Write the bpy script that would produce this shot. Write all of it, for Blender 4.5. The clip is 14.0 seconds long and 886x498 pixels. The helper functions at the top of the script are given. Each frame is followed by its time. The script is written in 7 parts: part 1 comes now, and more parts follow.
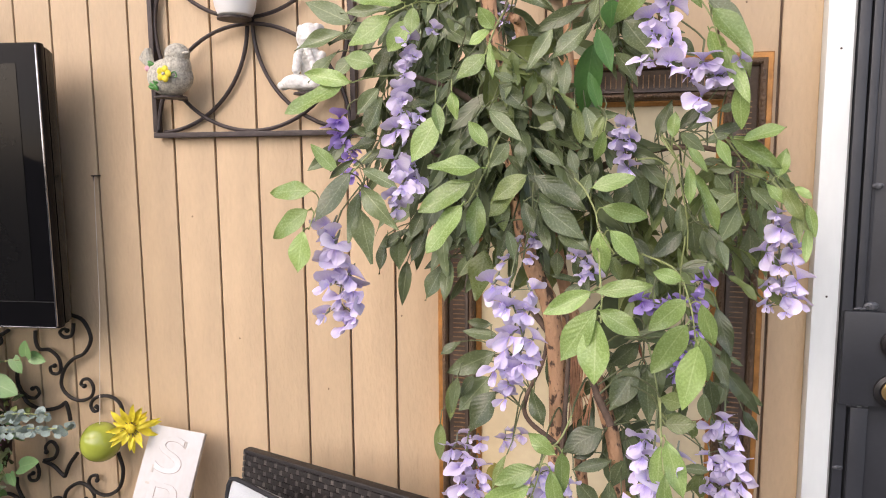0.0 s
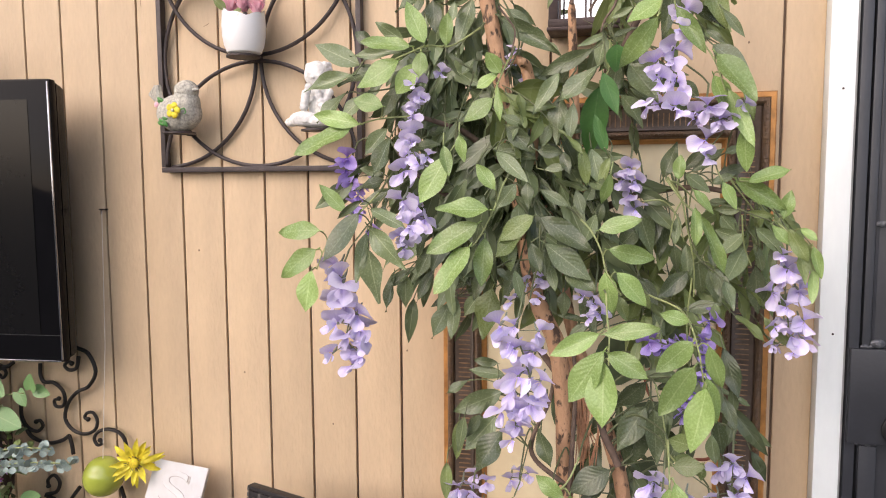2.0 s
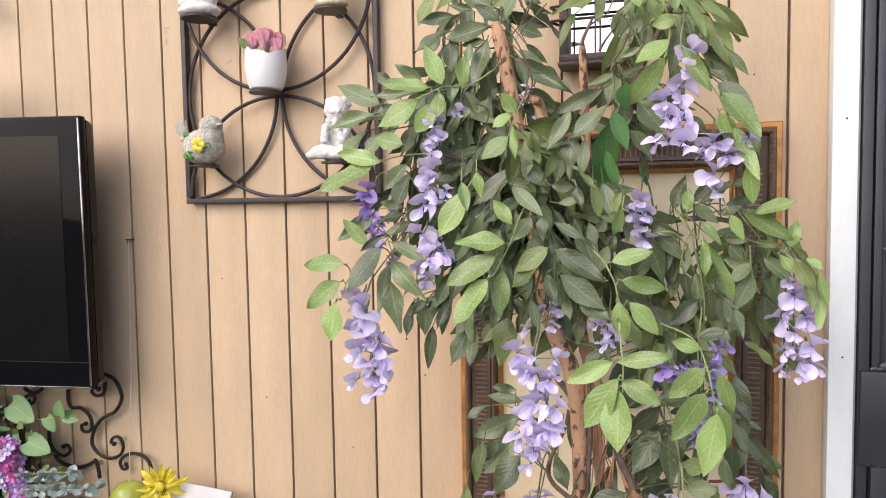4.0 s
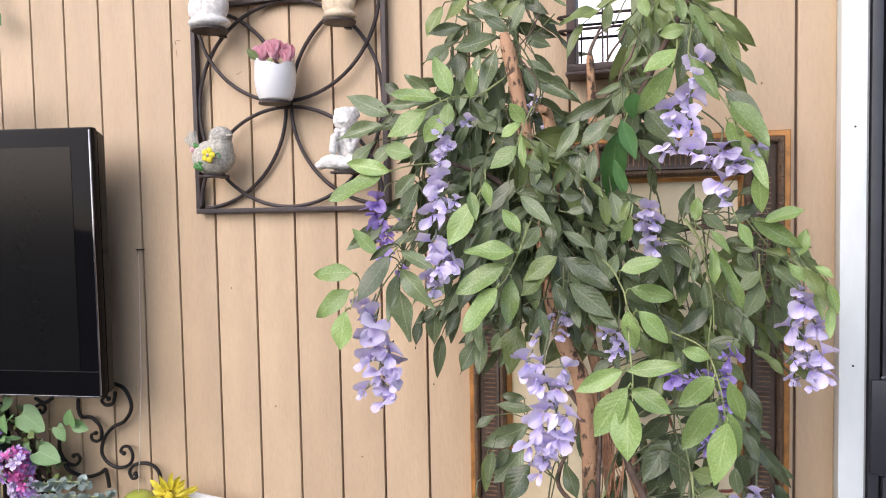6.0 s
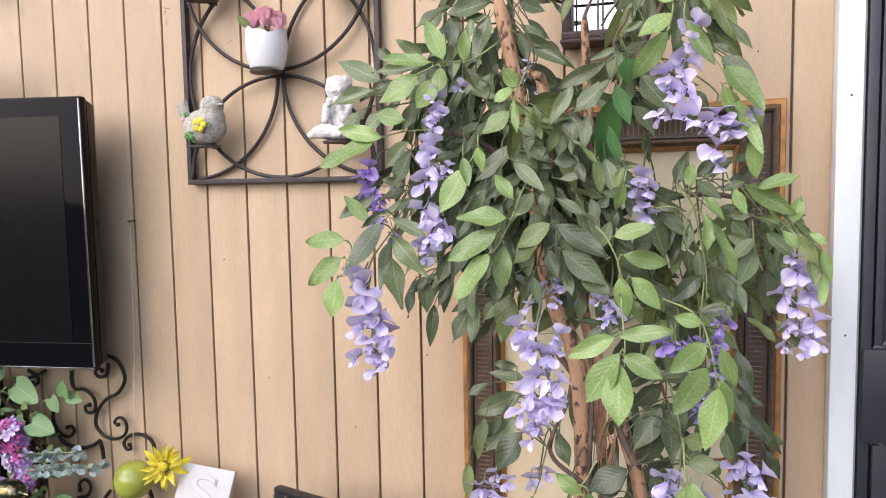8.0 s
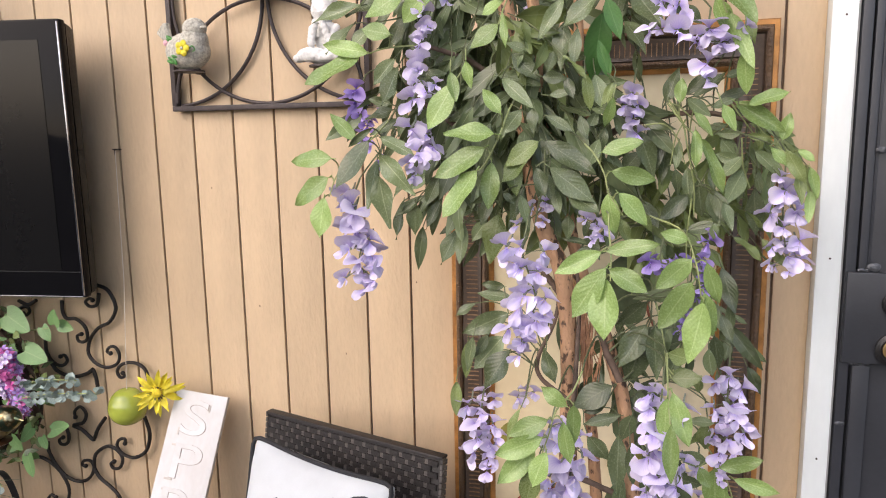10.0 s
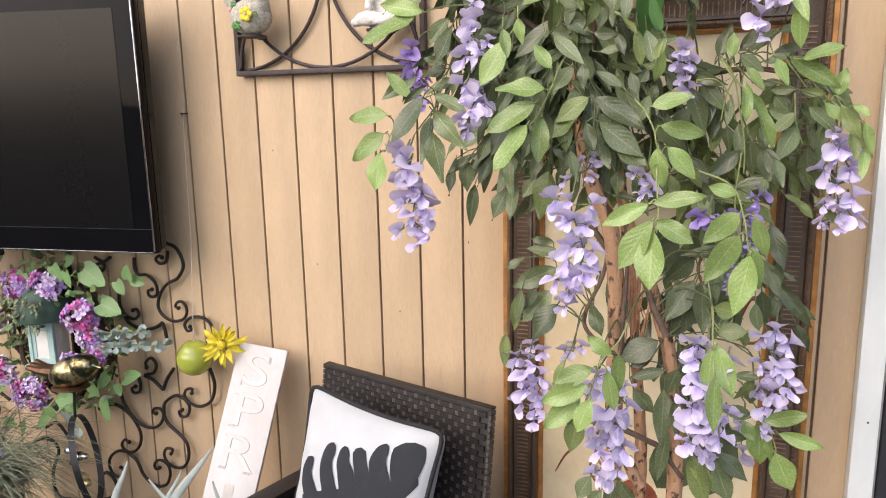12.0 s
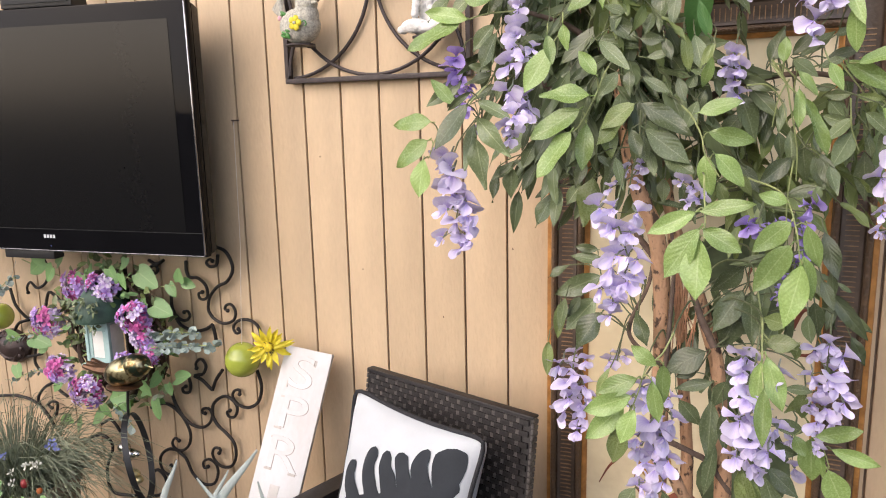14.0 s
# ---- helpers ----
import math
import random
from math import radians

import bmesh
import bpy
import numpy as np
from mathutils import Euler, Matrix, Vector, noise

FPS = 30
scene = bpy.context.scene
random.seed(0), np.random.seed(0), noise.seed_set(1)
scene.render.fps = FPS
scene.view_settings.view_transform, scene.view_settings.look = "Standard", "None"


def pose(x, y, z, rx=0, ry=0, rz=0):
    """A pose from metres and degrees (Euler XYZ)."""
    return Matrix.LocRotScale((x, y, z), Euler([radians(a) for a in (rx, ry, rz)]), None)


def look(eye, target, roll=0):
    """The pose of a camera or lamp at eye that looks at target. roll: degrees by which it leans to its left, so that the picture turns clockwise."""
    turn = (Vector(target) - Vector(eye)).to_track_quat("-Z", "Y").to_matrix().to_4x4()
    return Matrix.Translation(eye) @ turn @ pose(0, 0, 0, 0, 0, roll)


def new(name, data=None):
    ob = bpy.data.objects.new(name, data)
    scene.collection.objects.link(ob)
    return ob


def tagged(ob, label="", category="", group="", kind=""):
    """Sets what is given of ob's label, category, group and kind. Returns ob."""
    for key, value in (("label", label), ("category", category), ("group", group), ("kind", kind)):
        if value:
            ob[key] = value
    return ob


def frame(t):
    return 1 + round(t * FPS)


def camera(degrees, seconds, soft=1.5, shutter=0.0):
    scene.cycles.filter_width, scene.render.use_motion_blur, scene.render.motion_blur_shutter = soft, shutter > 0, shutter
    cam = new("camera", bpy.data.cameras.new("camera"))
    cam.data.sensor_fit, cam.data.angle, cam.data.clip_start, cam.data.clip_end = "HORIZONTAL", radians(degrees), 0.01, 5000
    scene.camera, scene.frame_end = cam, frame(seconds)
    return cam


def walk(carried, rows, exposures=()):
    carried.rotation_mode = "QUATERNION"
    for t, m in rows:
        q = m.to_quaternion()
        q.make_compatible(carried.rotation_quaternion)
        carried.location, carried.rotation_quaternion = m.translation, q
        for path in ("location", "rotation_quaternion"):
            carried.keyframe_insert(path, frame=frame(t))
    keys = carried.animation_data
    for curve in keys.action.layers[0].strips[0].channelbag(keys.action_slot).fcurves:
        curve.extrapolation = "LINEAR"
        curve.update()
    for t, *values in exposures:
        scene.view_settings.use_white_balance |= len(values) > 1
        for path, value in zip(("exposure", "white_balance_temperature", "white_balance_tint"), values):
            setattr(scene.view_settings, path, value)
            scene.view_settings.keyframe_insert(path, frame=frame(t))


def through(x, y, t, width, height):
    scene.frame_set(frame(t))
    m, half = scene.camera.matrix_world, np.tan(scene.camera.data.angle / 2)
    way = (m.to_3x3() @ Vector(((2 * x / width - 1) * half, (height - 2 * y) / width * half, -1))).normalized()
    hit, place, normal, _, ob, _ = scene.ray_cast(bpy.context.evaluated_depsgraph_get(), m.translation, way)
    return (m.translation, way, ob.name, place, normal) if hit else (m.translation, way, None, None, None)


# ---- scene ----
cam = camera(63.4, 14.0, soft=1.05)
PATH = [
    (0, (1.185, -1.388, 1.42), (0.672, 0.529, 1.174), -0.4),
    (0.5, (1.186, -1.389, 1.423), (0.677, 0.53, 1.187), -0.2),
    (1, (1.185, -1.39, 1.429), (0.676, 0.531, 1.209), -0.2),
    (1.5, (1.183, -1.393, 1.432), (0.671, 0.531, 1.235), -0.2),
    (2, (1.179, -1.393, 1.441), (0.659, 0.53, 1.264), -0.3),
    (2.5, (1.176, -1.4, 1.447), (0.647, 0.523, 1.288), -0.5),
    (3, (1.18, -1.41, 1.453), (0.645, 0.512, 1.305), -0.6),
    (3.5, (1.179, -1.421, 1.459), (0.636, 0.499, 1.321), -0.7),
    (4, (1.18, -1.435, 1.463), (0.629, 0.484, 1.337), -0.9),
    (6.5, (1.178, -1.44, 1.463), (0.606, 0.474, 1.364), -1.0),
    (7, (1.178, -1.433, 1.458), (0.607, 0.48, 1.35), -0.9),
    (7.5, (1.18, -1.434, 1.453), (0.613, 0.48, 1.324), -0.9),
    (8, (1.181, -1.433, 1.446), (0.623, 0.481, 1.287), -1.0),
    (10.5, (1.187, -1.433, 1.394), (0.655, 0.463, 1.047), -1.1),
    (11, (1.186, -1.44, 1.38), (0.622, 0.444, 1.011), -1.1),
    (11.5, (1.194, -1.455, 1.381), (0.579, 0.41, 1.003), -1.0),
    (12, (1.203, -1.472, 1.385), (0.528, 0.372, 1.006), -1.1),
    (12.5, (1.204, -1.475, 1.385), (0.475, 0.349, 1.012), -1.1),
    (13, (1.207, -1.473, 1.386), (0.438, 0.336, 1.018), -1.3),
    (13.5, (1.21, -1.473, 1.386), (0.423, 0.329, 1.022), -1.3),
    (14, (1.209, -1.47, 1.387), (0.412, 0.328, 1.025), -1.3),
]
walk(cam, [(t, look(eye, target, roll)) for t, eye, target, roll in PATH],
     [(0.0, 0.80, 6500, 18), (2.5, 0.79, 6450, 18), (4.0, 0.79, 6250, 17), (6.4, 0.78, 5950, 17), (8.2, 0.78, 5950, 17), (10.4, 0.82, 6450, 16), (14.0, 0.88, 6500, 16)])

# ---- light ----
world = bpy.data.worlds.new("sky")
scene.world = world
world.use_nodes = True
wn = world.node_tree.nodes
sky = wn.new("ShaderNodeTexSky")
sky.sky_type, sky.sun_disc = "NISHITA", False
sky.sun_elevation, sky.sun_rotation = radians(36), radians(205)
sky.dust_density, sky.air_density = 3.0, 1.0
wn["Background"].inputs["Strength"].default_value = 0.13
world.node_tree.links.new(sky.outputs[0], wn["Background"].inputs["Color"])
sun = new("sun", bpy.data.lights.new("sun", "SUN"))
sun.data.energy, sun.data.angle, sun.data.color = 1.25, radians(105), (1.0, 0.975, 0.94)
sun.matrix_world = look((-1.9, -4.0, 3.9), (0, 0, 1.0))


# ---- materials ----
def links(m, *pairs):
    for a, b in pairs:
        m.node_tree.links.new(a, b)


def surf(name, base, var=0.12, scale=12.0, rough=0.6, metal=0.0, bump=0.15, fine=90.0, stretch=(1, 1, 1), each=0.0,
         second=None, amount=0.5, spec=0.5, coat=0.0, through=0.0):
    """A painted, woody or metal surface: grain and stains at two scales, fine relief, and a tone for each object."""
    m = bpy.data.materials.new(name)
    m.use_nodes = True
    n = m.node_tree.nodes
    p = n["Principled BSDF"]
    co, mp = n.new("ShaderNodeTexCoord"), n.new("ShaderNodeMapping")
    mp.inputs["Scale"].default_value = stretch
    big, small = n.new("ShaderNodeTexNoise"), n.new("ShaderNodeTexNoise")
    big.inputs["Scale"].default_value, big.inputs["Detail"].default_value = scale, 4
    small.inputs["Scale"].default_value, small.inputs["Detail"].default_value = fine, 3
    links(m, (co.outputs["Object"], mp.inputs["Vector"]), (mp.outputs[0], big.inputs["Vector"]), (mp.outputs[0], small.inputs["Vector"]))
    ramp = n.new("ShaderNodeValToRGB")
    lo = tuple(c * (1 - var) for c in base)
    hi = tuple(min(1, c * (1 + var)) for c in base)
    if second:
        lo = tuple(a * (1 - amount) + b * amount for a, b in zip(base, second))
    ramp.color_ramp.elements[0].color, ramp.color_ramp.elements[1].color = (*lo, 1), (*hi, 1)
    ramp.color_ramp.elements[0].position, ramp.color_ramp.elements[1].position = 0.3, 0.7
    mixn = n.new("ShaderNodeMath")
    mixn.operation = "MULTIPLY_ADD"
    mixn.inputs[1].default_value = 0.3
    links(m, (small.outputs["Fac"], mixn.inputs[0]))
    sub = n.new("ShaderNodeMath")
    sub.operation = "SUBTRACT"
    sub.inputs[1].default_value = 0.15
    links(m, (big.outputs["Fac"], sub.inputs[0]), (sub.outputs[0], mixn.inputs[2]), (mixn.outputs[0], ramp.inputs["Fac"]))
    colour = ramp.outputs["Color"]
    if each:
        info, hsv, span = n.new("ShaderNodeObjectInfo"), n.new("ShaderNodeHueSaturation"), n.new("ShaderNodeMapRange")
        span.inputs["To Min"].default_value, span.inputs["To Max"].default_value = 1 - each, 1 + each
        links(m, (info.outputs["Random"], span.inputs["Value"]), (span.outputs[0], hsv.inputs["Value"]), (colour, hsv.inputs["Color"]))
        colour = hsv.outputs["Color"]
    bp = n.new("ShaderNodeBump")
    bp.inputs["Strength"].default_value, bp.inputs["Distance"].default_value = bump, 0.004
    links(m, (colour, p.inputs["Base Color"]), (small.outputs["Fac"], bp.inputs["Height"]), (bp.outputs[0], p.inputs["Normal"]))
    p.inputs["Roughness"].default_value, p.inputs["Metallic"].default_value = rough, metal
    p.inputs["Specular IOR Level"].default_value = spec
    p.inputs["Coat Weight"].default_value = coat
    if through:
        tr, mx = n.new("ShaderNodeBsdfTranslucent"), n.new("ShaderNodeMixShader")
        mx.inputs[0].default_value = through
        links(m, (colour, tr.inputs["Color"]), (p.outputs[0], mx.inputs[1]), (tr.outputs[0], mx.inputs[2]),
              (mx.outputs[0], n["Material Output"].inputs["Surface"]))
    return m


def leafy(name, base, vein, rough=0.45, each=0.25, through=0.2, ribs=8.0):
    """A cloth leaf: a pale midrib and side veins along its own map, and a tone for each leaf."""
    m = bpy.data.materials.new(name)
    m.use_nodes = True
    n = m.node_tree.nodes
    p = n["Principled BSDF"]
    uv, sep = n.new("ShaderNodeUVMap"), n.new("ShaderNodeSeparateXYZ")
    links(m, (uv.outputs[0], sep.inputs[0]))

    def math_node(op, a, b=None, c=None):
        k = n.new("ShaderNodeMath")
        k.operation = op
        for i, v in enumerate((a, b, c)):
            if v is None:
                continue
            if isinstance(v, (int, float)):
                k.inputs[i].default_value = v
            else:
                links(m, (v, k.inputs[i]))
        return k.outputs[0]

    across = math_node("ABSOLUTE", math_node("SUBTRACT", sep.outputs[0], 0.5))
    wave = math_node("FRACT", math_node("SUBTRACT", math_node("MULTIPLY", sep.outputs[1], ribs), math_node("MULTIPLY", across, ribs * 0.7)))
    ridge = math_node("ABSOLUTE", math_node("SUBTRACT", wave, 0.5))
    side = math_node("MULTIPLY", math_node("MAXIMUM", math_node("SUBTRACT", 1.0, math_node("MULTIPLY", ridge, 7.0)), 0.0), 0.26)
    mid = math_node("LESS_THAN", across, 0.025)
    lines = math_node("MULTIPLY", math_node("MAXIMUM", side, math_node("MULTIPLY", mid, 2.2)), 0.28)
    co, noise_tex = n.new("ShaderNodeTexCoord"), n.new("ShaderNodeTexNoise")
    noise_tex.inputs["Scale"].default_value = 30
    links(m, (co.outputs["Object"], noise_tex.inputs["Vector"]))
    mix, hsv, info = n.new("ShaderNodeMix"), n.new("ShaderNodeHueSaturation"), n.new("ShaderNodeObjectInfo")
    geo = n.new("ShaderNodeNewGeometry")
    mix.data_type = "RGBA"
    mix.inputs[6].default_value, mix.inputs[7].default_value = (*base, 1), (*vein, 1)
    tone = math_node("ADD", math_node("MULTIPLY", math_node("FRACT", math_node("ADD", info.outputs["Random"], geo.outputs["Random Per Island"])), 2 * each), 1 - each)
    tone = math_node("MULTIPLY", tone, math_node("ADD", math_node("MULTIPLY", noise_tex.outputs["Fac"], 0.45), 0.78))
    links(m, (lines, mix.inputs[0]), (mix.outputs[2], hsv.inputs["Color"]), (tone, hsv.inputs["Value"]), (hsv.outputs[0], p.inputs["Base Color"]))
    bp = n.new("ShaderNodeBump")
    bp.inputs["Strength"].default_value, bp.inputs["Distance"].default_value = 0.22, 0.002
    links(m, (ridge, bp.inputs["Height"]), (bp.outputs[0], p.inputs["Normal"]))
    gloss = math_node("ADD", math_node("MULTIPLY", noise_tex.outputs["Fac"], 0.5), rough - 0.30)
    links(m, (gloss, p.inputs["Roughness"]))
    tr, mx = n.new("ShaderNodeBsdfTranslucent"), n.new("ShaderNodeMixShader")
    mx.inputs[0].default_value = through
    links(m, (hsv.outputs[0], tr.inputs["Color"]), (p.outputs[0], mx.inputs[1]), (tr.outputs[0], mx.inputs[2]),
          (mx.outputs[0], n["Material Output"].inputs["Surface"]))
    return m


TAN = surf("tan_siding_paint", (0.548, 0.412, 0.262), 0.19, 5, 0.55, 0, 0.45, 75, (2, 2, 0.6), 0.08, (0.50, 0.37, 0.24), 0.5)
# Dark brown holds the grooves' shade and their dirt; knots share it.
GROOVE = surf("groove_shade_and_dirt", (0.15, 0.10, 0.065), 0.25, 30, 0.8)
WHITE = surf("white_trim_paint", (0.79, 0.83, 0.81), 0.06, 14, 0.5, 0, 0.12, 70, (1, 1, 0.3))
CHARCOAL = surf("charcoal_door_paint", (0.034, 0.037, 0.044), 0.15, 10, 0.42, 0, 0.08, 120)
CHARCOAL_DARK = surf("near_black_fill", (0.012, 0.012, 0.014), 0.2, 30, 0.7)
CAULK = surf("grey_caulk", (0.30, 0.30, 0.29), 0.15, 40, 0.7)
BRASSLOCK = surf("dull_brass", (0.42, 0.30, 0.13), 0.25, 60, 0.35, 0.8)
WELD = surf("rubbed_weld", (0.10, 0.105, 0.115), 0.4, 150, 0.4, 0.3, 0.4, 300)
NAIL = surf("rusty_nail", (0.05, 0.035, 0.03), 0.3, 200, 0.6, 0.5)
CONCRETE = surf("patio_concrete", (0.060, 0.053, 0.047), 0.25, 3, 0.85, 0, 0.3, 60)
GRASSLAND = surf("gravel_yard", (0.11, 0.10, 0.085), 0.3, 0.8, 0.9, 0, 0.5, 20)
HEDGE = surf("added_hedge_green", (0.035, 0.055, 0.02), 0.5, 6, 0.8, 0, 0.5, 40)
CEILING = surf("added_roof_white", (0.75, 0.74, 0.70), 0.05, 4, 0.7)
IRON = surf("dark_iron", (0.022, 0.018, 0.016), 0.3, 40, 0.55, 0.35, 0.25, 220)
BRONZE = surf("brown_metal", (0.055, 0.036, 0.032), 0.25, 40, 0.5, 0.3, 0.2, 200)
GLOSS = surf("piano_black_plastic", (0.006, 0.006, 0.007), 0.1, 10, 0.05, 0, 0.02, 14, spec=0.09)
SATIN = surf("satin_black_plastic", (0.014, 0.014, 0.015), 0.1, 20, 0.45, 0, 0.05, 200)
SCREEN = surf("screen_glass", (0.007, 0.007, 0.0075), 0.05, 5, 0.20, 0, 0.0, 100, spec=0.22)
SIDE = surf("glossy_black_shell", (0.010, 0.009, 0.008), 0.1, 10, 0.16, 0, 0.03, 14)
SILVER = surf("pale_bezel_glint", (0.27, 0.28, 0.31), 0.5, 12, 0.2, 0.9, 0.25, 9)
PRINT_GREY = surf("print_grey", (0.6, 0.6, 0.62), 0.05, 20, 0.5)


# ---- helpers for meshes ----
def part(name, bm, material, parent=None, label="", smooth=True, at=None):
    """Links a bmesh as one mesh object, under a thing where one is given."""
    me = bpy.data.meshes.new(name)
    bm.to_mesh(me)
    bm.free()
    for mt in material if isinstance(material, (list, tuple)) else (material,):
        me.materials.append(mt)
    if smooth:
        me.polygons.foreach_set("use_smooth", [True] * len(me.polygons))
        me.set_sharp_from_angle(angle=radians(38))
    return place(name, me, parent, at, label)


def place(name, me, parent=None, at=None, label=""):
    ob = new(name, me)
    if at is not None:
        ob.matrix_basis = at
    if parent is not None:
        under(ob, parent)
    return tagged(ob, label)


def under(ob, parent):
    ob.parent = parent
    m = parent.matrix_basis
    if parent.parent is not None:
        m = parent.parent.matrix_basis @ parent.matrix_parent_inverse @ parent.matrix_basis
    ob.matrix_parent_inverse = m.inverted()


def thing(name, x, y, z, label, category, group="", kind=""):
    ob = new(name)
    ob.empty_display_size = 0.05
    ob.location = (x, y, z)
    return tagged(ob, label, category, group, kind)


def box(bm, x0, x1, y0, y1, z0, z1, bevel=0.0, m=None, slot=0):
    r = bmesh.ops.create_cube(bm, size=1.0)
    vs = r["verts"]
    for v in vs:
        v.co = Vector((x0 + (v.co.x + 0.5) * (x1 - x0), y0 + (v.co.y + 0.5) * (y1 - y0), z0 + (v.co.z + 0.5) * (z1 - z0)))
    faces = {f for v in vs for f in v.link_faces}
    if bevel:
        es = {e for v in vs for e in v.link_edges}
        r = bmesh.ops.bevel(bm, geom=list(es), offset=bevel, segments=2, profile=0.6, affect="EDGES")
        faces = set(r["faces"]) | {f for f in faces if f.is_valid}
        vs = list({v for f in faces for v in f.verts})
    if m is not None:
        bmesh.ops.transform(bm, matrix=m, verts=vs)
    for f in faces:
        f.material_index = slot
    return vs


def boxes(*rows, bevel=0.0):
    bm = bmesh.new()
    for r in rows:
        box(bm, *r, bevel=bevel)
    return bm


def smooth_line(pts, per=6, closed=False):
    """A Catmull-Rom line through the points."""
    p = [Vector(q) for q in pts]
    if len(p) < 3:
        return p
    n = len(p)
    out = []
    for i in range(n if closed else n - 1):
        a = p[(i - 1) % n] if closed or i else p[0] * 2 - p[1]
        b, c = p[i], p[(i + 1) % n]
        d = p[(i + 2) % n] if closed or i + 2 < n else p[-1] * 2 - p[-2]
        for k in range(per):
            t = k / per
            out.append(0.5 * (2 * b + (c - a) * t + (2 * a - 5 * b + 4 * c - d) * t * t + (3 * b - a - 3 * c + d) * t ** 3))
    if not closed:
        out.append(p[-1])
    return out


def tube(bm, pts, radius, seg=8, closed=False, flat=1.0, up=None, rough=0.0, slot=0):
    """A rod along a line; radius is one number or one for each end; flat squeezes it along up."""
    n = len(pts)
    rings = []
    side = None
    for i, q in enumerate(pts):
        a = pts[i - 1] if i else (pts[-1] if closed else pts[0])
        b = pts[i + 1] if i + 1 < n else (pts[0] if closed else pts[-1])
        d = (Vector(b) - Vector(a)).normalized()
        if up is not None:
            u = Vector(up)
            s = d.cross(u).normalized()
        else:
            if side is None:
                side = d.orthogonal().normalized()
            side = (side - d * side.dot(d)).normalized()
            s, u = side, d.cross(side)
        f = i / max(1, n - 1)
        r = radius(f) if callable(radius) else (radius if isinstance(radius, (int, float)) else radius[0] + (radius[1] - radius[0]) * f)
        ring = []
        for k in range(seg):
            w = 2 * math.pi * k / seg
            rr = r * (1 + rough * noise.noise(Vector(q) * 45 + Vector((math.cos(w), math.sin(w), 0)) * 1.3))
            ring.append(bm.verts.new(Vector(q) + s * math.cos(w) * rr + u * math.sin(w) * rr * flat))
        rings.append(ring)
    for i in range(n if closed else n - 1):
        a, b = rings[i], rings[(i + 1) % n]
        for k in range(seg):
            bm.faces.new((a[k], a[(k + 1) % seg], b[(k + 1) % seg], b[k])).material_index = slot
    if not closed:
        bm.faces.new(rings[0][::-1]).material_index = slot
        bm.faces.new(rings[-1]).material_index = slot
    return bm


def lathe(bm, profile, seg=24, m=None, slot=0, squash=1.0):
    """A turned body from (radius, height) pairs."""
    rings = []
    for r, z in profile:
        rings.append([bm.verts.new(((max(r, 1e-4)) * math.cos(2 * math.pi * k / seg), max(r, 1e-4) * squash * math.sin(2 * math.pi * k / seg), z)) for k in range(seg)])
    fs = []
    for a, b in zip(rings, rings[1:]):
        for k in range(seg):
            fs.append(bm.faces.new((a[k], a[(k + 1) % seg], b[(k + 1) % seg], b[k])))
    fs += [bm.faces.new(rings[0][::-1]), bm.faces.new(rings[-1])]
    for f in fs:
        f.material_index = slot
    if m is not None:
        bmesh.ops.transform(bm, matrix=m, verts=[v for r in rings for v in r])
    return bm


def ball(bm, c, r, scale=(1, 1, 1), turn=None, u=14, v=10, slot=0):
    m = Matrix.Translation(c) @ (turn or Matrix()) @ Matrix.Diagonal((*scale, 1))
    res = bmesh.ops.create_uvsphere(bm, u_segments=u, v_segments=v, radius=r, matrix=m)
    for f in {f for w in res["verts"] for f in w.link_faces}:
        f.material_index = slot
    return bm


# ---- the setting ----
PITCH = 0.1016          # grooves of the siding
RIGHT = 1.4885           # where the siding meets the door trim
floor = tagged(part("floor", boxes((-3.5, 3.2, -4.2, 0.1, -0.12, 0.0)), CONCRETE, smooth=False),
               "dark brown stained concrete patio floor", "floor", kind="structure")
bm = bmesh.new()
bmesh.ops.create_grid(bm, x_segments=1, y_segments=1, size=400, matrix=Matrix.Translation((0, 0, -0.06)))
tagged(part("ground", bm, GRASSLAND, smooth=False), "flat brown gravel yard beyond the patio", "ground", kind="structure")
# Unseen roof strip, added to limit the sky light from overhead.
tagged(part("ceiling", boxes((-3.5, 3.2, -0.9, 0.1, 3.3, 3.38)), CEILING, smooth=False), "unseen white roof strip added to shape the light from above", "ceiling", kind="structure")
wall = tagged(part("wall_back", boxes((-3.5, 1.55, 0.0075, 0.10, 0, 3.3)), GROOVE, smooth=False),
              "tan painted plywood wall with vertical grooves", "wall", kind="structure")
tagged(part("wall_side", boxes((1.55, 3.2, 0.03, 0.12, 2.1, 3.3), (2.5, 3.2, 0.03, 0.12, 0, 2.1)), TAN, smooth=False),
       "tan painted wall round the door", "wall", kind="structure")
trim = tagged(part("trim", boxes((RIGHT, 1.530, -0.032, 0.02, 0, 2.2), bevel=0.003), WHITE), "white painted upright door trim board", "trim", kind="structure")
bm = bmesh.new()
for z in (0.42, 0.80, 1.18, 1.60, 2.0):
    lathe(bm, [(0.0019, 0), (0.0019, 0.001), (0.0010, 0.0016)], 8, Matrix.Translation((1.511, -0.0319, z)) @ pose(0, 0, 0, 90))
part("nail", bm, NAIL, trim, "small dark nail heads")
# The unlit room behind the door is only this near-black sheet.
tagged(part("wall_inside", boxes((1.56, 2.52, 0.125, 0.14, 0, 2.12)), CHARCOAL_DARK, smooth=False), "near-black sheet standing in for the unlit room behind the door", "wall", kind="structure")


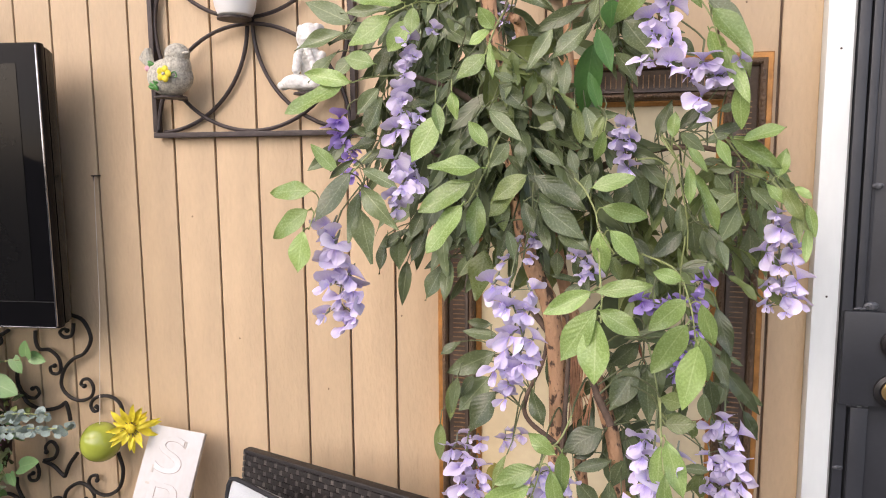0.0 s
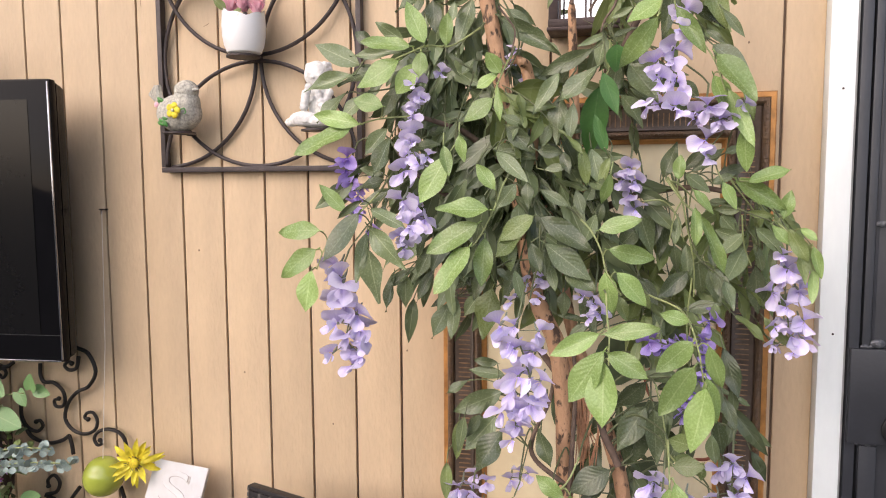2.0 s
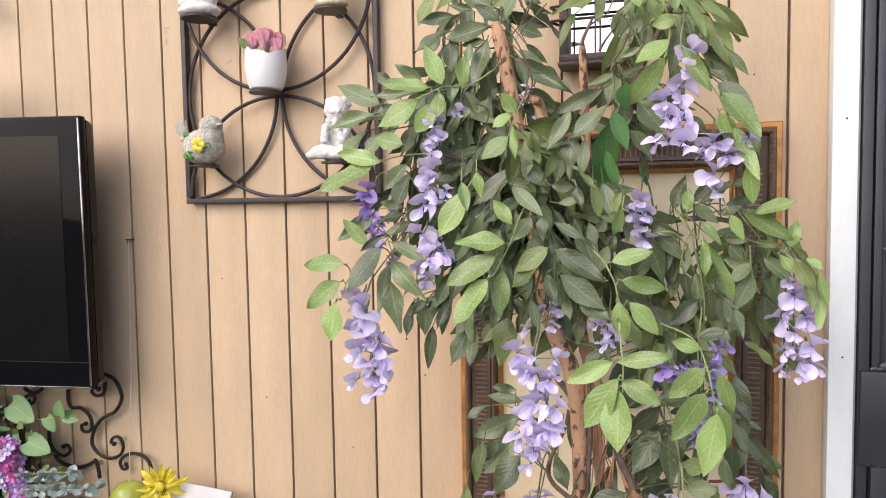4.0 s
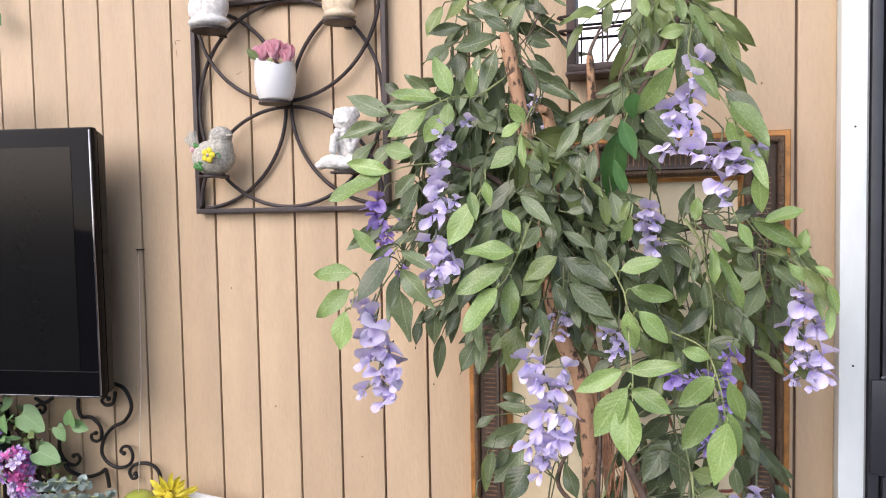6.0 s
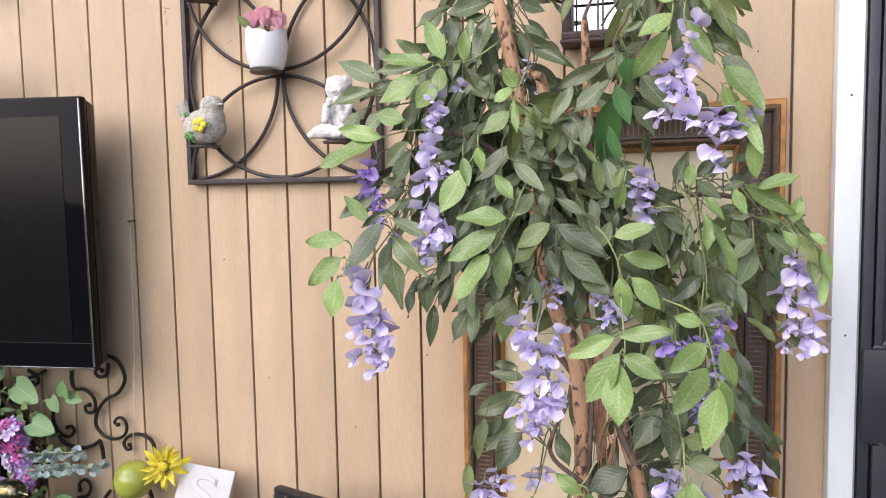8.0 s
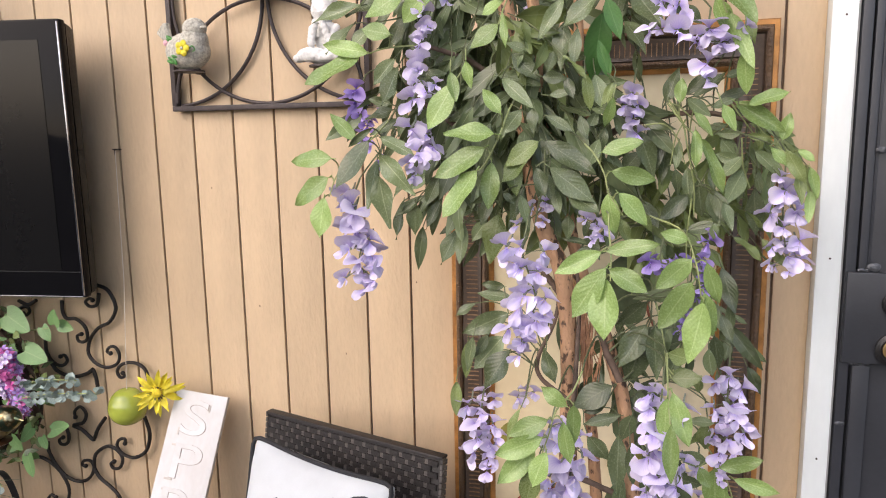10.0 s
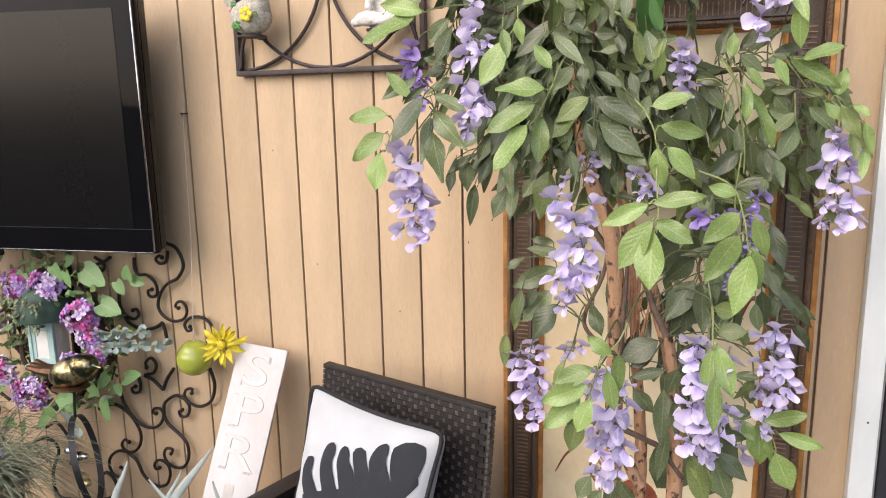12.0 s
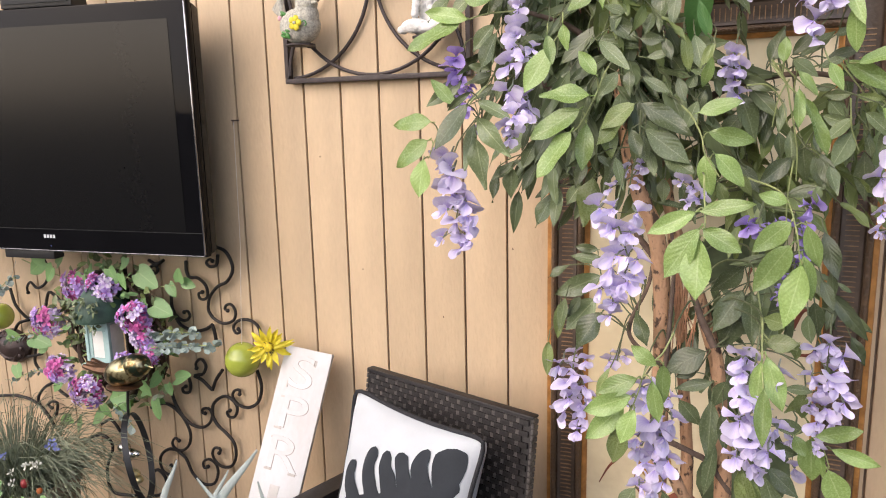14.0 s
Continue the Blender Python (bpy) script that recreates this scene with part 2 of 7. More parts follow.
def siding():
    k0, k1 = -34, 14
    me = None
    for k in range(k0, k1 + 1):
        x0, x1 = k * PITCH + 0.0022, (k + 1) * PITCH - 0.0022
        if x1 > RIGHT:
            x1 = RIGHT
        if me is None or x1 == RIGHT:
            bm = bmesh.new()
            box(bm, 0, x1 - x0, -0.0002, 0.0075, 0, 3.3, bevel=0.0026)
            board = part("board", bm, TAN, wall, at=Matrix.Translation((x0, 0, 0)))
            me = board.data
        else:
            place("board", me, wall, Matrix.Translation((x0, 0, 0)))


siding()
bm = bmesh.new()
for x, z in ((0.724, 1.10), (0.345, 1.03), (0.555, 0.93), (1.365, 1.69), (0.24, 1.30)):
    lathe(bm, [(0.0016, 0), (0.0013, 0.0006), (0.0005, 0.0008)], 8, Matrix.Translation((x, -0.0003, z)) @ pose(0, 0, 0, 90), squash=1.4)
for line in (((0.271, 1.784), (0.278, 1.787), (0.284, 1.79)), ((0.11, 1.876), (0.118, 1.873), (0.125, 1.873)), ((0.113, 1.871), (0.114, 1.863)), ((0.115, 1.85), (0.116, 1.837))):
    tube(bm, [Vector((x, -0.0004, z)) for x, z in line], 0.0005, 5)
part("knot", bm, GROOVE, wall, "small dark knots and nail marks")["kind"] = "stuff"


def hedge(x0, x1, y0, y1, h, seed):
    """An added, unseen clipped hedge that closes the yard and blocks low sky light, with an uneven leafy skin."""
    bm = bmesh.new()
    r = random.Random(seed)
    box(bm, x0, x1, y0, y1, -0.06, h - 0.15)
    n = int(max(x1 - x0, y1 - y0) * 26)
    for _ in range(n):
        q = Vector((r.uniform(x0, x1), r.uniform(y0, y1), r.uniform(0.0, h)))
        bmesh.ops.create_icosphere(bm, subdivisions=1, radius=r.uniform(0.12, 0.26), matrix=Matrix.Translation(q) @ Matrix.Diagonal((1, 1, r.uniform(0.6, 1.1), 1)))
    tagged(part("hedge", bm, HEDGE, smooth=False), "unseen dark green hedge added to block low sky light", "hedge", kind="structure")


# Heights set how much low sky reaches the wall and the screen.
hedge(-9.0, 6.0, -6.2, -5.4, 1.5, 1)
hedge(-9.2, -8.4, -5.4, 1.0, 2.0, 2)


def security_door():
    d = thing("security_door", 1.54, -0.02, 0.0, "charcoal painted metal security door with lock box", "door")
    part("caulk_strip", boxes((1.5302, 1.5348, -0.022, 0.03, 0, 2.1)), CAULK, d, "grey caulked joint", smooth=False)
    for r in ((1.5368, 1.554, 0, 2.1), (2.47, 2.50, 0, 2.1), (1.554, 2.47, 2.07, 2.1)):
        part("frame_post", boxes((r[0], r[1], -0.030, 0.03, r[2], r[3]), bevel=0.002), CHARCOAL, d)
    part("gasket", boxes((1.535, 1.5366, -0.014, 0.03, 0.02, 2.07), (1.5542, 1.5585, -0.012, 0.03, 0.02, 2.07)), CHARCOAL_DARK, d, "black gap seal", smooth=False)
    for x0, x1 in ((1.5588, 1.5725), (2.40, 2.465)):
        part("stile", boxes((x0, x1, -0.026, 0.02, 0.02, 2.065), bevel=0.002), CHARCOAL, d)
    part("panel", boxes((1.573, 2.40, -0.019, 0.012, 0.02, 2.065), bevel=0.002), CHARCOAL, d, "flat charcoal sheet panel")
    part("upper_strip", boxes((1.5735, 1.5785, -0.0225, -0.0195, 1.165, 2.0), bevel=0.001), CHARCOAL, d)
    part("lock_box", boxes((1.5385, 1.70, -0.042, -0.0305, 0.992, 1.158), bevel=0.003), CHARCOAL, d, "charcoal steel lock box plate")
    part("lower_strip", boxes((1.5595, 1.588, -0.032, -0.0265, 0.2, 0.985), bevel=0.003), CHARCOAL, d)
    for z, s in ((1.105, 0.9), (1.022, 1.12)):
        bm = bmesh.new()
        lathe(bm, [(0.026 * s, 0), (0.027 * s, 0.008), (0.021 * s, 0.012), (0.018 * s, 0.007), (0.017 * s, 0.006)], 28, Matrix.Translation((1.619, -0.0422, z)) @ pose(0, 0, 0, 90))
        ring = part("lock_ring", bm, SATIN, d, "round black lock ring")
        bm = bmesh.new()
        lathe(bm, [(0.0165 * s, 0.0062), (0.0165 * s, 0.009), (0.012 * s, 0.0105), (0.004 * s, 0.0105)], 24, Matrix.Translation((1.619, -0.0422, z)) @ pose(0, 0, 0, 90))
        part("lock_cylinder", bm, BRASSLOCK, ring, "dull brass lock cylinder")
    for x, z, w, h in ((1.566, 1.160, 0.016, 0.006), (1.582, 1.166, 0.004, 0.014), (1.570, 0.988, 0.030, 0.007), (1.546, 0.872, 0.009, 0.007), (1.580, 1.372, 0.006, 0.009)):
        bm = bmesh.new()
        for k in range(4):
            ball(bm, (x + (k - 1.5) * w * 0.28, -0.0295, z + 0.0012 * math.sin(k * 2.3)), 0.5 * h, (1.5, 0.55, 1.0), None, 10, 8)
        part("weld", bm, WELD, d, "lumpy painted weld bead")


security_door()


TV_POSE = pose(-0.0135, -0.1312, 1.0614, 0.9, 0.4, 8.4)


def television():
    """Built from its lower front corner by the rack: x runs back along it to -1.07, y into the wall; it swings out on a bracket."""
    tv = thing("television", -0.54, -0.19, 1.0614, "glossy black flat television on a wall bracket, switched off", "television")
    w, h = 1.072, 0.606

    def lay(name, bm, mt, label="", smooth=True):
        bmesh.ops.transform(bm, matrix=TV_POSE, verts=bm.verts[:])
        return part(name, bm, mt, tv, label, smooth=smooth)

    lay("bezel", boxes((-w, 0, 0, 0.022, 0, h), bevel=0.006), GLOSS, "glossy black plastic bezel")
    lay("screen", boxes((-w + 0.052, -0.052, -0.0012, 0.003, 0.061, h - 0.043)), SCREEN, "dark switched-off screen", False)
    lay("chin_line", boxes((-w + 0.008, -0.008, -0.002, 0.003, 0.0590, 0.0605)), SATIN)
    # Pale metal strip draws the highlight along the black bezel's rim.
    lay("edge_strip", boxes((-0.0060, -0.0025, -0.003, 0.004, 0.006, h - 0.006), bevel=0.0012), SILVER, "thin pale strip standing in for the bezel's reflection")
    lay("bottom_strip", boxes((-w + 0.006, -0.007, -0.002, 0.004, 0.0015, 0.0045), bevel=0.001), SILVER)
    bm = bmesh.new()
    r0 = [bm.verts.new(c) for c in ((-w + 0.003, 0.0225, 0.003), (-0.003, 0.0225, 0.003), (-0.003, 0.0225, h - 0.003), (-w + 0.003, 0.0225, h - 0.003))]
    r1 = [bm.verts.new(c) for c in ((-w + 0.006, 0.060, 0.006), (-0.006, 0.056, 0.006), (-0.010, 0.064, h - 0.012), (-w + 0.010, 0.064, h - 0.012))]
    r2 = [bm.verts.new(c) for c in ((-w + 0.10, 0.078, 0.06), (-0.09, 0.076, 0.06), (-0.10, 0.078, h - 0.06), (-w + 0.10, 0.078, h - 0.06))]
    bm.faces.new(r0)
    bm.faces.new(r2[::-1])
    for p, q in ((r0, r1), (r1, r2)):
        for k in range(4):
            bm.faces.new((p[k], q[k], q[(k + 1) % 4], p[(k + 1) % 4]))
    bmesh.ops.recalc_face_normals(bm, faces=bm.faces[:])
    bmesh.ops.bevel(bm, geom=bm.edges[:], offset=0.005, segments=2, affect="EDGES")
    lay("back_shell", bm, SIDE, "rounded glossy black back shell")
    part("wall_mount", boxes((-0.66, -0.44, -0.118, -0.001, 1.28, 1.46), bevel=0.004), SATIN, tv, "black wall bracket")
    lay("stand_socket", boxes((-0.62, -0.46, 0.004, 0.040, -0.022, 0.003), bevel=0.004), SATIN, "grey plastic stand socket")
    lay("logo", boxes(*[(-0.480 + i * 0.0095, -0.4735 + i * 0.0095, -0.0008, 0.002, 0.036, 0.045) for i in range(4)]), PRINT_GREY, "small pale maker's mark", False)
    lay("led", boxes((-0.462, -0.460, -0.0008, 0.002, 0.014, 0.016)), surf("blue_led", (0.2, 0.25, 0.8), 0.05), "", False)


television()


def shelf_box():
    b = thing("speaker_box", -0.43, -0.18, 1.668, "dark grey speaker box standing on top of the television", "speaker")
    for name, r, bev, mt, label in (("cabinet", (-0.525, -0.315, 0.004, 0.058, 0.6068, 0.725), 0.004, SATIN, ""), ("grille", (-0.515, -0.325, 0.0012, 0.0035, 0.617, 0.715), 0.0, CHARCOAL_DARK, "dark cloth grille")):
        bm = boxes(r, bevel=bev)
        bmesh.ops.transform(bm, matrix=TV_POSE, verts=bm.verts[:])
        part(name, bm, mt, b, label)


shelf_box()

# ---- materials of the things ----
LEAF = {
    "light": leafy("light_cloth_leaf", (0.25, 0.36, 0.115), (0.38, 0.48, 0.21), 0.30, 0.3),
    "mid": leafy("mid_cloth_leaf", (0.20, 0.255, 0.090), (0.31, 0.36, 0.17), 0.34, 0.28),
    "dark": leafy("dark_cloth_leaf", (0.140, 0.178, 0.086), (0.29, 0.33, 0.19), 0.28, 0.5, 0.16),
    "vivid": leafy("vivid_cloth_leaf", (0.08, 0.20, 0.05), (0.13, 0.26, 0.085), 0.5, 0.1),
    "ivy": leafy("ivy_cloth_leaf", (0.20, 0.36, 0.13), (0.30, 0.46, 0.20), 0.5, 0.15, 0.2, 5.0),
}
LEAF["round"] = LEAF["mid"]
BARK = surf("cinnamon_bark", (0.39, 0.23, 0.13), 0.4, 95, 0.7, 0, 0.9, 160, (1, 1, 0.55), 0.1, (0.06, 0.036, 0.026), 0.85)
for nd in BARK.node_tree.nodes:
    if nd.type == "VALTORGB":
        nd.color_ramp.elements[0].position, nd.color_ramp.elements[1].position = 0.375, 0.455
TWIG = surf("grey_brown_twig", (0.14, 0.095, 0.07), 0.3, 60, 0.8, 0, 0.4, 200)
DULLSTEM = surf("dull_green_stem", (0.13, 0.15, 0.07), 0.25, 60, 0.6, 0, 0.2, 200)
STEM = surf("green_stem", (0.27, 0.31, 0.12), 0.25, 60, 0.6, 0, 0.2, 200)
CALYX = surf("grey_green_calyx", (0.20, 0.22, 0.17), 0.2, 60, 0.7)
FIBRE = surf("salmon_bark_fibre", (0.55, 0.30, 0.17), 0.3, 60, 0.8, 0, 0.3, 200)
GOLD = surf("worn_gold_leaf", (0.50, 0.235, 0.065), 0.25, 30, 0.42, 0.35, 0.3, 150, (1, 1, 1), 0, (0.20, 0.09, 0.03), 0.6)
WALNUT = surf("dark_walnut_moulding", (0.085, 0.060, 0.044), 0.3, 30, 0.42, 0, 0.3, 180)
CARVED = surf("carved_dark_bronze", (0.075, 0.048, 0.030), 0.45, 60, 0.45, 0.25, 0.6, 300, (1, 1, 1), 0, (0.22, 0.12, 0.05), 0.5)
RIBGOLD = surf("rubbed_gold_rib", (0.26, 0.155, 0.08), 0.4, 60, 0.5, 0.2, 0.2, 200)
CANVAS = surf("aged_cream_canvas", (0.80, 0.70, 0.47), 0.10, 7, 0.35, 0, 0.1, 60, (1, 1, 1), 0, (0.70, 0.57, 0.35), 0.8)
PAINT_GREEN = surf("painted_dark_green", (0.085, 0.11, 0.05), 0.4, 30, 0.45)
PAINT_OLIVE = surf("painted_olive", (0.25, 0.22, 0.05), 0.4, 40, 0.45)
PAINT_RED = surf("painted_red_brown", (0.24, 0.07, 0.035), 0.4, 40, 0.45)
PAINT_OCHRE = surf("painted_ochre", (0.45, 0.24, 0.06), 0.4, 60, 0.45)
WICKER = surf("dark_brown_wicker", (0.0150, 0.0120, 0.0112), 0.4, 60, 0.5, 0, 0.2, 260)
WICKER_GREY = surf("grey_wicker_strand", (0.082, 0.073, 0.066), 0.4, 60, 0.42, 0, 0.2, 260)
CLOTH = surf("white_pillow_cloth", (0.53, 0.555, 0.565), 0.05, 15, 0.9, 0, 0.25, 500)
NAVY = surf("slate_print", (0.025, 0.029, 0.034), 0.12, 25, 0.9, 0, 0.2, 500)
PIPING = surf("black_piping", (0.018, 0.018, 0.02), 0.2, 60, 0.8)
SIGNWHITE = surf("whitewashed_board", (0.61, 0.62, 0.62), 0.05, 9, 0.6, 0, 0.15, 90, (1, 1, 0.4), 0, (0.46, 0.41, 0.36), 0.4)
SIGNCUT = surf("letter_edge_shade", (0.36, 0.31, 0.27), 0.15, 60, 0.7)
SIGNFAINT = surf("faint_carved_mark", (0.56, 0.54, 0.51), 0.1, 40, 0.7)
SIGNEDGE = surf("board_edge", (0.50, 0.46, 0.41), 0.15, 40, 0.7)
YELLOW = surf("yellow_petal", (0.90, 0.73, 0.05), 0.2, 60, 0.55, 0, 0.2, 150, through=0.2)
YELLOW_EYE = surf("yellow_flower_eye", (0.66, 0.50, 0.02), 0.35, 250, 0.7)
STAMEN = surf("dark_stamen", (0.05, 0.04, 0.02), 0.2, 60, 0.7)
APPLE = surf("glossy_lime_glass", (0.40, 0.46, 0.065), 0.15, 14, 0.18, 0, 0.04, 60, coat=0.6)
THREAD = surf("pale_thread", (0.62, 0.56, 0.47), 0.1, 60, 0.6)
CERAMIC = surf("white_glazed_ceramic", (0.82, 0.82, 0.81), 0.03, 10, 0.3, 0, 0.05, 50)
STONE = surf("speckled_grey_stone", (0.47, 0.45, 0.385), 0.34, 150, 0.85, 0, 0.4, 300)
RACKIRON = surf("brown_black_iron", (0.052, 0.040, 0.039), 0.3, 40, 0.5, 0.2, 0.25, 220)
PLASTER = surf("whitewashed_plaster", (0.80, 0.79, 0.76), 0.12, 90, 0.8, 0, 0.6, 160, (1, 1, 1), 0, (0.40, 0.39, 0.37), 0.5)
CREAM = surf("cream_plaster", (0.68, 0.56, 0.40), 0.2, 50, 0.75, 0, 0.3, 160)
PINK = surf("pink_rose_petal", (1.0, 0.62, 0.71), 0.05, 40, 0.6, 0, 0.05, 100, through=0.45)
GREEN_PAINT = surf("green_enamel", (0.07, 0.24, 0.05), 0.2, 60, 0.4)
BRASS = surf("iridescent_brass", (0.42, 0.37, 0.21), 0.4, 34, 0.32, 0.95, 0.35, 60, (1, 1, 1), 0, (0.06, 0.085, 0.055), 1.0)
for nd in BRASS.node_tree.nodes:
    if nd.type == "VALTORGB":
        nd.color_ramp.elements[0].position, nd.color_ramp.elements[1].position = 0.42, 0.56
        warm = nd.color_ramp.elements.new(0.47)
        warm.color = (0.17, 0.115, 0.05, 1)
COPPER = surf("dark_copper", (0.13, 0.07, 0.04), 0.3, 40, 0.35, 0.8)
STEEL = surf("polished_steel", (0.62, 0.60, 0.57), 0.1, 30, 0.15, 1.0, 0.02)
GRASSY = surf("dry_green_grass", (0.24, 0.27, 0.18), 0.5, 60, 0.7, 0, 0.1, 100, (1, 1, 1), 0, (0.13, 0.15, 0.09), 0.8, through=0.15)
POT = surf("olive_clay_pot", (0.20, 0.17, 0.11), 0.25, 25, 0.7, 0, 0.3, 120)
POTRIM = surf("pale_clay_rim", (0.42, 0.33, 0.24), 0.2, 25, 0.7, 0, 0.3, 120)
AGAVE = surf("grey_green_agave", (0.36, 0.41, 0.38), 0.12, 20, 0.6, 0, 0.1, 80)
EUCALYPT = surf("grey_eucalyptus_leaf", (0.29, 0.36, 0.32), 0.25, 40, 0.6, 0, 0.1, 80, each=0.2)
ROOFGREEN = surf("dark_green_roof", (0.035, 0.075, 0.05), 0.3, 30, 0.6, 0, 0.2, 100)
AQUA = surf("pale_aqua_paint", (0.40, 0.56, 0.53), 0.12, 30, 0.6)
VINE = surf("brown_vine", (0.06, 0.038, 0.026), 0.35, 60, 0.85, 0, 0.4, 200)
WHITEBLOOM = surf("white_bloom", (0.58, 0.58, 0.50), 0.1, 60, 0.6)
BLUEBLOOM = surf("blue_bloom", (0.17, 0.20, 0.42), 0.25, 60, 0.6)
BERRY = surf("red_berry", (0.26, 0.025, 0.025), 0.3, 80, 0.35)
ORANGE = surf("orange_bloom", (0.5, 0.14, 0.03), 0.2, 60, 0.6)
MIRROR = surf("mirror_glass", (0.62, 0.64, 0.655), 0.01, 5, 0.03, 1.0, 0.0, 20)


def petal_material(name, edge, heart, each=0.12):
    m = bpy.data.materials.new(name)
    m.use_nodes = True
    n = m.node_tree.nodes
    p = n["Principled BSDF"]
    uv, sep, ramp = n.new("ShaderNodeUVMap"), n.new("ShaderNodeSeparateXYZ"), n.new("ShaderNodeValToRGB")
    # The deeper heart is petal colour plus shade painted inside the flower.
    ramp.color_ramp.elements[0].color, ramp.color_ramp.elements[1].color = (*heart, 1), (*edge, 1)
    ramp.color_ramp.elements[0].position, ramp.color_ramp.elements[1].position = 0.05, 0.70
    fine_vein, co = n.new("ShaderNodeTexWave"), n.new("ShaderNodeMapping")
    fine_vein.inputs["Scale"].default_value, fine_vein.inputs["Distortion"].default_value = 3.2, 2.5
    co.inputs["Scale"].default_value = (1, 0.12, 1)
    shift = n.new("ShaderNodeMath")
    shift.operation = "MULTIPLY_ADD"
    shift.inputs[1].default_value = -0.12
    links(m, (uv.outputs[0], co.inputs["Vector"]), (co.outputs[0], fine_vein.inputs["Vector"]), (fine_vein.outputs["Fac"], shift.inputs[0]),
          (sep.outputs[1], shift.inputs[2]), (shift.outputs[0], ramp.inputs[0]))
    hsv, info, span, geo = n.new("ShaderNodeHueSaturation"), n.new("ShaderNodeObjectInfo"), n.new("ShaderNodeMapRange"), n.new("ShaderNodeNewGeometry")
    add, fr = n.new("ShaderNodeMath"), n.new("ShaderNodeMath")
    fr.operation = "FRACT"
    span.inputs["To Min"].default_value, span.inputs["To Max"].default_value = 1 - each, 1 + each
    tr, mx = n.new("ShaderNodeBsdfTranslucent"), n.new("ShaderNodeMixShader")
    mx.inputs[0].default_value = 0.3
    links(m, (uv.outputs[0], sep.inputs[0]), (ramp.outputs[0], hsv.inputs["Color"]),
          (info.outputs["Random"], add.inputs[0]), (geo.outputs["Random Per Island"], add.inputs[1]), (add.outputs[0], fr.inputs[0]),
          (fr.outputs[0], span.inputs["Value"]), (span.outputs[0], hsv.inputs["Value"]), (hsv.outputs[0], p.inputs["Base Color"]),
          (hsv.outputs[0], tr.inputs["Color"]), (p.outputs[0], mx.inputs[1]), (tr.outputs[0], mx.inputs[2]),
          (mx.outputs[0], n["Material Output"].inputs["Surface"]))
    p.inputs["Roughness"].default_value = 0.6
    return m


PETAL = {"lavender": petal_material("lavender_petal", (0.83, 0.765, 0.965), (0.47, 0.37, 0.76), 0.20),
         "violet": petal_material("violet_petal", (0.55, 0.43, 0.85), (0.20, 0.10, 0.48))}


# ---- leaves and petals ----
def blade(bm, length, width, curl=0.2, fold=0.25, wave=0.0, m=None, rows=7, cols=4, tip=1.0, heart=0.0, seed=0, slot=0, notch=0.0, point=0.75):
    """A leaf or petal along +Y, face up, from the origin; curl bends it down, fold lifts its edges."""
    uvl = bm.loops.layers.uv.verify()
    grid = []
    for j in range(rows + 1):
        v = j / rows
        w = width * 0.5 * (math.sin(math.pi * v ** (0.85 / tip)) ** point if 0 < v < 1 else 0.015)
        if heart:
            w = width * 0.5 * (0.05 + 1.0 * ((v + 0.03) ** 0.38 * max(0.0, 1 - v) ** 0.85) / 0.55)
        line = []
        for i in range(cols + 1):
            u = i / cols * 2 - 1
            y = length * (v - heart * abs(u) ** 1.3 * (1 - v) ** 2 * 0.16 - notch * (1 - abs(u)) ** 1.3 * v ** 3)
            z = -curl * length * v * v + fold * w * abs(u) + wave * length * math.sin(v * 9 + seed + u * 1.5) * abs(u)
            line.append((bm.verts.new((u * w, y, z)), (i / cols, v)))
        grid.append(line)
    fs = []
    for j in range(rows):
        for i in range(cols):
            q = (grid[j][i], grid[j][i + 1], grid[j + 1][i + 1], grid[j + 1][i])
            f = bm.faces.new([a[0] for a in q])
            f.material_index = slot
            for lo, a in zip(f.loops, q):
                lo[uvl].uv = a[1]
            fs.append(f)
    if m is not None:
        bmesh.ops.transform(bm, matrix=m, verts=[a[0] for line in grid for a in line])
    return fs


def mesh_of(name, bm, material):
    me = bpy.data.meshes.new(name)
    bm.to_mesh(me)
    bm.free()
    for mt in material if isinstance(material, (list, tuple)) else (material,):
        me.materials.append(mt)
    me.polygons.foreach_set("use_smooth", [True] * len(me.polygons))
    return me


def aim(base, way, normal, size=1.0):
    """A pose with Y along way and Z near normal."""
    d = Vector(way).normalized()
    n = Vector(normal)
    n = (n - d * n.dot(d)).normalized()
    x = d.cross(n)
    m = Matrix((x, d, n)).transposed().to_4x4()
    return Matrix.Translation(base) @ m @ Matrix.Diagonal((size, size, size, 1))


rng = random.Random(7)
LEAVES = {}
LEAF_WIDTH = {"light": 0.44, "mid": 0.42, "dark": 0.38, "vivid": 0.34, "round": 0.62, "ivy": 0.84}
for tone, wide in LEAF_WIDTH.items():
    LEAVES[tone] = []
    for k in range(8):
        bm = bmesh.new()
        shape = (rng.uniform(-0.02, 0.12), rng.uniform(0.0, 0.2), 0.012) if tone == "ivy" else (rng.uniform(-0.10, 0.30), rng.uniform(0.10, 0.50), rng.uniform(0.015, 0.05))
        blade(bm, 1.0, wide, *shape, tip=rng.uniform(0.88, 1.06), heart=1.0 if tone == "ivy" else 0.0, seed=k, point=rng.uniform(0.80, 0.98) if tone != "dark" else rng.uniform(0.95, 1.15), rows=10)
        tube(bm, [Vector((0, -0.09, 0.0)), Vector((0, 0.02, 0))], 0.011, 4)
        LEAVES[tone].append(mesh_of("leaf", bm, LEAF[tone]))


def rand_unit(r):
    return Vector((r.uniform(-1, 1), r.uniform(-1, 1), r.uniform(-1, 1)))


# ---- the wisteria tree ----
tree = thing("wisteria_tree", 1.10, -0.32, 0.0, "artificial wisteria tree with brown trunks and lavender flower clusters", "tree")
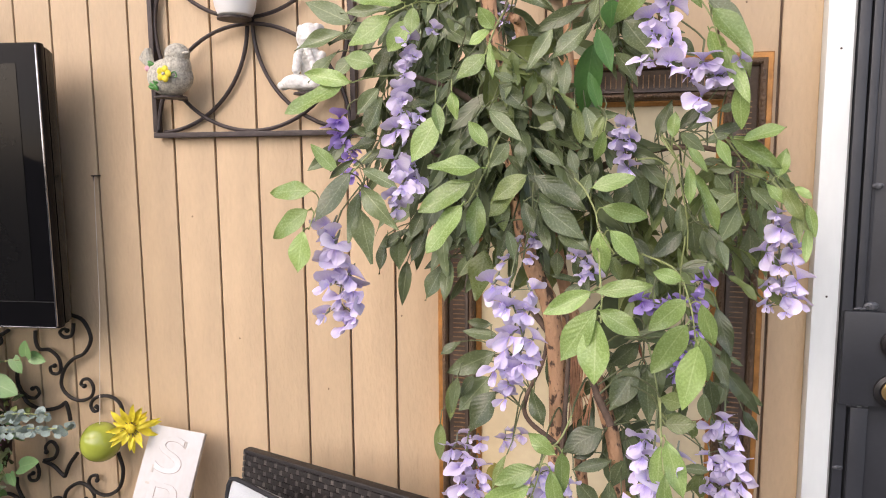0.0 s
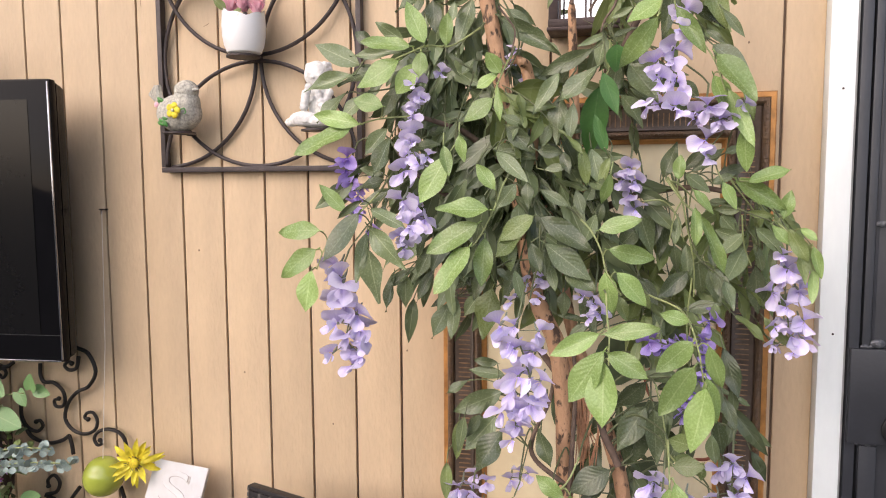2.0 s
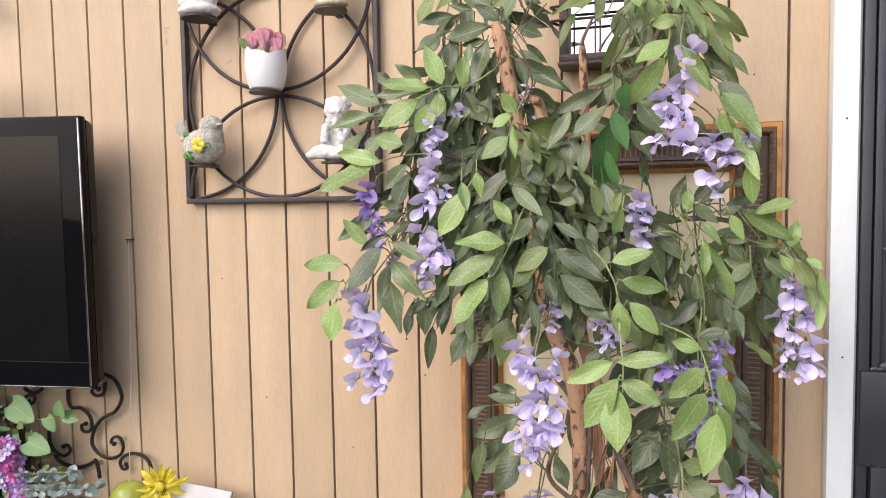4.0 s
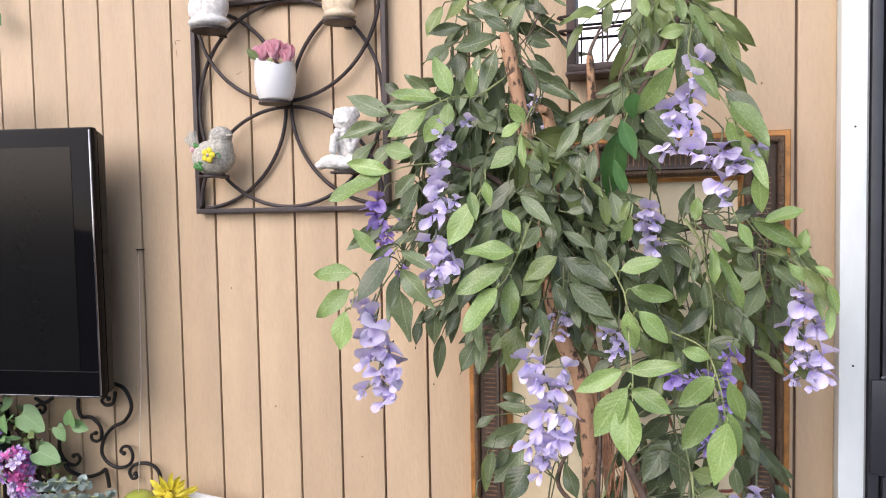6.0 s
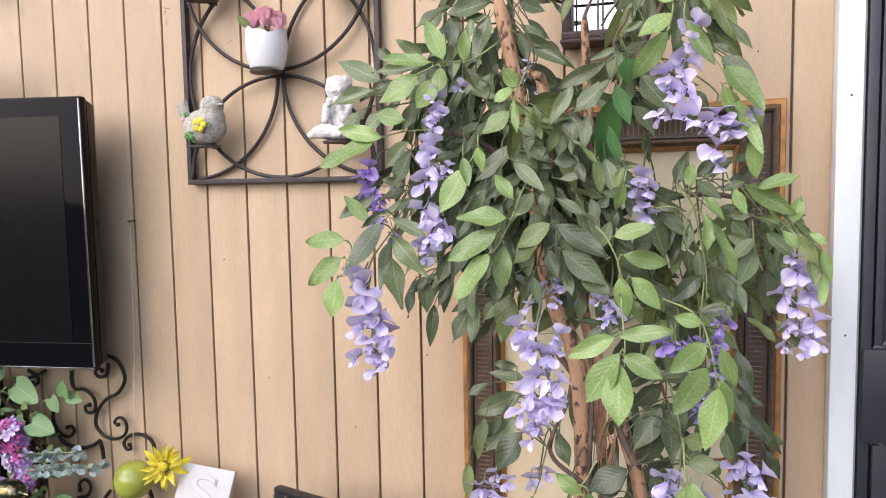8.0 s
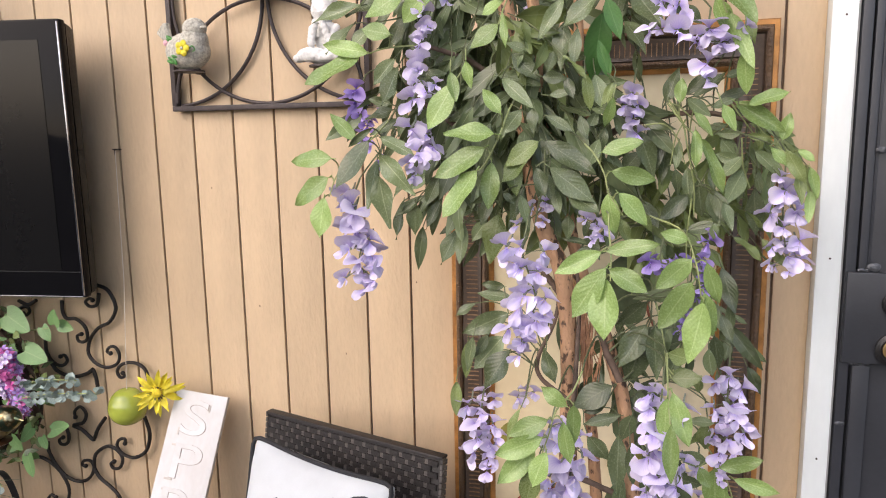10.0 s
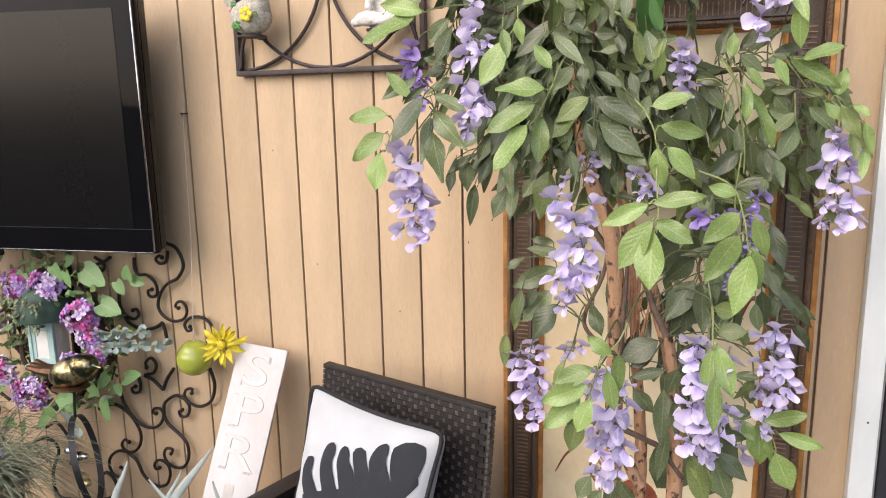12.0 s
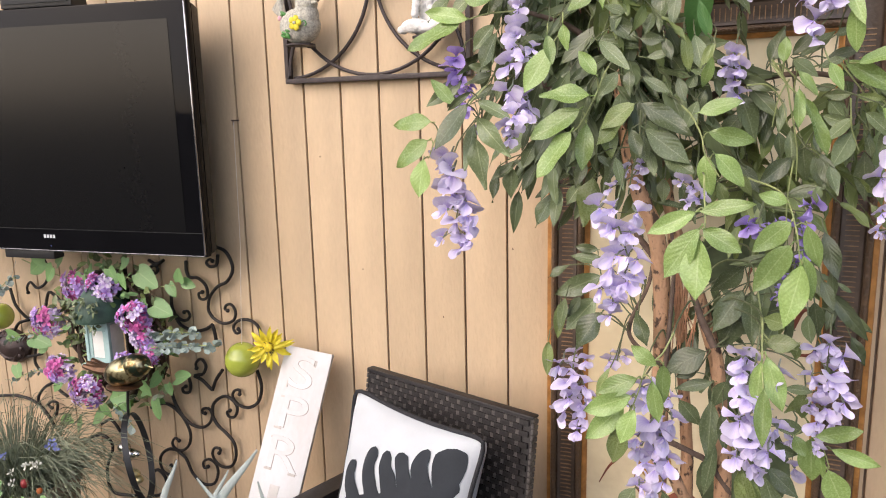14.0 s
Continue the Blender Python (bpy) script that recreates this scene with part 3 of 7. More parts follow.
filler = {k: bmesh.new() for k in ("dark", "mid")}
twigs, pale = bmesh.new(), bmesh.new()
LIMB_POINTS = []


def limb(owner, name, pts, r0, r1):
    bm = bmesh.new()
    line = smooth_line(pts, 7)
    LIMB_POINTS.extend(line)
    tube(bm, line, lambda f: (r0 + (r1 - r0) * f) * (1 + 0.03 * math.sin(f * 19 + pts[0][0] * 40)) * min(1.0, 0.5 + 14 * (1 - f)), 14, rough=0.14)
    part(name, bm, BARK if r0 > 0.0061 else TWIG, owner)


def back_to_limb(root, radius, bm):
    """A thin twig from a leaf stalk back into the crown, to the nearest limb."""
    near = min(LIMB_POINTS, key=lambda q: (q - root).length + 0.6 * max(0.0, q.z - root.z - 0.15))
    sag = Vector((0, 0.035, 0.02))
    tube(bm, smooth_line([near, near.lerp(root, 0.45) + sag, root.lerp(near, 0.12) + sag * 0.5, root], 5), (radius, radius * 0.7), 5)


def sprig(owner, tone, y, stem, leaves):
    """A stalk through (x, z) places at depth y, with leaves given by root (x, z), angle in the wall's plane, length and width."""
    r = random.Random(int(1000 * (y + stem[0][0] * 3 + stem[-1][1] * 7)))
    n = len(stem) - 1
    line = smooth_line([(x, y + 0.05 * (1 - i / n) ** 1.5, z) for i, (x, z) in enumerate(stem)], 6)
    fresh = tone in ("light", "round", "vivid")
    bm = bmesh.new()
    tube(bm, line, (0.0014, 0.0009), 6)
    part("stem", bm, STEM if fresh else DULLSTEM, owner)
    back_to_limb(line[0], 0.0018, twigs)
    for x, z, angle, size, wide in leaves:
        a = radians(angle)
        lean = r.uniform(-0.22, 0.12)
        root = Vector((x, y + r.uniform(-0.018, 0.018), z))
        near = min(line, key=lambda q: (q - root).length)
        way = Vector((math.cos(a), lean, math.sin(a)))
        stalk = pale if fresh else twigs
        if (near - root).length < 0.045:
            tube(stalk, smooth_line([near, (near + root) / 2 + Vector((0, 0.004, 0.003)), root], 3), 0.0010, 5)
        else:
            tail = root - way * 0.012 + Vector((0, 0.010, 0.004))
            tube(stalk, [tail, root], 0.0010, 5)
            back_to_limb(tail, 0.0012, twigs)
        side = Vector((-math.sin(a), 0, math.cos(a)))
        normal = Vector((0, -1, 0.35)) + side * r.uniform(-0.45, 0.45) + rand_unit(r) * 0.15
        m = aim(root, way, normal, size * 1.04) @ Matrix.Diagonal((wide * 1.08 / LEAF_WIDTH[tone], 1, 1, 1))
        place("leaf", r.choice(LEAVES[tone]), owner, m)


def mass(x, y, z, rx, ry, rz, n, tone, size):
    """n drooping sprays of the crown's inside, each a fan of four to six leaves on a thin stalk."""
    r = random.Random(int(1e4 * (x + 2 * z + 3 * y)))
    for _ in range(n):
        while True:
            q = rand_unit(r)
            if q.length < 1:
                break
        top = Vector((x + q.x * rx * 0.82, y + q.y * ry + 0.02, z + q.z * rz * 0.85 + 0.045))
        out = Vector((q.x * 0.7 + r.uniform(-0.9, 0.9), r.uniform(-0.35, 0.2), -0.7 + 0.4 * q.z + r.uniform(-0.4, 0.5))).normalized()
        face = (Vector((0, -1, 0.45)) + rand_unit(r) * 0.85).normalized()
        side = out.cross(face).normalized()
        span = r.uniform(0.06, 0.10)
        line = smooth_line([top - out * 0.05 + Vector((0, 0.03, 0)), top, top + out * span * 0.5 + Vector((0, 0, -0.008)), top + out * span + Vector((0, 0, -0.028))], 3)
        tube(twigs, line, lambda f: 0.0012 * min(1.0, 0.1 + 2.2 * f) * (1.1 - 0.4 * f), 5)
        m = r.randint(4, 6)
        for i in range(m):
            f = 0.35 + 0.65 * i / (m - 1)
            root = line[int(f * (len(line) - 1))]
            spread = 0.0 if i == m - 1 else r.uniform(0.45, 1.15) * (1 if i % 2 else -1)
            way = out * 0.8 + side * spread * 0.85 + Vector((0, -0.05, -0.55)) + rand_unit(r) * 0.35
            big = 1.16 * size * (r.uniform(0.65, 1.0) if r.random() < 0.6 else r.uniform(1.0, 1.45))
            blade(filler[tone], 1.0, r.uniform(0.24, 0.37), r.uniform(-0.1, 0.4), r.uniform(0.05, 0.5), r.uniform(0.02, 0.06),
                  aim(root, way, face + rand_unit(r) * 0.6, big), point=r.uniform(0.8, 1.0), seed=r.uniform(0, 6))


def fan_petal(bm, spread, length, notch, cup, ruffle, m, seed, lobes=2.0, fold=0.25):
    """A broad petal that opens from its foot along +Y, face up, with a notched and ruffled far edge."""
    uvl = bm.loops.layers.uv.verify()
    cols, rows = 10, 6
    grid = []
    for j in range(rows + 1):
        v = j / rows
        line = []
        for i in range(cols + 1):
            u = i / cols * 2 - 1
            th = u * spread * (0.35 + 0.65 * v ** 0.6)
            edge = length * (1 - notch * math.exp(-(u / 0.28) ** 2)) * (1 - 0.42 * abs(u) ** 2.6)
            rho = edge * v
            z = cup * rho * v + ruffle * length * v * v * math.sin(lobes * 3.1 * u + seed) - fold * length * abs(u) ** 1.4 * v
            line.append((bm.verts.new((rho * math.sin(th), rho * math.cos(th), z)), (i / cols, v)))
        grid.append(line)
    for j in range(rows):
        for i in range(cols):
            q = (grid[j][i], grid[j][i + 1], grid[j + 1][i + 1], grid[j + 1][i])
            f = bm.faces.new([a[0] for a in q])
            for lo, a in zip(f.loops, q):
                lo[uvl].uv = a[1]
    bmesh.ops.transform(bm, matrix=m, verts=[a[0] for line in grid for a in line])


FLORETS = {}
for tone in PETAL:
    FLORETS[tone] = []
    for k in range(7):
        bm = bmesh.new()
        g = rng.uniform
        fan_petal(bm, radians(g(62, 90)), g(0.46, 0.58), g(0.04, 0.26), g(-0.1, 0.9), g(0.05, 0.14), pose(0, 0, 0, g(15, 55), 0, g(-10, 10)), k, 2.0, g(0.1, 0.7))
        for sgn in (-1, 1):
            fan_petal(bm, radians(g(22, 46)), g(0.40, 0.60), g(0.0, 0.12), g(-0.4, 0.8), g(0.06, 0.16), pose(0, 0, 0.05, g(12, 60), 0, sgn * g(108, 162)), k + 2 * sgn, 1.3, g(-0.3, 0.6))
        fan_petal(bm, radians(g(24, 38)), g(0.26, 0.40), 0.0, g(0.2, 0.9), 0.05, pose(0, 0, 0.08, g(25, 60), 0, 180 + g(-20, 20)), k + 5, 1.0)
        tube(bm, [Vector((0, 0, 0.02)), Vector((0, 0.05, -0.22)), Vector((0, 0.18, -0.40))], (0.045, 0.022), 5, slot=1)
        FLORETS[tone].append(mesh_of("floret", bm, [PETAL[tone], CALYX]))


def raceme(owner, tone, y, blooms):
    """A hanging flower spike: a thin stalk with open florets, each given by its (x, z), its width and its lean in degrees."""
    r = random.Random(int(1e4 * (blooms[0][0] + blooms[-1][1])))
    pts = [Vector((x, y + 0.006, z)) for x, z, _, _ in blooms]
    spine = [sum(pts[i:i + 3], Vector()) / len(pts[i:i + 3]) for i in range(0, len(pts), 3)]
    if len(spine) < 2:
        spine.append(spine[0] + Vector((0, 0, -0.01)))
    top = spine[0] + Vector((0.004, 0.03, 0.045))
    line = smooth_line([top] + spine, 5)
    bm = bmesh.new()
    tube(bm, line, (0.0015, 0.0008), 5)
    spike = part("flower_spike", bm, DULLSTEM, owner, "hanging %s blossom spike" % tone)
    back_to_limb(top, 0.0016, twigs)
    inner = [((a[0] + b[0]) / 2 + r.uniform(-0.006, 0.006), (a[1] + b[1]) / 2 + r.uniform(-0.006, 0.006), 0.42 * (a[2] + b[2]), r.uniform(-60, 60))
             for a, b in zip(blooms[::2], blooms[1::2]) if abs(a[0] - b[0]) + abs(a[1] - b[1]) < 0.07]
    for k, (x, z, width, lean) in enumerate(list(blooms) + inner):
        q = Vector((x, y + r.uniform(-0.014, 0.012) + (0.016 if k >= len(blooms) else 0.0), z))
        near = min(line, key=lambda p: (p - q).length)
        if (near - q).length > 0.004:
            tube(twigs, [near, q + Vector((0, 0.006, 0))], 0.0007, 4)
        a = radians(lean + r.uniform(-15, 15))
        away = (q - near) * Vector((1, 0, 0.4))
        face = Vector((away.x * 26 + r.uniform(-0.3, 0.3), -1, r.uniform(-0.7, 0.35) + away.z * 10))
        up = Vector((math.sin(a), r.uniform(-0.2, 0.2), math.cos(a)))
        place("floret", r.choice(FLORETS[tone]), spike, aim(q, up, face, width * 1.45))


limb(tree, 'trunk', ((1.1, -0.33, 0.0), (1.085, -0.33, 0.45), (1.079, -0.32, 0.899), (1.081, -0.328, 1.012), (1.078, -0.336, 1.12), (1.067, -0.343, 1.207), (1.041, -0.351, 1.27), (1.025, -0.359, 1.341), (1.013, -0.367, 1.446), (0.987, -0.374, 1.604), (0.976, -0.382, 1.675), (0.965, -0.39, 1.726)), 0.015, 0.0105)
limb(tree, 'trunk', ((1.14, -0.33, 0.0), (1.17, -0.335, 0.4), (1.181, -0.33, 0.794), (1.175, -0.325, 0.888), (1.166, -0.32, 0.979), (1.153, -0.315, 1.032), (1.119, -0.31, 1.138), (1.086, -0.305, 1.226), (1.055, -0.3, 1.384)), 0.014, 0.009)
limb(tree, 'trunk', ((1.12, -0.3, 0.0), (1.115, -0.295, 0.4), (1.123, -0.29, 0.742), (1.121, -0.287, 0.843), (1.111, -0.285, 0.96), (1.102, -0.283, 1.074), (1.082, -0.28, 1.204)), 0.012, 0.008)
limb(tree, 'trunk', ((1.105, -0.31, 1.388), (1.093, -0.327, 1.49), (1.088, -0.343, 1.611), (1.087, -0.366, 1.694)), 0.0085, 0.0055)
limb(tree, 'branch', ((1.054, -0.31, 1.388), (1.033, -0.33, 1.466), (1.034, -0.35, 1.548), (1.028, -0.37, 1.603), (1.019, -0.39, 1.612)), 0.007, 0.006)
limb(tree, 'branch', ((1.073, -0.33, 1.153), (1.047, -0.33, 1.186), (1.034, -0.33, 1.203)), 0.006, 0.004)
limb(tree, 'branch', ((1.08, -0.34, 0.994), (1.037, -0.34, 1.027), (1.033, -0.34, 1.06), (1.059, -0.34, 1.122), (1.066, -0.34, 1.177)), 0.0038, 0.0028)
limb(tree, 'branch', ((1.089, -0.35, 0.98), (1.094, -0.35, 1.073), (1.097, -0.35, 1.154), (1.091, -0.35, 1.215)), 0.004, 0.0025)
limb(tree, 'branch', ((1.16, -0.36, 1.037), (1.14, -0.36, 1.08), (1.124, -0.36, 1.122), (1.103, -0.36, 1.156)), 0.0055, 0.004)
limb(tree, 'branch', ((1.084, -0.34, 0.87), (1.133, -0.34, 0.853), (1.159, -0.34, 0.839), (1.194, -0.34, 0.792)), 0.005, 0.004)
limb(tree, 'branch', ((1.129, -0.36, 0.78), (1.115, -0.36, 0.806), (1.105, -0.36, 0.829)), 0.01, 0.009)
limb(tree, 'branch', ((0.991, -0.31, 1.38), (0.935, -0.333, 1.406), (0.872, -0.357, 1.448), (0.836, -0.38, 1.489)), 0.006, 0.003)
limb(tree, 'branch', ((1.092, -0.3, 1.38), (1.165, -0.31, 1.421), (1.257, -0.32, 1.436), (1.337, -0.33, 1.42)), 0.006, 0.003)
limb(tree, 'branch', ((1, -0.31, 1.448), (0.94, -0.35, 1.513), (0.866, -0.39, 1.543)), 0.006, 0.003)
limb(tree, 'branch', ((1.091, -0.29, 1.501), (1.152, -0.32, 1.625), (1.207, -0.35, 1.729), (1.229, -0.38, 1.758)), 0.006, 0.003)
limb(tree, 'branch', ((1.087, -0.375, 1.687), (1.09, -0.375, 1.697), (1.099, -0.375, 1.716), (1.104, -0.375, 1.727)), 0.0032, 0.0015)
limb(tree, 'branch', ((1.098, -0.375, 1.713), (1.107, -0.375, 1.719), (1.123, -0.375, 1.728)), 0.0014, 0.0009)
limb(tree, 'branch', ((1.11, -0.35, 1.681), (1.118, -0.35, 1.695), (1.131, -0.35, 1.712), (1.137, -0.35, 1.724)), 0.0022, 0.0012)
limb(tree, 'branch', ((1.151, -0.39, 1.694), (1.144, -0.39, 1.675), (1.133, -0.39, 1.66), (1.128, -0.39, 1.644)), 0.0018, 0.0012)
limb(tree, 'branch', ((0.994, -0.42, 1.68), (1.006, -0.42, 1.665), (1.017, -0.42, 1.647), (1.014, -0.42, 1.624), (1.008, -0.42, 1.601)), 0.0014, 0.0009)
limb(tree, 'branch', ((1.02, -0.41, 1.743), (1.01, -0.41, 1.72), (0.995, -0.41, 1.704), (0.987, -0.41, 1.691)), 0.0012, 0.0009)
limb(tree, 'branch', ((1.027, -0.37, 1.585), (1.022, -0.37, 1.607), (1.013, -0.37, 1.617), (1.004, -0.37, 1.616)), 0.0062, 0.0058)
sprig(tree, 'light', -0.485, ((0.827, 1.431), (0.783, 1.382), (0.762, 1.357), (0.752, 1.326)), ((0.763, 1.380, 178, 0.069, 0.36), (0.751, 1.353, -148, 0.067, 0.42), (0.752, 1.326, -100, 0.056, 0.55), (0.788, 1.405, 134, 0.050, 0.36)))
sprig(tree, 'dark', -0.475, ((0.838, 1.434), (0.825, 1.408), (0.825, 1.382), (0.824, 1.361)), ((0.818, 1.404, -125, 0.078, 0.42), (0.824, 1.408, -26, 0.055, 0.36), (0.827, 1.386, -48, 0.076, 0.34), (0.820, 1.378, -101, 0.070, 0.38), (0.826, 1.357, -81, 0.076, 0.40), (0.819, 1.422, -147, 0.051, 0.20)))
sprig(tree, 'light', -0.510, ((1.013, 1.449), (1.010, 1.436), (1.002, 1.408), (0.986, 1.374), (0.977, 1.363)), ((1.002, 1.410, 179, 0.066, 0.38), (0.986, 1.393, -148, 0.073, 0.42), (0.977, 1.364, -125, 0.074, 0.46), (0.992, 1.374, -94, 0.061, 0.38), (1.010, 1.436, 128, 0.037, 0.46)))
sprig(tree, 'light', -0.460, ((0.968, 1.655), (0.931, 1.630), (0.902, 1.629), (0.877, 1.618), (0.860, 1.610)), ((0.902, 1.629, 114, 0.058, 0.40), (0.933, 1.624, 84, 0.041, 0.44), (0.880, 1.628, 175, 0.066, 0.34), (0.864, 1.610, -150, 0.068, 0.46), (0.889, 1.605, -128, 0.048, 0.56), (0.902, 1.616, -95, 0.032, 0.70)))
sprig(tree, 'light', -0.465, ((0.877, 1.538), (0.835, 1.533), (0.809, 1.524)), ((0.815, 1.524, 169, 0.067, 0.34), (0.802, 1.522, -151, 0.084, 0.38), (0.848, 1.547, 167, 0.040, 0.60)))
sprig(tree, 'light', -0.490, ((1.015, 1.609), (1.011, 1.587), (1.003, 1.557)), ((1.008, 1.583, 123, 0.030, 0.60), (1.004, 1.583, -148, 0.032, 0.55), (1.001, 1.550, -140, 0.045, 0.52), (0.939, 1.480, -121, 0.071, 0.42), (0.958, 1.506, -80, 0.035, 0.40), (0.939, 1.492, -77, 0.040, 0.36), (1.007, 1.565, -85, 0.045, 0.22)))
sprig(tree, 'light', -0.480, ((1.108, 1.395), (1.123, 1.380), (1.137, 1.354), (1.143, 1.332), (1.162, 1.303)), ((1.134, 1.385, 16, 0.051, 0.42), (1.146, 1.360, -12, 0.057, 0.38), (1.156, 1.334, -46, 0.054, 0.42), (1.142, 1.331, -82, 0.052, 0.42), (1.147, 1.454, -102, 0.039, 0.34)))
sprig(tree, 'light', -0.540, ((1.144, 1.306), (1.147, 1.278), (1.150, 1.260), (1.150, 1.228)), ((1.138, 1.262, -153, 0.063, 0.36), (1.144, 1.243, -123, 0.079, 0.42), (1.144, 1.229, -90, 0.075, 0.48), (1.149, 1.244, -30, 0.051, 0.46), (1.144, 1.266, 12, 0.063, 0.30)))
sprig(tree, 'light', -0.485, ((1.196, 1.298), (1.237, 1.281), (1.254, 1.242), (1.261, 1.200)), ((1.244, 1.271, 165, 0.035, 0.50), (1.249, 1.246, -137, 0.057, 0.46), (1.249, 1.221, -123, 0.071, 0.42), (1.264, 1.196, -100, 0.080, 0.40), (1.264, 1.207, -77, 0.058, 0.36), (1.267, 1.243, -72, 0.056, 0.34)))
sprig(tree, 'light', -0.420, ((1.198, 1.742), (1.206, 1.708), (1.206, 1.678), (1.200, 1.653)), ((1.206, 1.679, -144, 0.052, 0.48), (1.200, 1.653, -124, 0.072, 0.36), (1.216, 1.707, -166, 0.032, 0.60), (1.209, 1.741, -81, 0.031, 0.45), (1.159, 1.752, -73, 0.030, 0.50)))
sprig(tree, 'light', -0.420, ((1.216, 1.748), (1.227, 1.717), (1.223, 1.666), (1.266, 1.604), (1.283, 1.558)), ((1.223, 1.736, -63, 0.039, 0.38), (1.230, 1.717, -62, 0.045, 0.30), (1.223, 1.666, -59, 0.069, 0.28), (1.270, 1.602, -54, 0.076, 0.40), (1.269, 1.578, -69, 0.055, 0.42), (1.288, 1.558, -68, 0.077, 0.24), (1.307, 1.513, -85, 0.057, 0.34)))
sprig(tree, 'light', -0.360, ((1.249, 1.439), (1.304, 1.446), (1.355, 1.395), (1.390, 1.360), (1.407, 1.326)), ((1.320, 1.444, 16, 0.052, 0.38), (1.369, 1.395, 77, 0.037, 0.46), (1.386, 1.382, -37, 0.025, 0.45), (1.351, 1.387, -52, 0.036, 0.40), (1.401, 1.360, -75, 0.043, 0.30), (1.408, 1.326, -95, 0.044, 0.30), (1.304, 1.449, -33, 0.077, 0.30)))
sprig(tree, 'light', -0.430, ((1.216, 1.448), (1.237, 1.418), (1.258, 1.396), (1.269, 1.366)), ((1.249, 1.411, -88, 0.047, 0.30), (1.258, 1.399, -68, 0.078, 0.22), (1.246, 1.435, -48, 0.039, 0.28), (1.230, 1.447, 86, 0.031, 0.50), (1.282, 1.444, -63, 0.038, 0.40)))
sprig(tree, 'round', -0.440, ((1.208, 1.168), (1.219, 1.123), (1.225, 1.077)), ((1.253, 1.101, 164, 0.029, 0.80), (1.230, 1.076, 7, 0.038, 0.60)))
sprig(tree, 'light', -0.520, ((1.112, 1.086), (1.100, 1.061), (1.081, 1.041), (1.072, 1.009), (1.061, 0.975)), ((1.098, 1.059, 148, 0.039, 0.50), (1.072, 1.034, -153, 0.057, 0.45), (1.065, 1.008, -155, 0.069, 0.40), (1.053, 0.986, -134, 0.071, 0.40), (1.071, 0.993, -110, 0.050, 0.50), (1.091, 1.032, -80, 0.058, 0.34), (1.105, 1.054, -92, 0.055, 0.34)))
sprig(tree, 'mid', -0.500, ((1.062, 0.984), (1.054, 0.961)), ((1.053, 0.957, -104, 0.057, 0.46), (1.029, 1.031, -118, 0.055, 0.20)))
sprig(tree, 'light', -0.500, ((1.223, 1.113), (1.225, 1.063), (1.228, 1.032)), ((1.224, 1.063, -94, 0.060, 0.35), (1.230, 1.071, -72, 0.070, 0.36), (1.229, 1.036, -89, 0.074, 0.26)))
sprig(tree, 'light', -0.400, ((1.280, 0.958), (1.292, 0.942), (1.310, 0.918), (1.321, 0.889)), ((1.300, 0.939, 19, 0.057, 0.40), (1.322, 0.915, -13, 0.061, 0.32), (1.317, 0.893, -66, 0.058, 0.56), (1.297, 0.925, -87, 0.070, 0.46), (1.273, 0.935, -60, 0.030, 0.60), (1.308, 0.900, -76, 0.033, 0.40)))
sprig(tree, 'mid', -0.430, ((1.204, 0.912), (1.206, 0.885)), ((1.203, 0.882, -56, 0.061, 0.34), (1.206, 0.885, -76, 0.081, 0.34)))
sprig(tree, 'round', -0.420, ((1.215, 1.090), (1.235, 1.067), (1.269, 1.062)), ((1.233, 1.075, -28, 0.036, 0.60), (1.272, 1.069, -103, 0.027, 0.50)))
sprig(tree, 'vivid', -0.410, ((1.139, 1.644), (1.140, 1.597), (1.131, 1.578)), ((1.127, 1.571, -98, 0.092, 0.36), (1.133, 1.586, -71, 0.056, 0.36), (1.150, 1.624, -88, 0.034, 0.80), (1.138, 1.484, 107, 0.050, 0.30)))
sprig(tree, 'mid', -0.360, ((0.947, 1.759), (0.904, 1.792), (0.868, 1.788)), ((0.860, 1.784, -125, 0.050, 0.48), (0.908, 1.793, -155, 0.055, 0.46), (0.961, 1.783, -136, 0.033, 0.50), (0.984, 1.780, -141, 0.038, 0.40)))
sprig(tree, 'mid', -0.390, ((1.243, 1.746), (1.254, 1.722), (1.264, 1.699)), ((1.246, 1.727, -33, 0.045, 0.34), (1.262, 1.707, -67, 0.066, 0.38), (1.247, 1.712, -68, 0.040, 0.34), (1.184, 1.748, -37, 0.030, 0.50), (1.177, 1.745, -63, 0.036, 0.42)))
sprig(tree, 'mid', -0.420, ((1.041, 1.419), (1.033, 1.386), (1.013, 1.362)), ((1.045, 1.399, -145, 0.055, 0.46), (1.033, 1.378, -139, 0.052, 0.46), (1.003, 1.378, -78, 0.054, 0.45), (1.143, 1.476, -106, 0.044, 0.30), (1.107, 1.489, -80, 0.050, 0.30)))
sprig(tree, 'mid', -0.360, ((0.976, 1.304), (0.972, 1.286)), ((0.978, 1.291, -104, 0.076, 0.50), (0.998, 1.296, -112, 0.037, 0.40), (0.927, 1.089, -91, 0.056, 0.30), (0.908, 1.024, -89, 0.055, 0.30)))
sprig(tree, 'mid', -0.360, ((1.355, 1.391), (1.383, 1.368)), ((1.370, 1.383, -61, 0.050, 0.34), (1.390, 1.351, -85, 0.043, 0.34), (1.271, 1.246, -46, 0.045, 0.30), (1.313, 1.586, -80, 0.063, 0.20), (1.322, 1.403, -10, 0.035, 0.30)))
sprig(tree, 'mid', -0.380, ((1.160, 1.303), (1.179, 1.291)), ((1.156, 1.288, -70, 0.037, 0.40), (1.182, 1.299, -61, 0.035, 0.40), (1.144, 1.286, -78, 0.029, 0.40)))
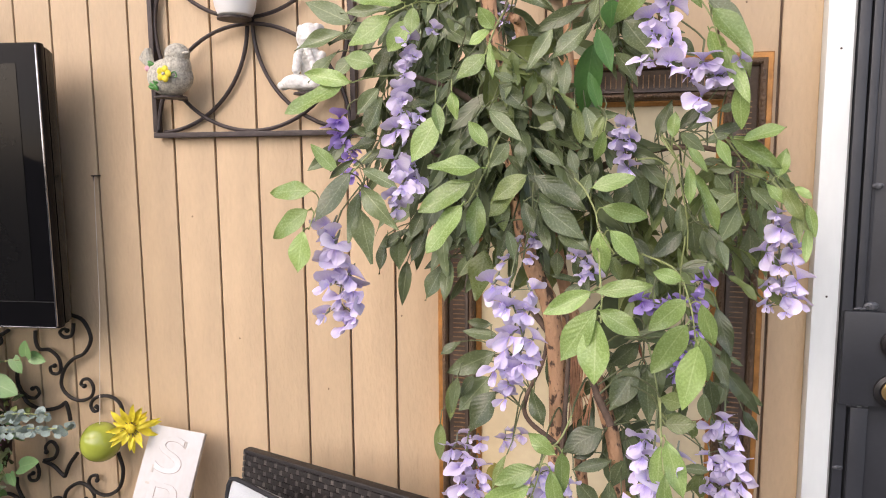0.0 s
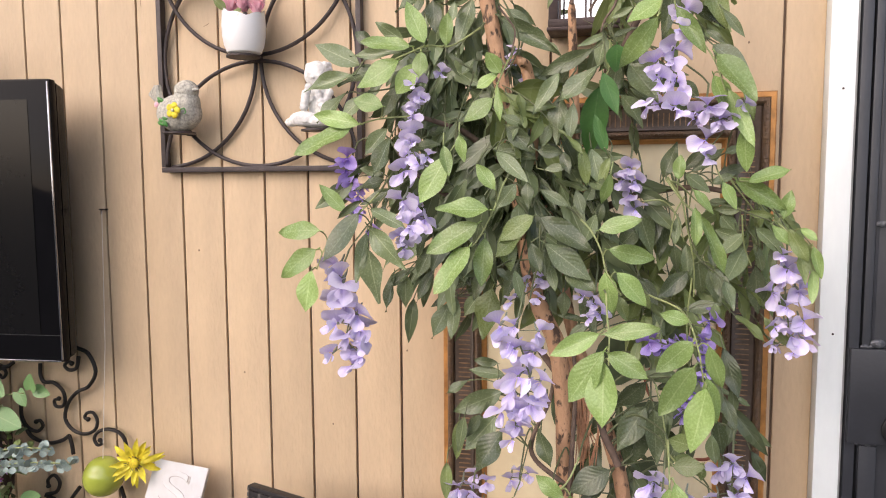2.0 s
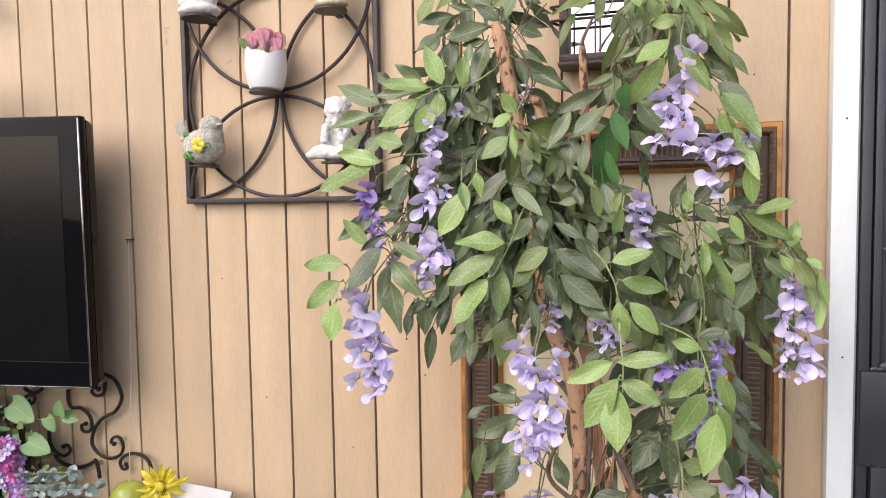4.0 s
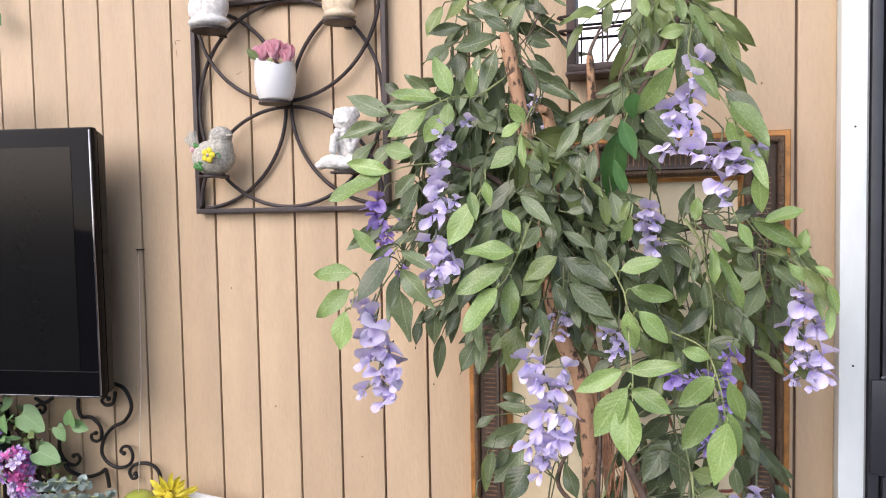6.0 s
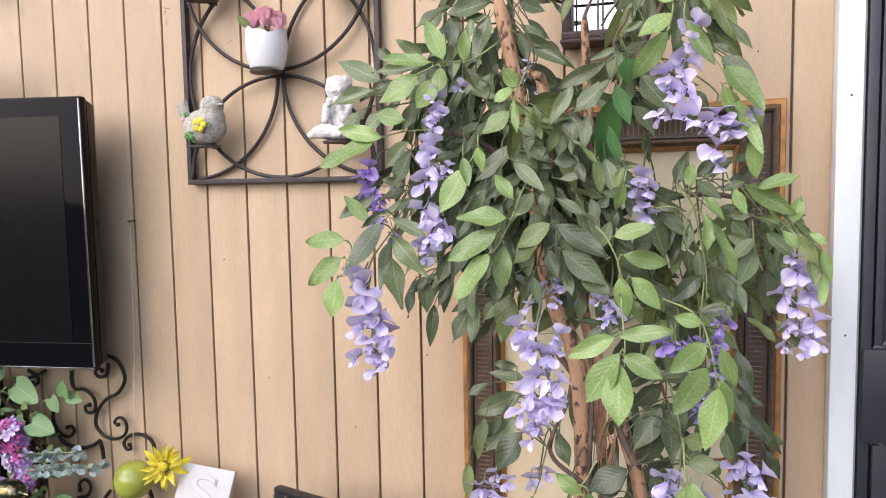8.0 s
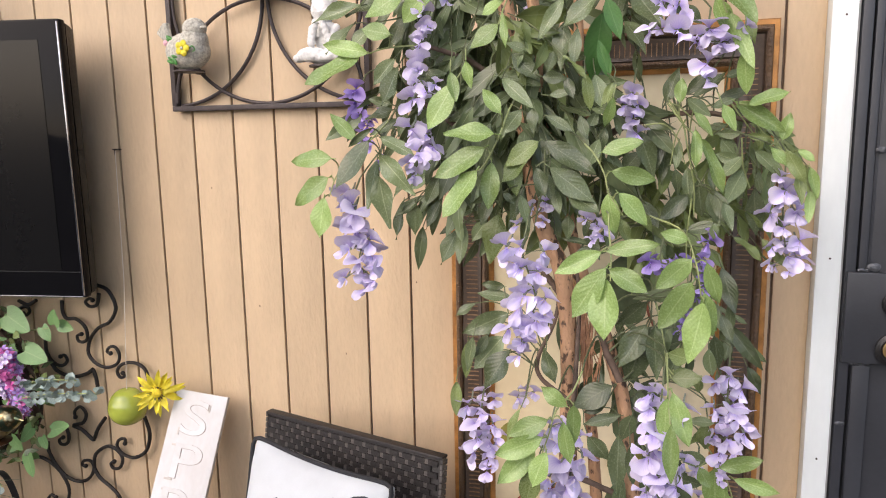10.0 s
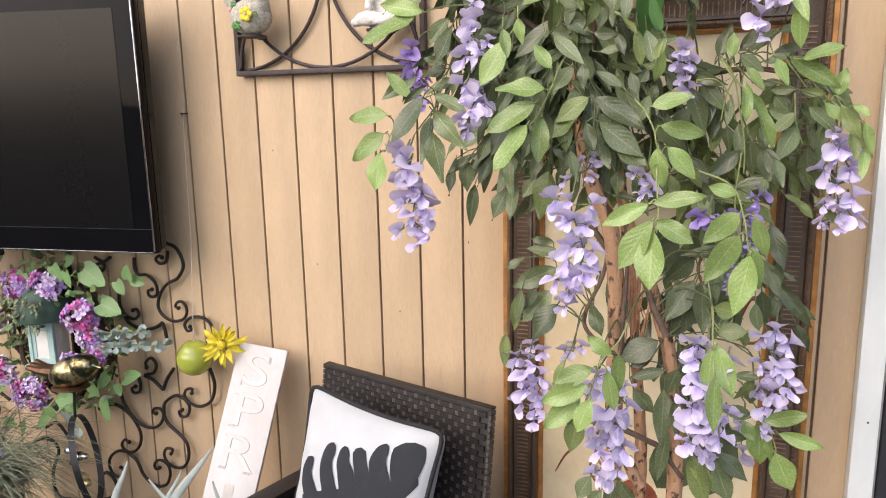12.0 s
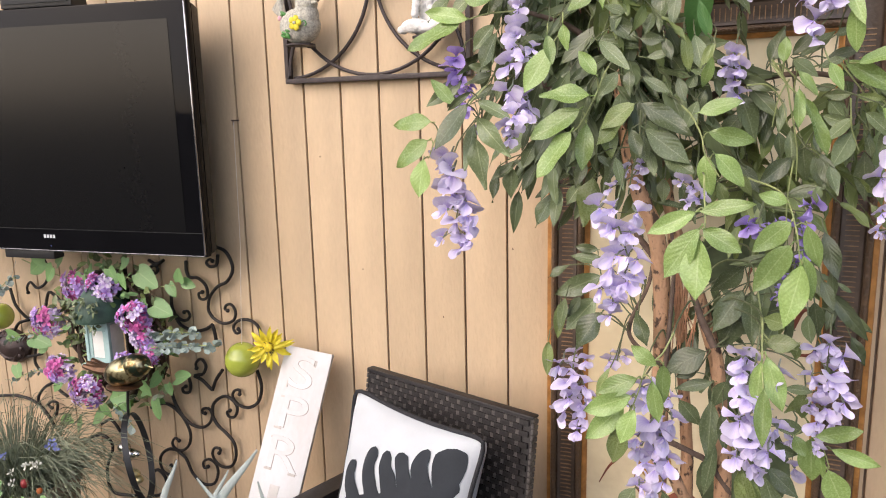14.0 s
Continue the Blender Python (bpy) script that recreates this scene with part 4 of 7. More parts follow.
sprig(tree, 'mid', -0.380, ((1.285, 1.008), (1.287, 0.981)), ((1.282, 0.991, -94, 0.042, 0.50), (1.285, 0.981, -134, 0.036, 0.40)))
sprig(tree, 'dark', -0.370, ((0.966, 1.729), (0.923, 1.733), (0.878, 1.720)), ((0.898, 1.745, -170, 0.053, 0.34), (0.884, 1.727, -144, 0.060, 0.38), (0.949, 1.729, -163, 0.070, 0.40), (0.958, 1.750, 153, 0.056, 0.42), (0.928, 1.750, 160, 0.045, 0.25), (0.942, 1.706, -173, 0.035, 0.50), (0.971, 1.729, 147, 0.044, 0.40)))
sprig(tree, 'dark', -0.360, ((0.968, 1.706), (0.938, 1.700), (0.902, 1.703)), ((0.889, 1.708, -84, 0.047, 0.45), (0.875, 1.708, -117, 0.051, 0.30), (0.947, 1.708, -107, 0.071, 0.40), (0.991, 1.775, -117, 0.049, 0.40), (0.924, 1.701, -97, 0.033, 0.40), (0.959, 1.699, -95, 0.042, 0.40)))
sprig(tree, 'dark', -0.410, ((0.880, 1.637), (0.835, 1.631), (0.799, 1.621)), ((0.860, 1.642, 145, 0.047, 0.38), (0.862, 1.625, -179, 0.077, 0.20), (0.790, 1.614, 155, 0.071, 0.38), (0.804, 1.645, 143, 0.034, 0.50), (0.786, 1.598, -168, 0.079, 0.28), (0.824, 1.610, -162, 0.070, 0.34)))
sprig(tree, 'dark', -0.400, ((0.876, 1.597), (0.822, 1.582), (0.785, 1.575)), ((0.760, 1.577, -135, 0.059, 0.45), (0.800, 1.575, -139, 0.056, 0.38), (0.836, 1.585, -114, 0.048, 0.42), (0.825, 1.524, -133, 0.051, 0.48), (0.837, 1.509, -115, 0.059, 0.46), (0.857, 1.521, -106, 0.035, 0.40)))
sprig(tree, 'dark', -0.380, ((0.877, 1.461), (0.826, 1.444)), ((0.822, 1.449, -166, 0.046, 0.40), (0.823, 1.436, -154, 0.055, 0.30), (0.811, 1.458, 166, 0.037, 0.40), (0.868, 1.496, 14, 0.033, 0.50), (0.878, 1.513, 27, 0.035, 0.40), (0.840, 1.449, -104, 0.041, 0.35)))
sprig(tree, 'dark', -0.330, ((0.926, 1.370), (0.879, 1.343), (0.851, 1.324)), ((0.860, 1.347, -149, 0.043, 0.40), (0.875, 1.344, -114, 0.048, 0.42), (0.850, 1.315, -141, 0.057, 0.30), (0.837, 1.305, -93, 0.052, 0.45), (0.879, 1.313, -114, 0.057, 0.30), (0.817, 1.307, -99, 0.061, 0.30), (0.885, 1.325, 63, 0.040, 0.40), (0.804, 1.425, -100, 0.028, 0.30)))
sprig(tree, 'dark', -0.420, ((1.023, 1.531), (0.998, 1.500)), ((0.983, 1.492, -16, 0.061, 0.34), (0.994, 1.486, -43, 0.062, 0.30), (1.006, 1.520, -43, 0.052, 0.42), (1.010, 1.499, 63, 0.027, 0.50), (0.976, 1.427, -131, 0.032, 0.50)))
sprig(tree, 'dark', -0.400, ((0.971, 1.641), (1.000, 1.606)), ((0.992, 1.672, -33, 0.095, 0.24), (0.997, 1.684, -33, 0.045, 0.30), (0.998, 1.665, -23, 0.047, 0.28), (1.007, 1.561, -42, 0.040, 0.34), (0.995, 1.537, -24, 0.042, 0.30), (0.958, 1.613, -124, 0.027, 0.50)))
sprig(tree, 'dark', -0.430, ((1.047, 1.443), (1.043, 1.411)), ((1.039, 1.445, -88, 0.035, 0.44), (1.059, 1.461, 8, 0.036, 0.30), (1.051, 1.486, -7, 0.031, 0.50), (1.055, 1.435, -32, 0.045, 0.30), (1.082, 1.485, -69, 0.033, 0.40), (1.023, 1.443, -127, 0.040, 0.50)))
sprig(tree, 'dark', -0.420, ((1.094, 1.599), (1.082, 1.568)), ((1.078, 1.560, -94, 0.065, 0.36), (1.121, 1.614, -157, 0.075, 0.26), (1.126, 1.593, -137, 0.066, 0.36), (1.078, 1.587, -122, 0.062, 0.28), (1.097, 1.548, -96, 0.051, 0.30), (1.066, 1.522, -111, 0.034, 0.50)))
sprig(tree, 'dark', -0.450, ((1.045, 1.420), (1.057, 1.400), (1.064, 1.373)), ((1.057, 1.400, -33, 0.079, 0.34), (1.064, 1.365, -38, 0.074, 0.40), (1.087, 1.331, -31, 0.049, 0.50), (1.045, 1.365, -72, 0.042, 0.40), (1.058, 1.356, -80, 0.040, 0.40), (1.063, 1.389, -44, 0.033, 0.30)))
sprig(tree, 'dark', -0.420, ((1.025, 1.362), (1.025, 1.338)), ((1.025, 1.338, -114, 0.068, 0.30), (1.033, 1.374, -59, 0.042, 0.34), (1.020, 1.326, -75, 0.047, 0.30), (1.065, 1.334, -73, 0.037, 0.40), (0.971, 1.320, -108, 0.043, 0.40), (0.996, 1.329, -45, 0.023, 0.40)))
sprig(tree, 'dark', -0.400, ((1.119, 1.441), (1.122, 1.401)), ((1.119, 1.489, -75, 0.051, 0.40), (1.122, 1.441, -115, 0.035, 0.40), (1.126, 1.401, -112, 0.043, 0.40), (1.099, 1.434, -72, 0.035, 0.40), (1.134, 1.417, -108, 0.038, 0.40)))
sprig(tree, 'dark', -0.360, ((1.137, 1.668), (1.153, 1.619)), ((1.137, 1.647, -156, 0.045, 0.20), (1.133, 1.645, -102, 0.044, 0.42), (1.175, 1.650, -155, 0.038, 0.30), (1.165, 1.606, -54, 0.068, 0.48), (1.153, 1.567, -48, 0.054, 0.40), (1.149, 1.611, -98, 0.043, 0.40), (1.192, 1.557, 145, 0.029, 0.40)))
sprig(tree, 'dark', -0.340, ((1.161, 1.744), (1.161, 1.703)), ((1.141, 1.733, -104, 0.034, 0.60), (1.170, 1.727, -123, 0.030, 0.50), (1.173, 1.692, -26, 0.030, 0.30), (1.169, 1.682, -158, 0.032, 0.30), (1.157, 1.752, -132, 0.030, 0.40), (1.180, 1.718, -97, 0.032, 0.40)))
sprig(tree, 'dark', -0.360, ((1.234, 1.740), (1.234, 1.708)), ((1.226, 1.729, -70, 0.037, 0.50), (1.242, 1.673, -23, 0.052, 0.30), (1.282, 1.667, -53, 0.046, 0.24), (1.237, 1.661, -44, 0.039, 0.44), (1.263, 1.644, -40, 0.030, 0.30), (1.224, 1.713, -101, 0.076, 0.26), (1.271, 1.624, -42, 0.060, 0.42), (1.234, 1.581, -47, 0.034, 0.50)))
sprig(tree, 'dark', -0.340, ((1.238, 1.443), (1.261, 1.455)), ((1.284, 1.454, 15, 0.042, 0.34), (1.243, 1.455, -40, 0.040, 0.48), (1.214, 1.450, 70, 0.049, 0.40), (1.242, 1.461, 48, 0.042, 0.34), (1.251, 1.458, 36, 0.052, 0.34), (1.277, 1.442, 22, 0.031, 0.40), (1.291, 1.482, 17, 0.027, 0.40)))
sprig(tree, 'dark', -0.330, ((1.192, 1.439), (1.208, 1.414)), ((1.208, 1.414, -98, 0.070, 0.30), (1.220, 1.405, -98, 0.071, 0.30), (1.192, 1.414, -74, 0.061, 0.34), (1.230, 1.356, -77, 0.039, 0.40), (1.180, 1.380, -130, 0.039, 0.60), (1.176, 1.414, -67, 0.075, 0.34), (1.235, 1.397, -96, 0.041, 0.30)))
sprig(tree, 'dark', -0.330, ((1.308, 1.405), (1.315, 1.373)), ((1.293, 1.397, -50, 0.034, 0.70), (1.285, 1.377, -20, 0.041, 0.40), (1.320, 1.373, -134, 0.042, 0.46), (1.324, 1.355, -117, 0.055, 0.46), (1.323, 1.353, -95, 0.047, 0.30), (1.319, 1.405, 180, 0.034, 0.40), (1.274, 1.414, 7, 0.026, 0.40)))
sprig(tree, 'dark', -0.320, ((1.332, 1.380), (1.343, 1.356)), ((1.337, 1.380, -42, 0.055, 0.36), (1.339, 1.356, -71, 0.040, 0.40), (1.341, 1.327, -85, 0.069, 0.36), (1.361, 1.356, -95, 0.032, 0.40), (1.309, 1.441, -73, 0.038, 0.40)))
sprig(tree, 'dark', -0.350, ((1.253, 1.366), (1.265, 1.334)), ((1.276, 1.322, -71, 0.049, 0.40), (1.262, 1.342, -83, 0.059, 0.36), (1.285, 1.326, -72, 0.049, 0.40), (1.246, 1.358, -86, 0.051, 0.30), (1.249, 1.320, -137, 0.057, 0.40), (1.185, 1.311, -58, 0.045, 0.40), (1.295, 1.310, -75, 0.041, 0.40), (1.276, 1.358, -78, 0.033, 0.30)))
sprig(tree, 'dark', -0.350, ((0.957, 1.302), (0.920, 1.274)), ((0.909, 1.277, -145, 0.042, 0.34), (0.907, 1.265, -117, 0.065, 0.42), (0.921, 1.274, -96, 0.061, 0.34), (0.955, 1.279, -125, 0.040, 0.50), (0.939, 1.301, -153, 0.042, 0.40), (0.956, 1.266, -108, 0.028, 0.40)))
sprig(tree, 'dark', -0.380, ((1.030, 1.172), (0.987, 1.152)), ((0.995, 1.161, 176, 0.053, 0.34), (0.984, 1.178, 175, 0.036, 0.40), (0.943, 1.154, -147, 0.038, 0.36), (0.992, 1.138, -155, 0.078, 0.38), (0.983, 1.100, -130, 0.067, 0.54), (0.996, 1.083, -125, 0.071, 0.50), (0.941, 1.105, -99, 0.054, 0.30), (0.964, 1.107, -121, 0.043, 0.40)))
sprig(tree, 'dark', -0.380, ((1.046, 1.105), (1.050, 1.079)), ((1.046, 1.086, -70, 0.055, 0.40), (1.084, 1.293, -93, 0.036, 0.50), (1.103, 1.285, -70, 0.063, 0.30), (1.072, 1.257, -10, 0.046, 0.20), (1.114, 1.244, -141, 0.033, 0.40)))
sprig(tree, 'dark', -0.360, ((1.203, 1.177), (1.203, 1.136)), ((1.196, 1.164, -134, 0.058, 0.44), (1.196, 1.127, -120, 0.074, 0.46), (1.196, 1.108, -109, 0.080, 0.44), (1.207, 1.128, -87, 0.077, 0.34), (1.203, 1.260, -63, 0.038, 0.40)))
sprig(tree, 'dark', -0.400, ((1.228, 1.276), (1.243, 1.273)), ((1.243, 1.272, 11, 0.048, 0.36), (1.293, 1.224, -73, 0.065, 0.34), (1.306, 1.171, -82, 0.041, 0.30), (1.293, 1.162, -68, 0.042, 0.34), (1.286, 1.130, -80, 0.046, 0.40), (1.279, 1.113, -85, 0.042, 0.40), (1.279, 1.286, -83, 0.023, 0.50)))
sprig(tree, 'dark', -0.360, ((1.161, 1.033), (1.137, 0.994)), ((1.148, 1.027, -148, 0.066, 0.55), (1.161, 0.976, -164, 0.057, 0.30), (1.113, 0.944, -52, 0.052, 0.46), (1.137, 0.994, -157, 0.033, 0.40), (1.179, 0.980, -110, 0.044, 0.50), (1.160, 0.950, -91, 0.090, 0.30), (1.177, 0.942, -84, 0.059, 0.30), (1.167, 0.875, -98, 0.083, 0.24)))
sprig(tree, 'dark', -0.380, ((1.074, 0.812), (1.084, 0.784)), ((1.053, 0.798, -117, 0.046, 0.55), (1.097, 0.806, -61, 0.051, 0.46), (1.071, 0.781, -118, 0.050, 0.50), (1.088, 0.794, -96, 0.051, 0.40)))
sprig(tree, 'dark', -0.380, ((1.241, 0.885), (1.241, 0.858)), ((1.242, 0.863, -41, 0.057, 0.42), (1.239, 0.848, -69, 0.066, 0.44), (1.245, 0.893, -11, 0.038, 0.46), (1.229, 0.884, -27, 0.020, 0.50), (1.294, 0.995, 178, 0.037, 0.36), (1.287, 0.935, 167, 0.047, 0.42)))
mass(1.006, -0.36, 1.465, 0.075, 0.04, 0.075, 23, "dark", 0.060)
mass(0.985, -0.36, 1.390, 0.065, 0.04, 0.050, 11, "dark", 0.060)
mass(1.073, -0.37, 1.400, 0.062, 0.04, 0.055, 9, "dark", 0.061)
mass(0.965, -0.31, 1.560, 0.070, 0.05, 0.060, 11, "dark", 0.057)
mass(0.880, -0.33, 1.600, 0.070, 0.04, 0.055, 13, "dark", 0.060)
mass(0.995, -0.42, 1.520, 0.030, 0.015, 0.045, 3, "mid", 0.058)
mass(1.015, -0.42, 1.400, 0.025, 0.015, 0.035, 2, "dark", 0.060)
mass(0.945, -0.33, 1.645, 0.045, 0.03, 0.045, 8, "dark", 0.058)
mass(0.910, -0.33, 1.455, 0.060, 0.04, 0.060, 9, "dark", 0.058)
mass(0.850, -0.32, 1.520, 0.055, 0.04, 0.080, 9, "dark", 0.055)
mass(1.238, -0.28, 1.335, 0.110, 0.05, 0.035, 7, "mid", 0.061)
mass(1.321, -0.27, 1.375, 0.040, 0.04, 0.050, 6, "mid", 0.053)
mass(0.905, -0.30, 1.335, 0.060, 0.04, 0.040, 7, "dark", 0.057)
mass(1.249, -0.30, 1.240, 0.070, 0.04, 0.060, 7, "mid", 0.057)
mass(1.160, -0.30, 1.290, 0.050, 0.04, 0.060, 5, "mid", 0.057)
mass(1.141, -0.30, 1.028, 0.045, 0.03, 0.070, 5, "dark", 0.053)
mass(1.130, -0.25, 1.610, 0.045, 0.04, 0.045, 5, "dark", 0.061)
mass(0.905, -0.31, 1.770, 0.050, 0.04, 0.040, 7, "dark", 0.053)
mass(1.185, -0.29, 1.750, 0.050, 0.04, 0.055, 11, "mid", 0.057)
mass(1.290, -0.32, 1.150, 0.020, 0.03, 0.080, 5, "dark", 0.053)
raceme(tree, 'lavender', -0.455, ((0.763, 1.326, 0.041, -20), (0.781, 1.302, 0.046, 12), (0.763, 1.280, 0.029, -40), (0.779, 1.272, 0.045, 0), (0.802, 1.261, 0.036, 50), (0.773, 1.247, 0.038, -20), (0.798, 1.237, 0.039, 20), (0.778, 1.226, 0.034, -10), (0.763, 1.203, 0.027, -50), (0.796, 1.203, 0.032, 10), (0.788, 1.185, 0.027, 0), (0.809, 1.222, 0.026, 70)))
raceme(tree, 'violet', -0.330, ((0.736, 1.485, 0.034, 0), (0.731, 1.467, 0.036, -20), (0.738, 1.446, 0.031, -60), (0.755, 1.427, 0.030, 30), (0.747, 1.411, 0.028, 0), (0.744, 1.392, 0.026, 0), (0.774, 1.458, 0.021, 20), (0.780, 1.371, 0.025, 30)))
raceme(tree, 'lavender', -0.430, ((0.884, 1.579, 0.029, 10), (0.880, 1.559, 0.020, -20), (0.893, 1.558, 0.019, 40), (0.875, 1.540, 0.027, -10), (0.920, 1.593, 0.019, 20)))
raceme(tree, 'lavender', -0.445, ((0.875, 1.510, 0.034, -20), (0.881, 1.498, 0.021, 10), (0.875, 1.484, 0.019, -50), (0.892, 1.469, 0.023, 60), (0.868, 1.463, 0.037, -40), (0.904, 1.481, 0.017, 20)))
raceme(tree, 'lavender', -0.445, ((0.869, 1.422, 0.036, -30), (0.886, 1.412, 0.032, 10), (0.896, 1.396, 0.030, 40), (0.877, 1.387, 0.030, -10), (0.864, 1.371, 0.025, -30), (0.868, 1.355, 0.022, 10), (0.889, 1.380, 0.024, 40)))
raceme(tree, 'lavender', -0.375, ((1.167, 1.464, 0.029, 10), (1.177, 1.447, 0.023, 40), (1.160, 1.447, 0.020, -30), (1.170, 1.428, 0.032, 0), (1.176, 1.408, 0.027, 20)))
raceme(tree, 'lavender', -0.400, ((1.235, 1.665, 0.030, 30), (1.228, 1.639, 0.021, 20), (1.222, 1.617, 0.039, 70), (1.199, 1.599, 0.033, -30), (1.204, 1.578, 0.030, 10), (1.225, 1.574, 0.024, 60), (1.229, 1.558, 0.028, 80), (1.191, 1.543, 0.028, -30), (1.224, 1.540, 0.033, 0)))
raceme(tree, 'lavender', -0.410, ((1.263, 1.539, 0.043, -10), (1.250, 1.523, 0.021, -60), (1.277, 1.521, 0.036, 0), (1.299, 1.523, 0.024, 40), (1.306, 1.541, 0.019, 70), (1.263, 1.497, 0.034, 0), (1.262, 1.478, 0.024, 0)))
raceme(tree, 'lavender', -0.320, ((1.380, 1.324, 0.040, 0), (1.372, 1.344, 0.019, 10), (1.392, 1.315, 0.030, 30), (1.363, 1.291, 0.031, -60), (1.397, 1.294, 0.034, 10), (1.382, 1.271, 0.025, -10), (1.403, 1.252, 0.036, 20), (1.368, 1.242, 0.022, -50), (1.388, 1.231, 0.034, 0), (1.407, 1.224, 0.025, 30), (1.393, 1.208, 0.019, 0), (1.365, 1.218, 0.018, -70)))
raceme(tree, 'lavender', -0.490, ((1.011, 1.261, 0.034, -30), (1.061, 1.256, 0.030, 30), (1.023, 1.242, 0.025, -50), (1.032, 1.233, 0.034, 10), (1.053, 1.229, 0.031, 40), (1.037, 1.198, 0.035, -30), (1.064, 1.193, 0.033, 30), (1.026, 1.177, 0.033, -50), (1.060, 1.172, 0.026, 50), (1.014, 1.149, 0.033, -40), (1.050, 1.160, 0.039, 20), (1.034, 1.146, 0.030, 0), (1.034, 1.128, 0.030, 10), (1.026, 1.107, 0.031, -10)))
raceme(tree, 'lavender', -0.420, ((1.051, 1.288, 0.019, 20), (1.053, 1.314, 0.021, 0), (1.034, 1.306, 0.017, -30), (1.012, 1.280, 0.016, 0)))
raceme(tree, 'lavender', -0.415, ((1.111, 1.291, 0.023, 0), (1.127, 1.281, 0.020, 30), (1.134, 1.266, 0.022, 60), (1.119, 1.262, 0.020, -20)))
raceme(tree, 'violet', -0.400, ((1.198, 1.231, 0.028, -40), (1.216, 1.220, 0.025, 0), (1.229, 1.231, 0.020, 30), (1.243, 1.234, 0.021, 20), (1.265, 1.236, 0.023, 0), (1.268, 1.215, 0.020, 10), (1.269, 1.197, 0.018, 10), (1.254, 1.159, 0.017, 20), (1.250, 1.147, 0.016, 0), (1.243, 1.130, 0.019, -40), (1.275, 1.260, 0.030, 60)))
raceme(tree, 'lavender', -0.360, ((0.927, 0.986, 0.036, -30), (0.965, 0.993, 0.028, 20), (0.941, 0.972, 0.032, 0), (0.938, 0.951, 0.035, -20), (0.963, 0.951, 0.032, 20), (0.943, 0.931, 0.036, 0), (0.968, 0.931, 0.025, 40), (0.932, 0.904, 0.034, -50), (0.963, 0.910, 0.034, 30), (0.956, 0.890, 0.028, -10), (0.954, 0.872, 0.029, 10)))
raceme(tree, 'lavender', -0.310, ((0.995, 0.981, 0.027, -20), (1.021, 0.989, 0.025, 10)))
raceme(tree, 'lavender', -0.460, ((1.072, 1.004, 0.029, 0), (1.079, 0.979, 0.032, 0), (1.056, 0.976, 0.021, -50), (1.109, 0.987, 0.026, 20), (1.114, 0.961, 0.035, 40), (1.085, 0.949, 0.041, 0), (1.068, 0.928, 0.029, -40), (1.103, 0.933, 0.032, 20), (1.072, 0.910, 0.036, -30), (1.092, 0.909, 0.039, 10), (1.109, 0.894, 0.038, 50), (1.078, 0.888, 0.036, -20), (1.091, 0.877, 0.030, 0), (1.105, 0.865, 0.027, 20), (1.070, 0.846, 0.030, -50), (1.089, 0.840, 0.028, 20)))
raceme(tree, 'lavender', -0.470, ((1.201, 1.063, 0.036, 10), (1.203, 1.042, 0.033, 0), (1.247, 1.046, 0.032, 50), (1.199, 1.025, 0.035, -20), (1.209, 1.006, 0.038, 10), (1.226, 1.000, 0.027, 40), (1.202, 0.976, 0.039, -20), (1.233, 0.971, 0.031, 20), (1.249, 0.964, 0.029, 60), (1.199, 0.950, 0.032, -40), (1.217, 0.940, 0.035, 0), (1.239, 0.939, 0.032, 40), (1.200, 0.920, 0.030, -30), (1.224, 0.911, 0.035, 10), (1.229, 0.895, 0.019, 10)))
raceme(tree, 'lavender', -0.400, ((1.292, 1.058, 0.032, -20), (1.326, 1.051, 0.032, 40), (1.309, 1.068, 0.029, 0), (1.289, 1.027, 0.026, -50), (1.312, 1.025, 0.034, 0), (1.326, 1.014, 0.031, 30), (1.299, 1.007, 0.026, -30), (1.330, 0.993, 0.033, 50), (1.309, 0.982, 0.032, 0), (1.292, 0.976, 0.025, -60), (1.302, 0.955, 0.030, -10), (1.324, 0.971, 0.025, 50), (1.304, 0.942, 0.019, 0), (1.302, 0.916, 0.021, 20)))
raceme(tree, 'lavender', -0.330, ((1.274, 0.899, 0.024, 20), (1.282, 0.844, 0.028, 0)))
raceme(tree, 'lavender', -0.360, ((1.010, 1.629, 0.020, 20), (1.001, 1.612, 0.018, 0), (1.019, 1.597, 0.017, 30)))
# Unseen sprays over the crown, added to shade the wall behind it.
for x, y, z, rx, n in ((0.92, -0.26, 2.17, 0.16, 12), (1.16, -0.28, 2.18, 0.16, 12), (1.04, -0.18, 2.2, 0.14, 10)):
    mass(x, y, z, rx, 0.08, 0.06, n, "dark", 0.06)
part("foliage", filler["dark"], LEAF["dark"], tree, "dense dark green inner leaves, with unseen shading sprays above")["kind"] = "stuff"
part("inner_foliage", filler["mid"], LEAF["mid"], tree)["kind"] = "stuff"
part("fine_twig", twigs, DULLSTEM, tree)["kind"] = "stuff"
part("leaf_stalk", pale, STEM, tree)["kind"] = "stuff"
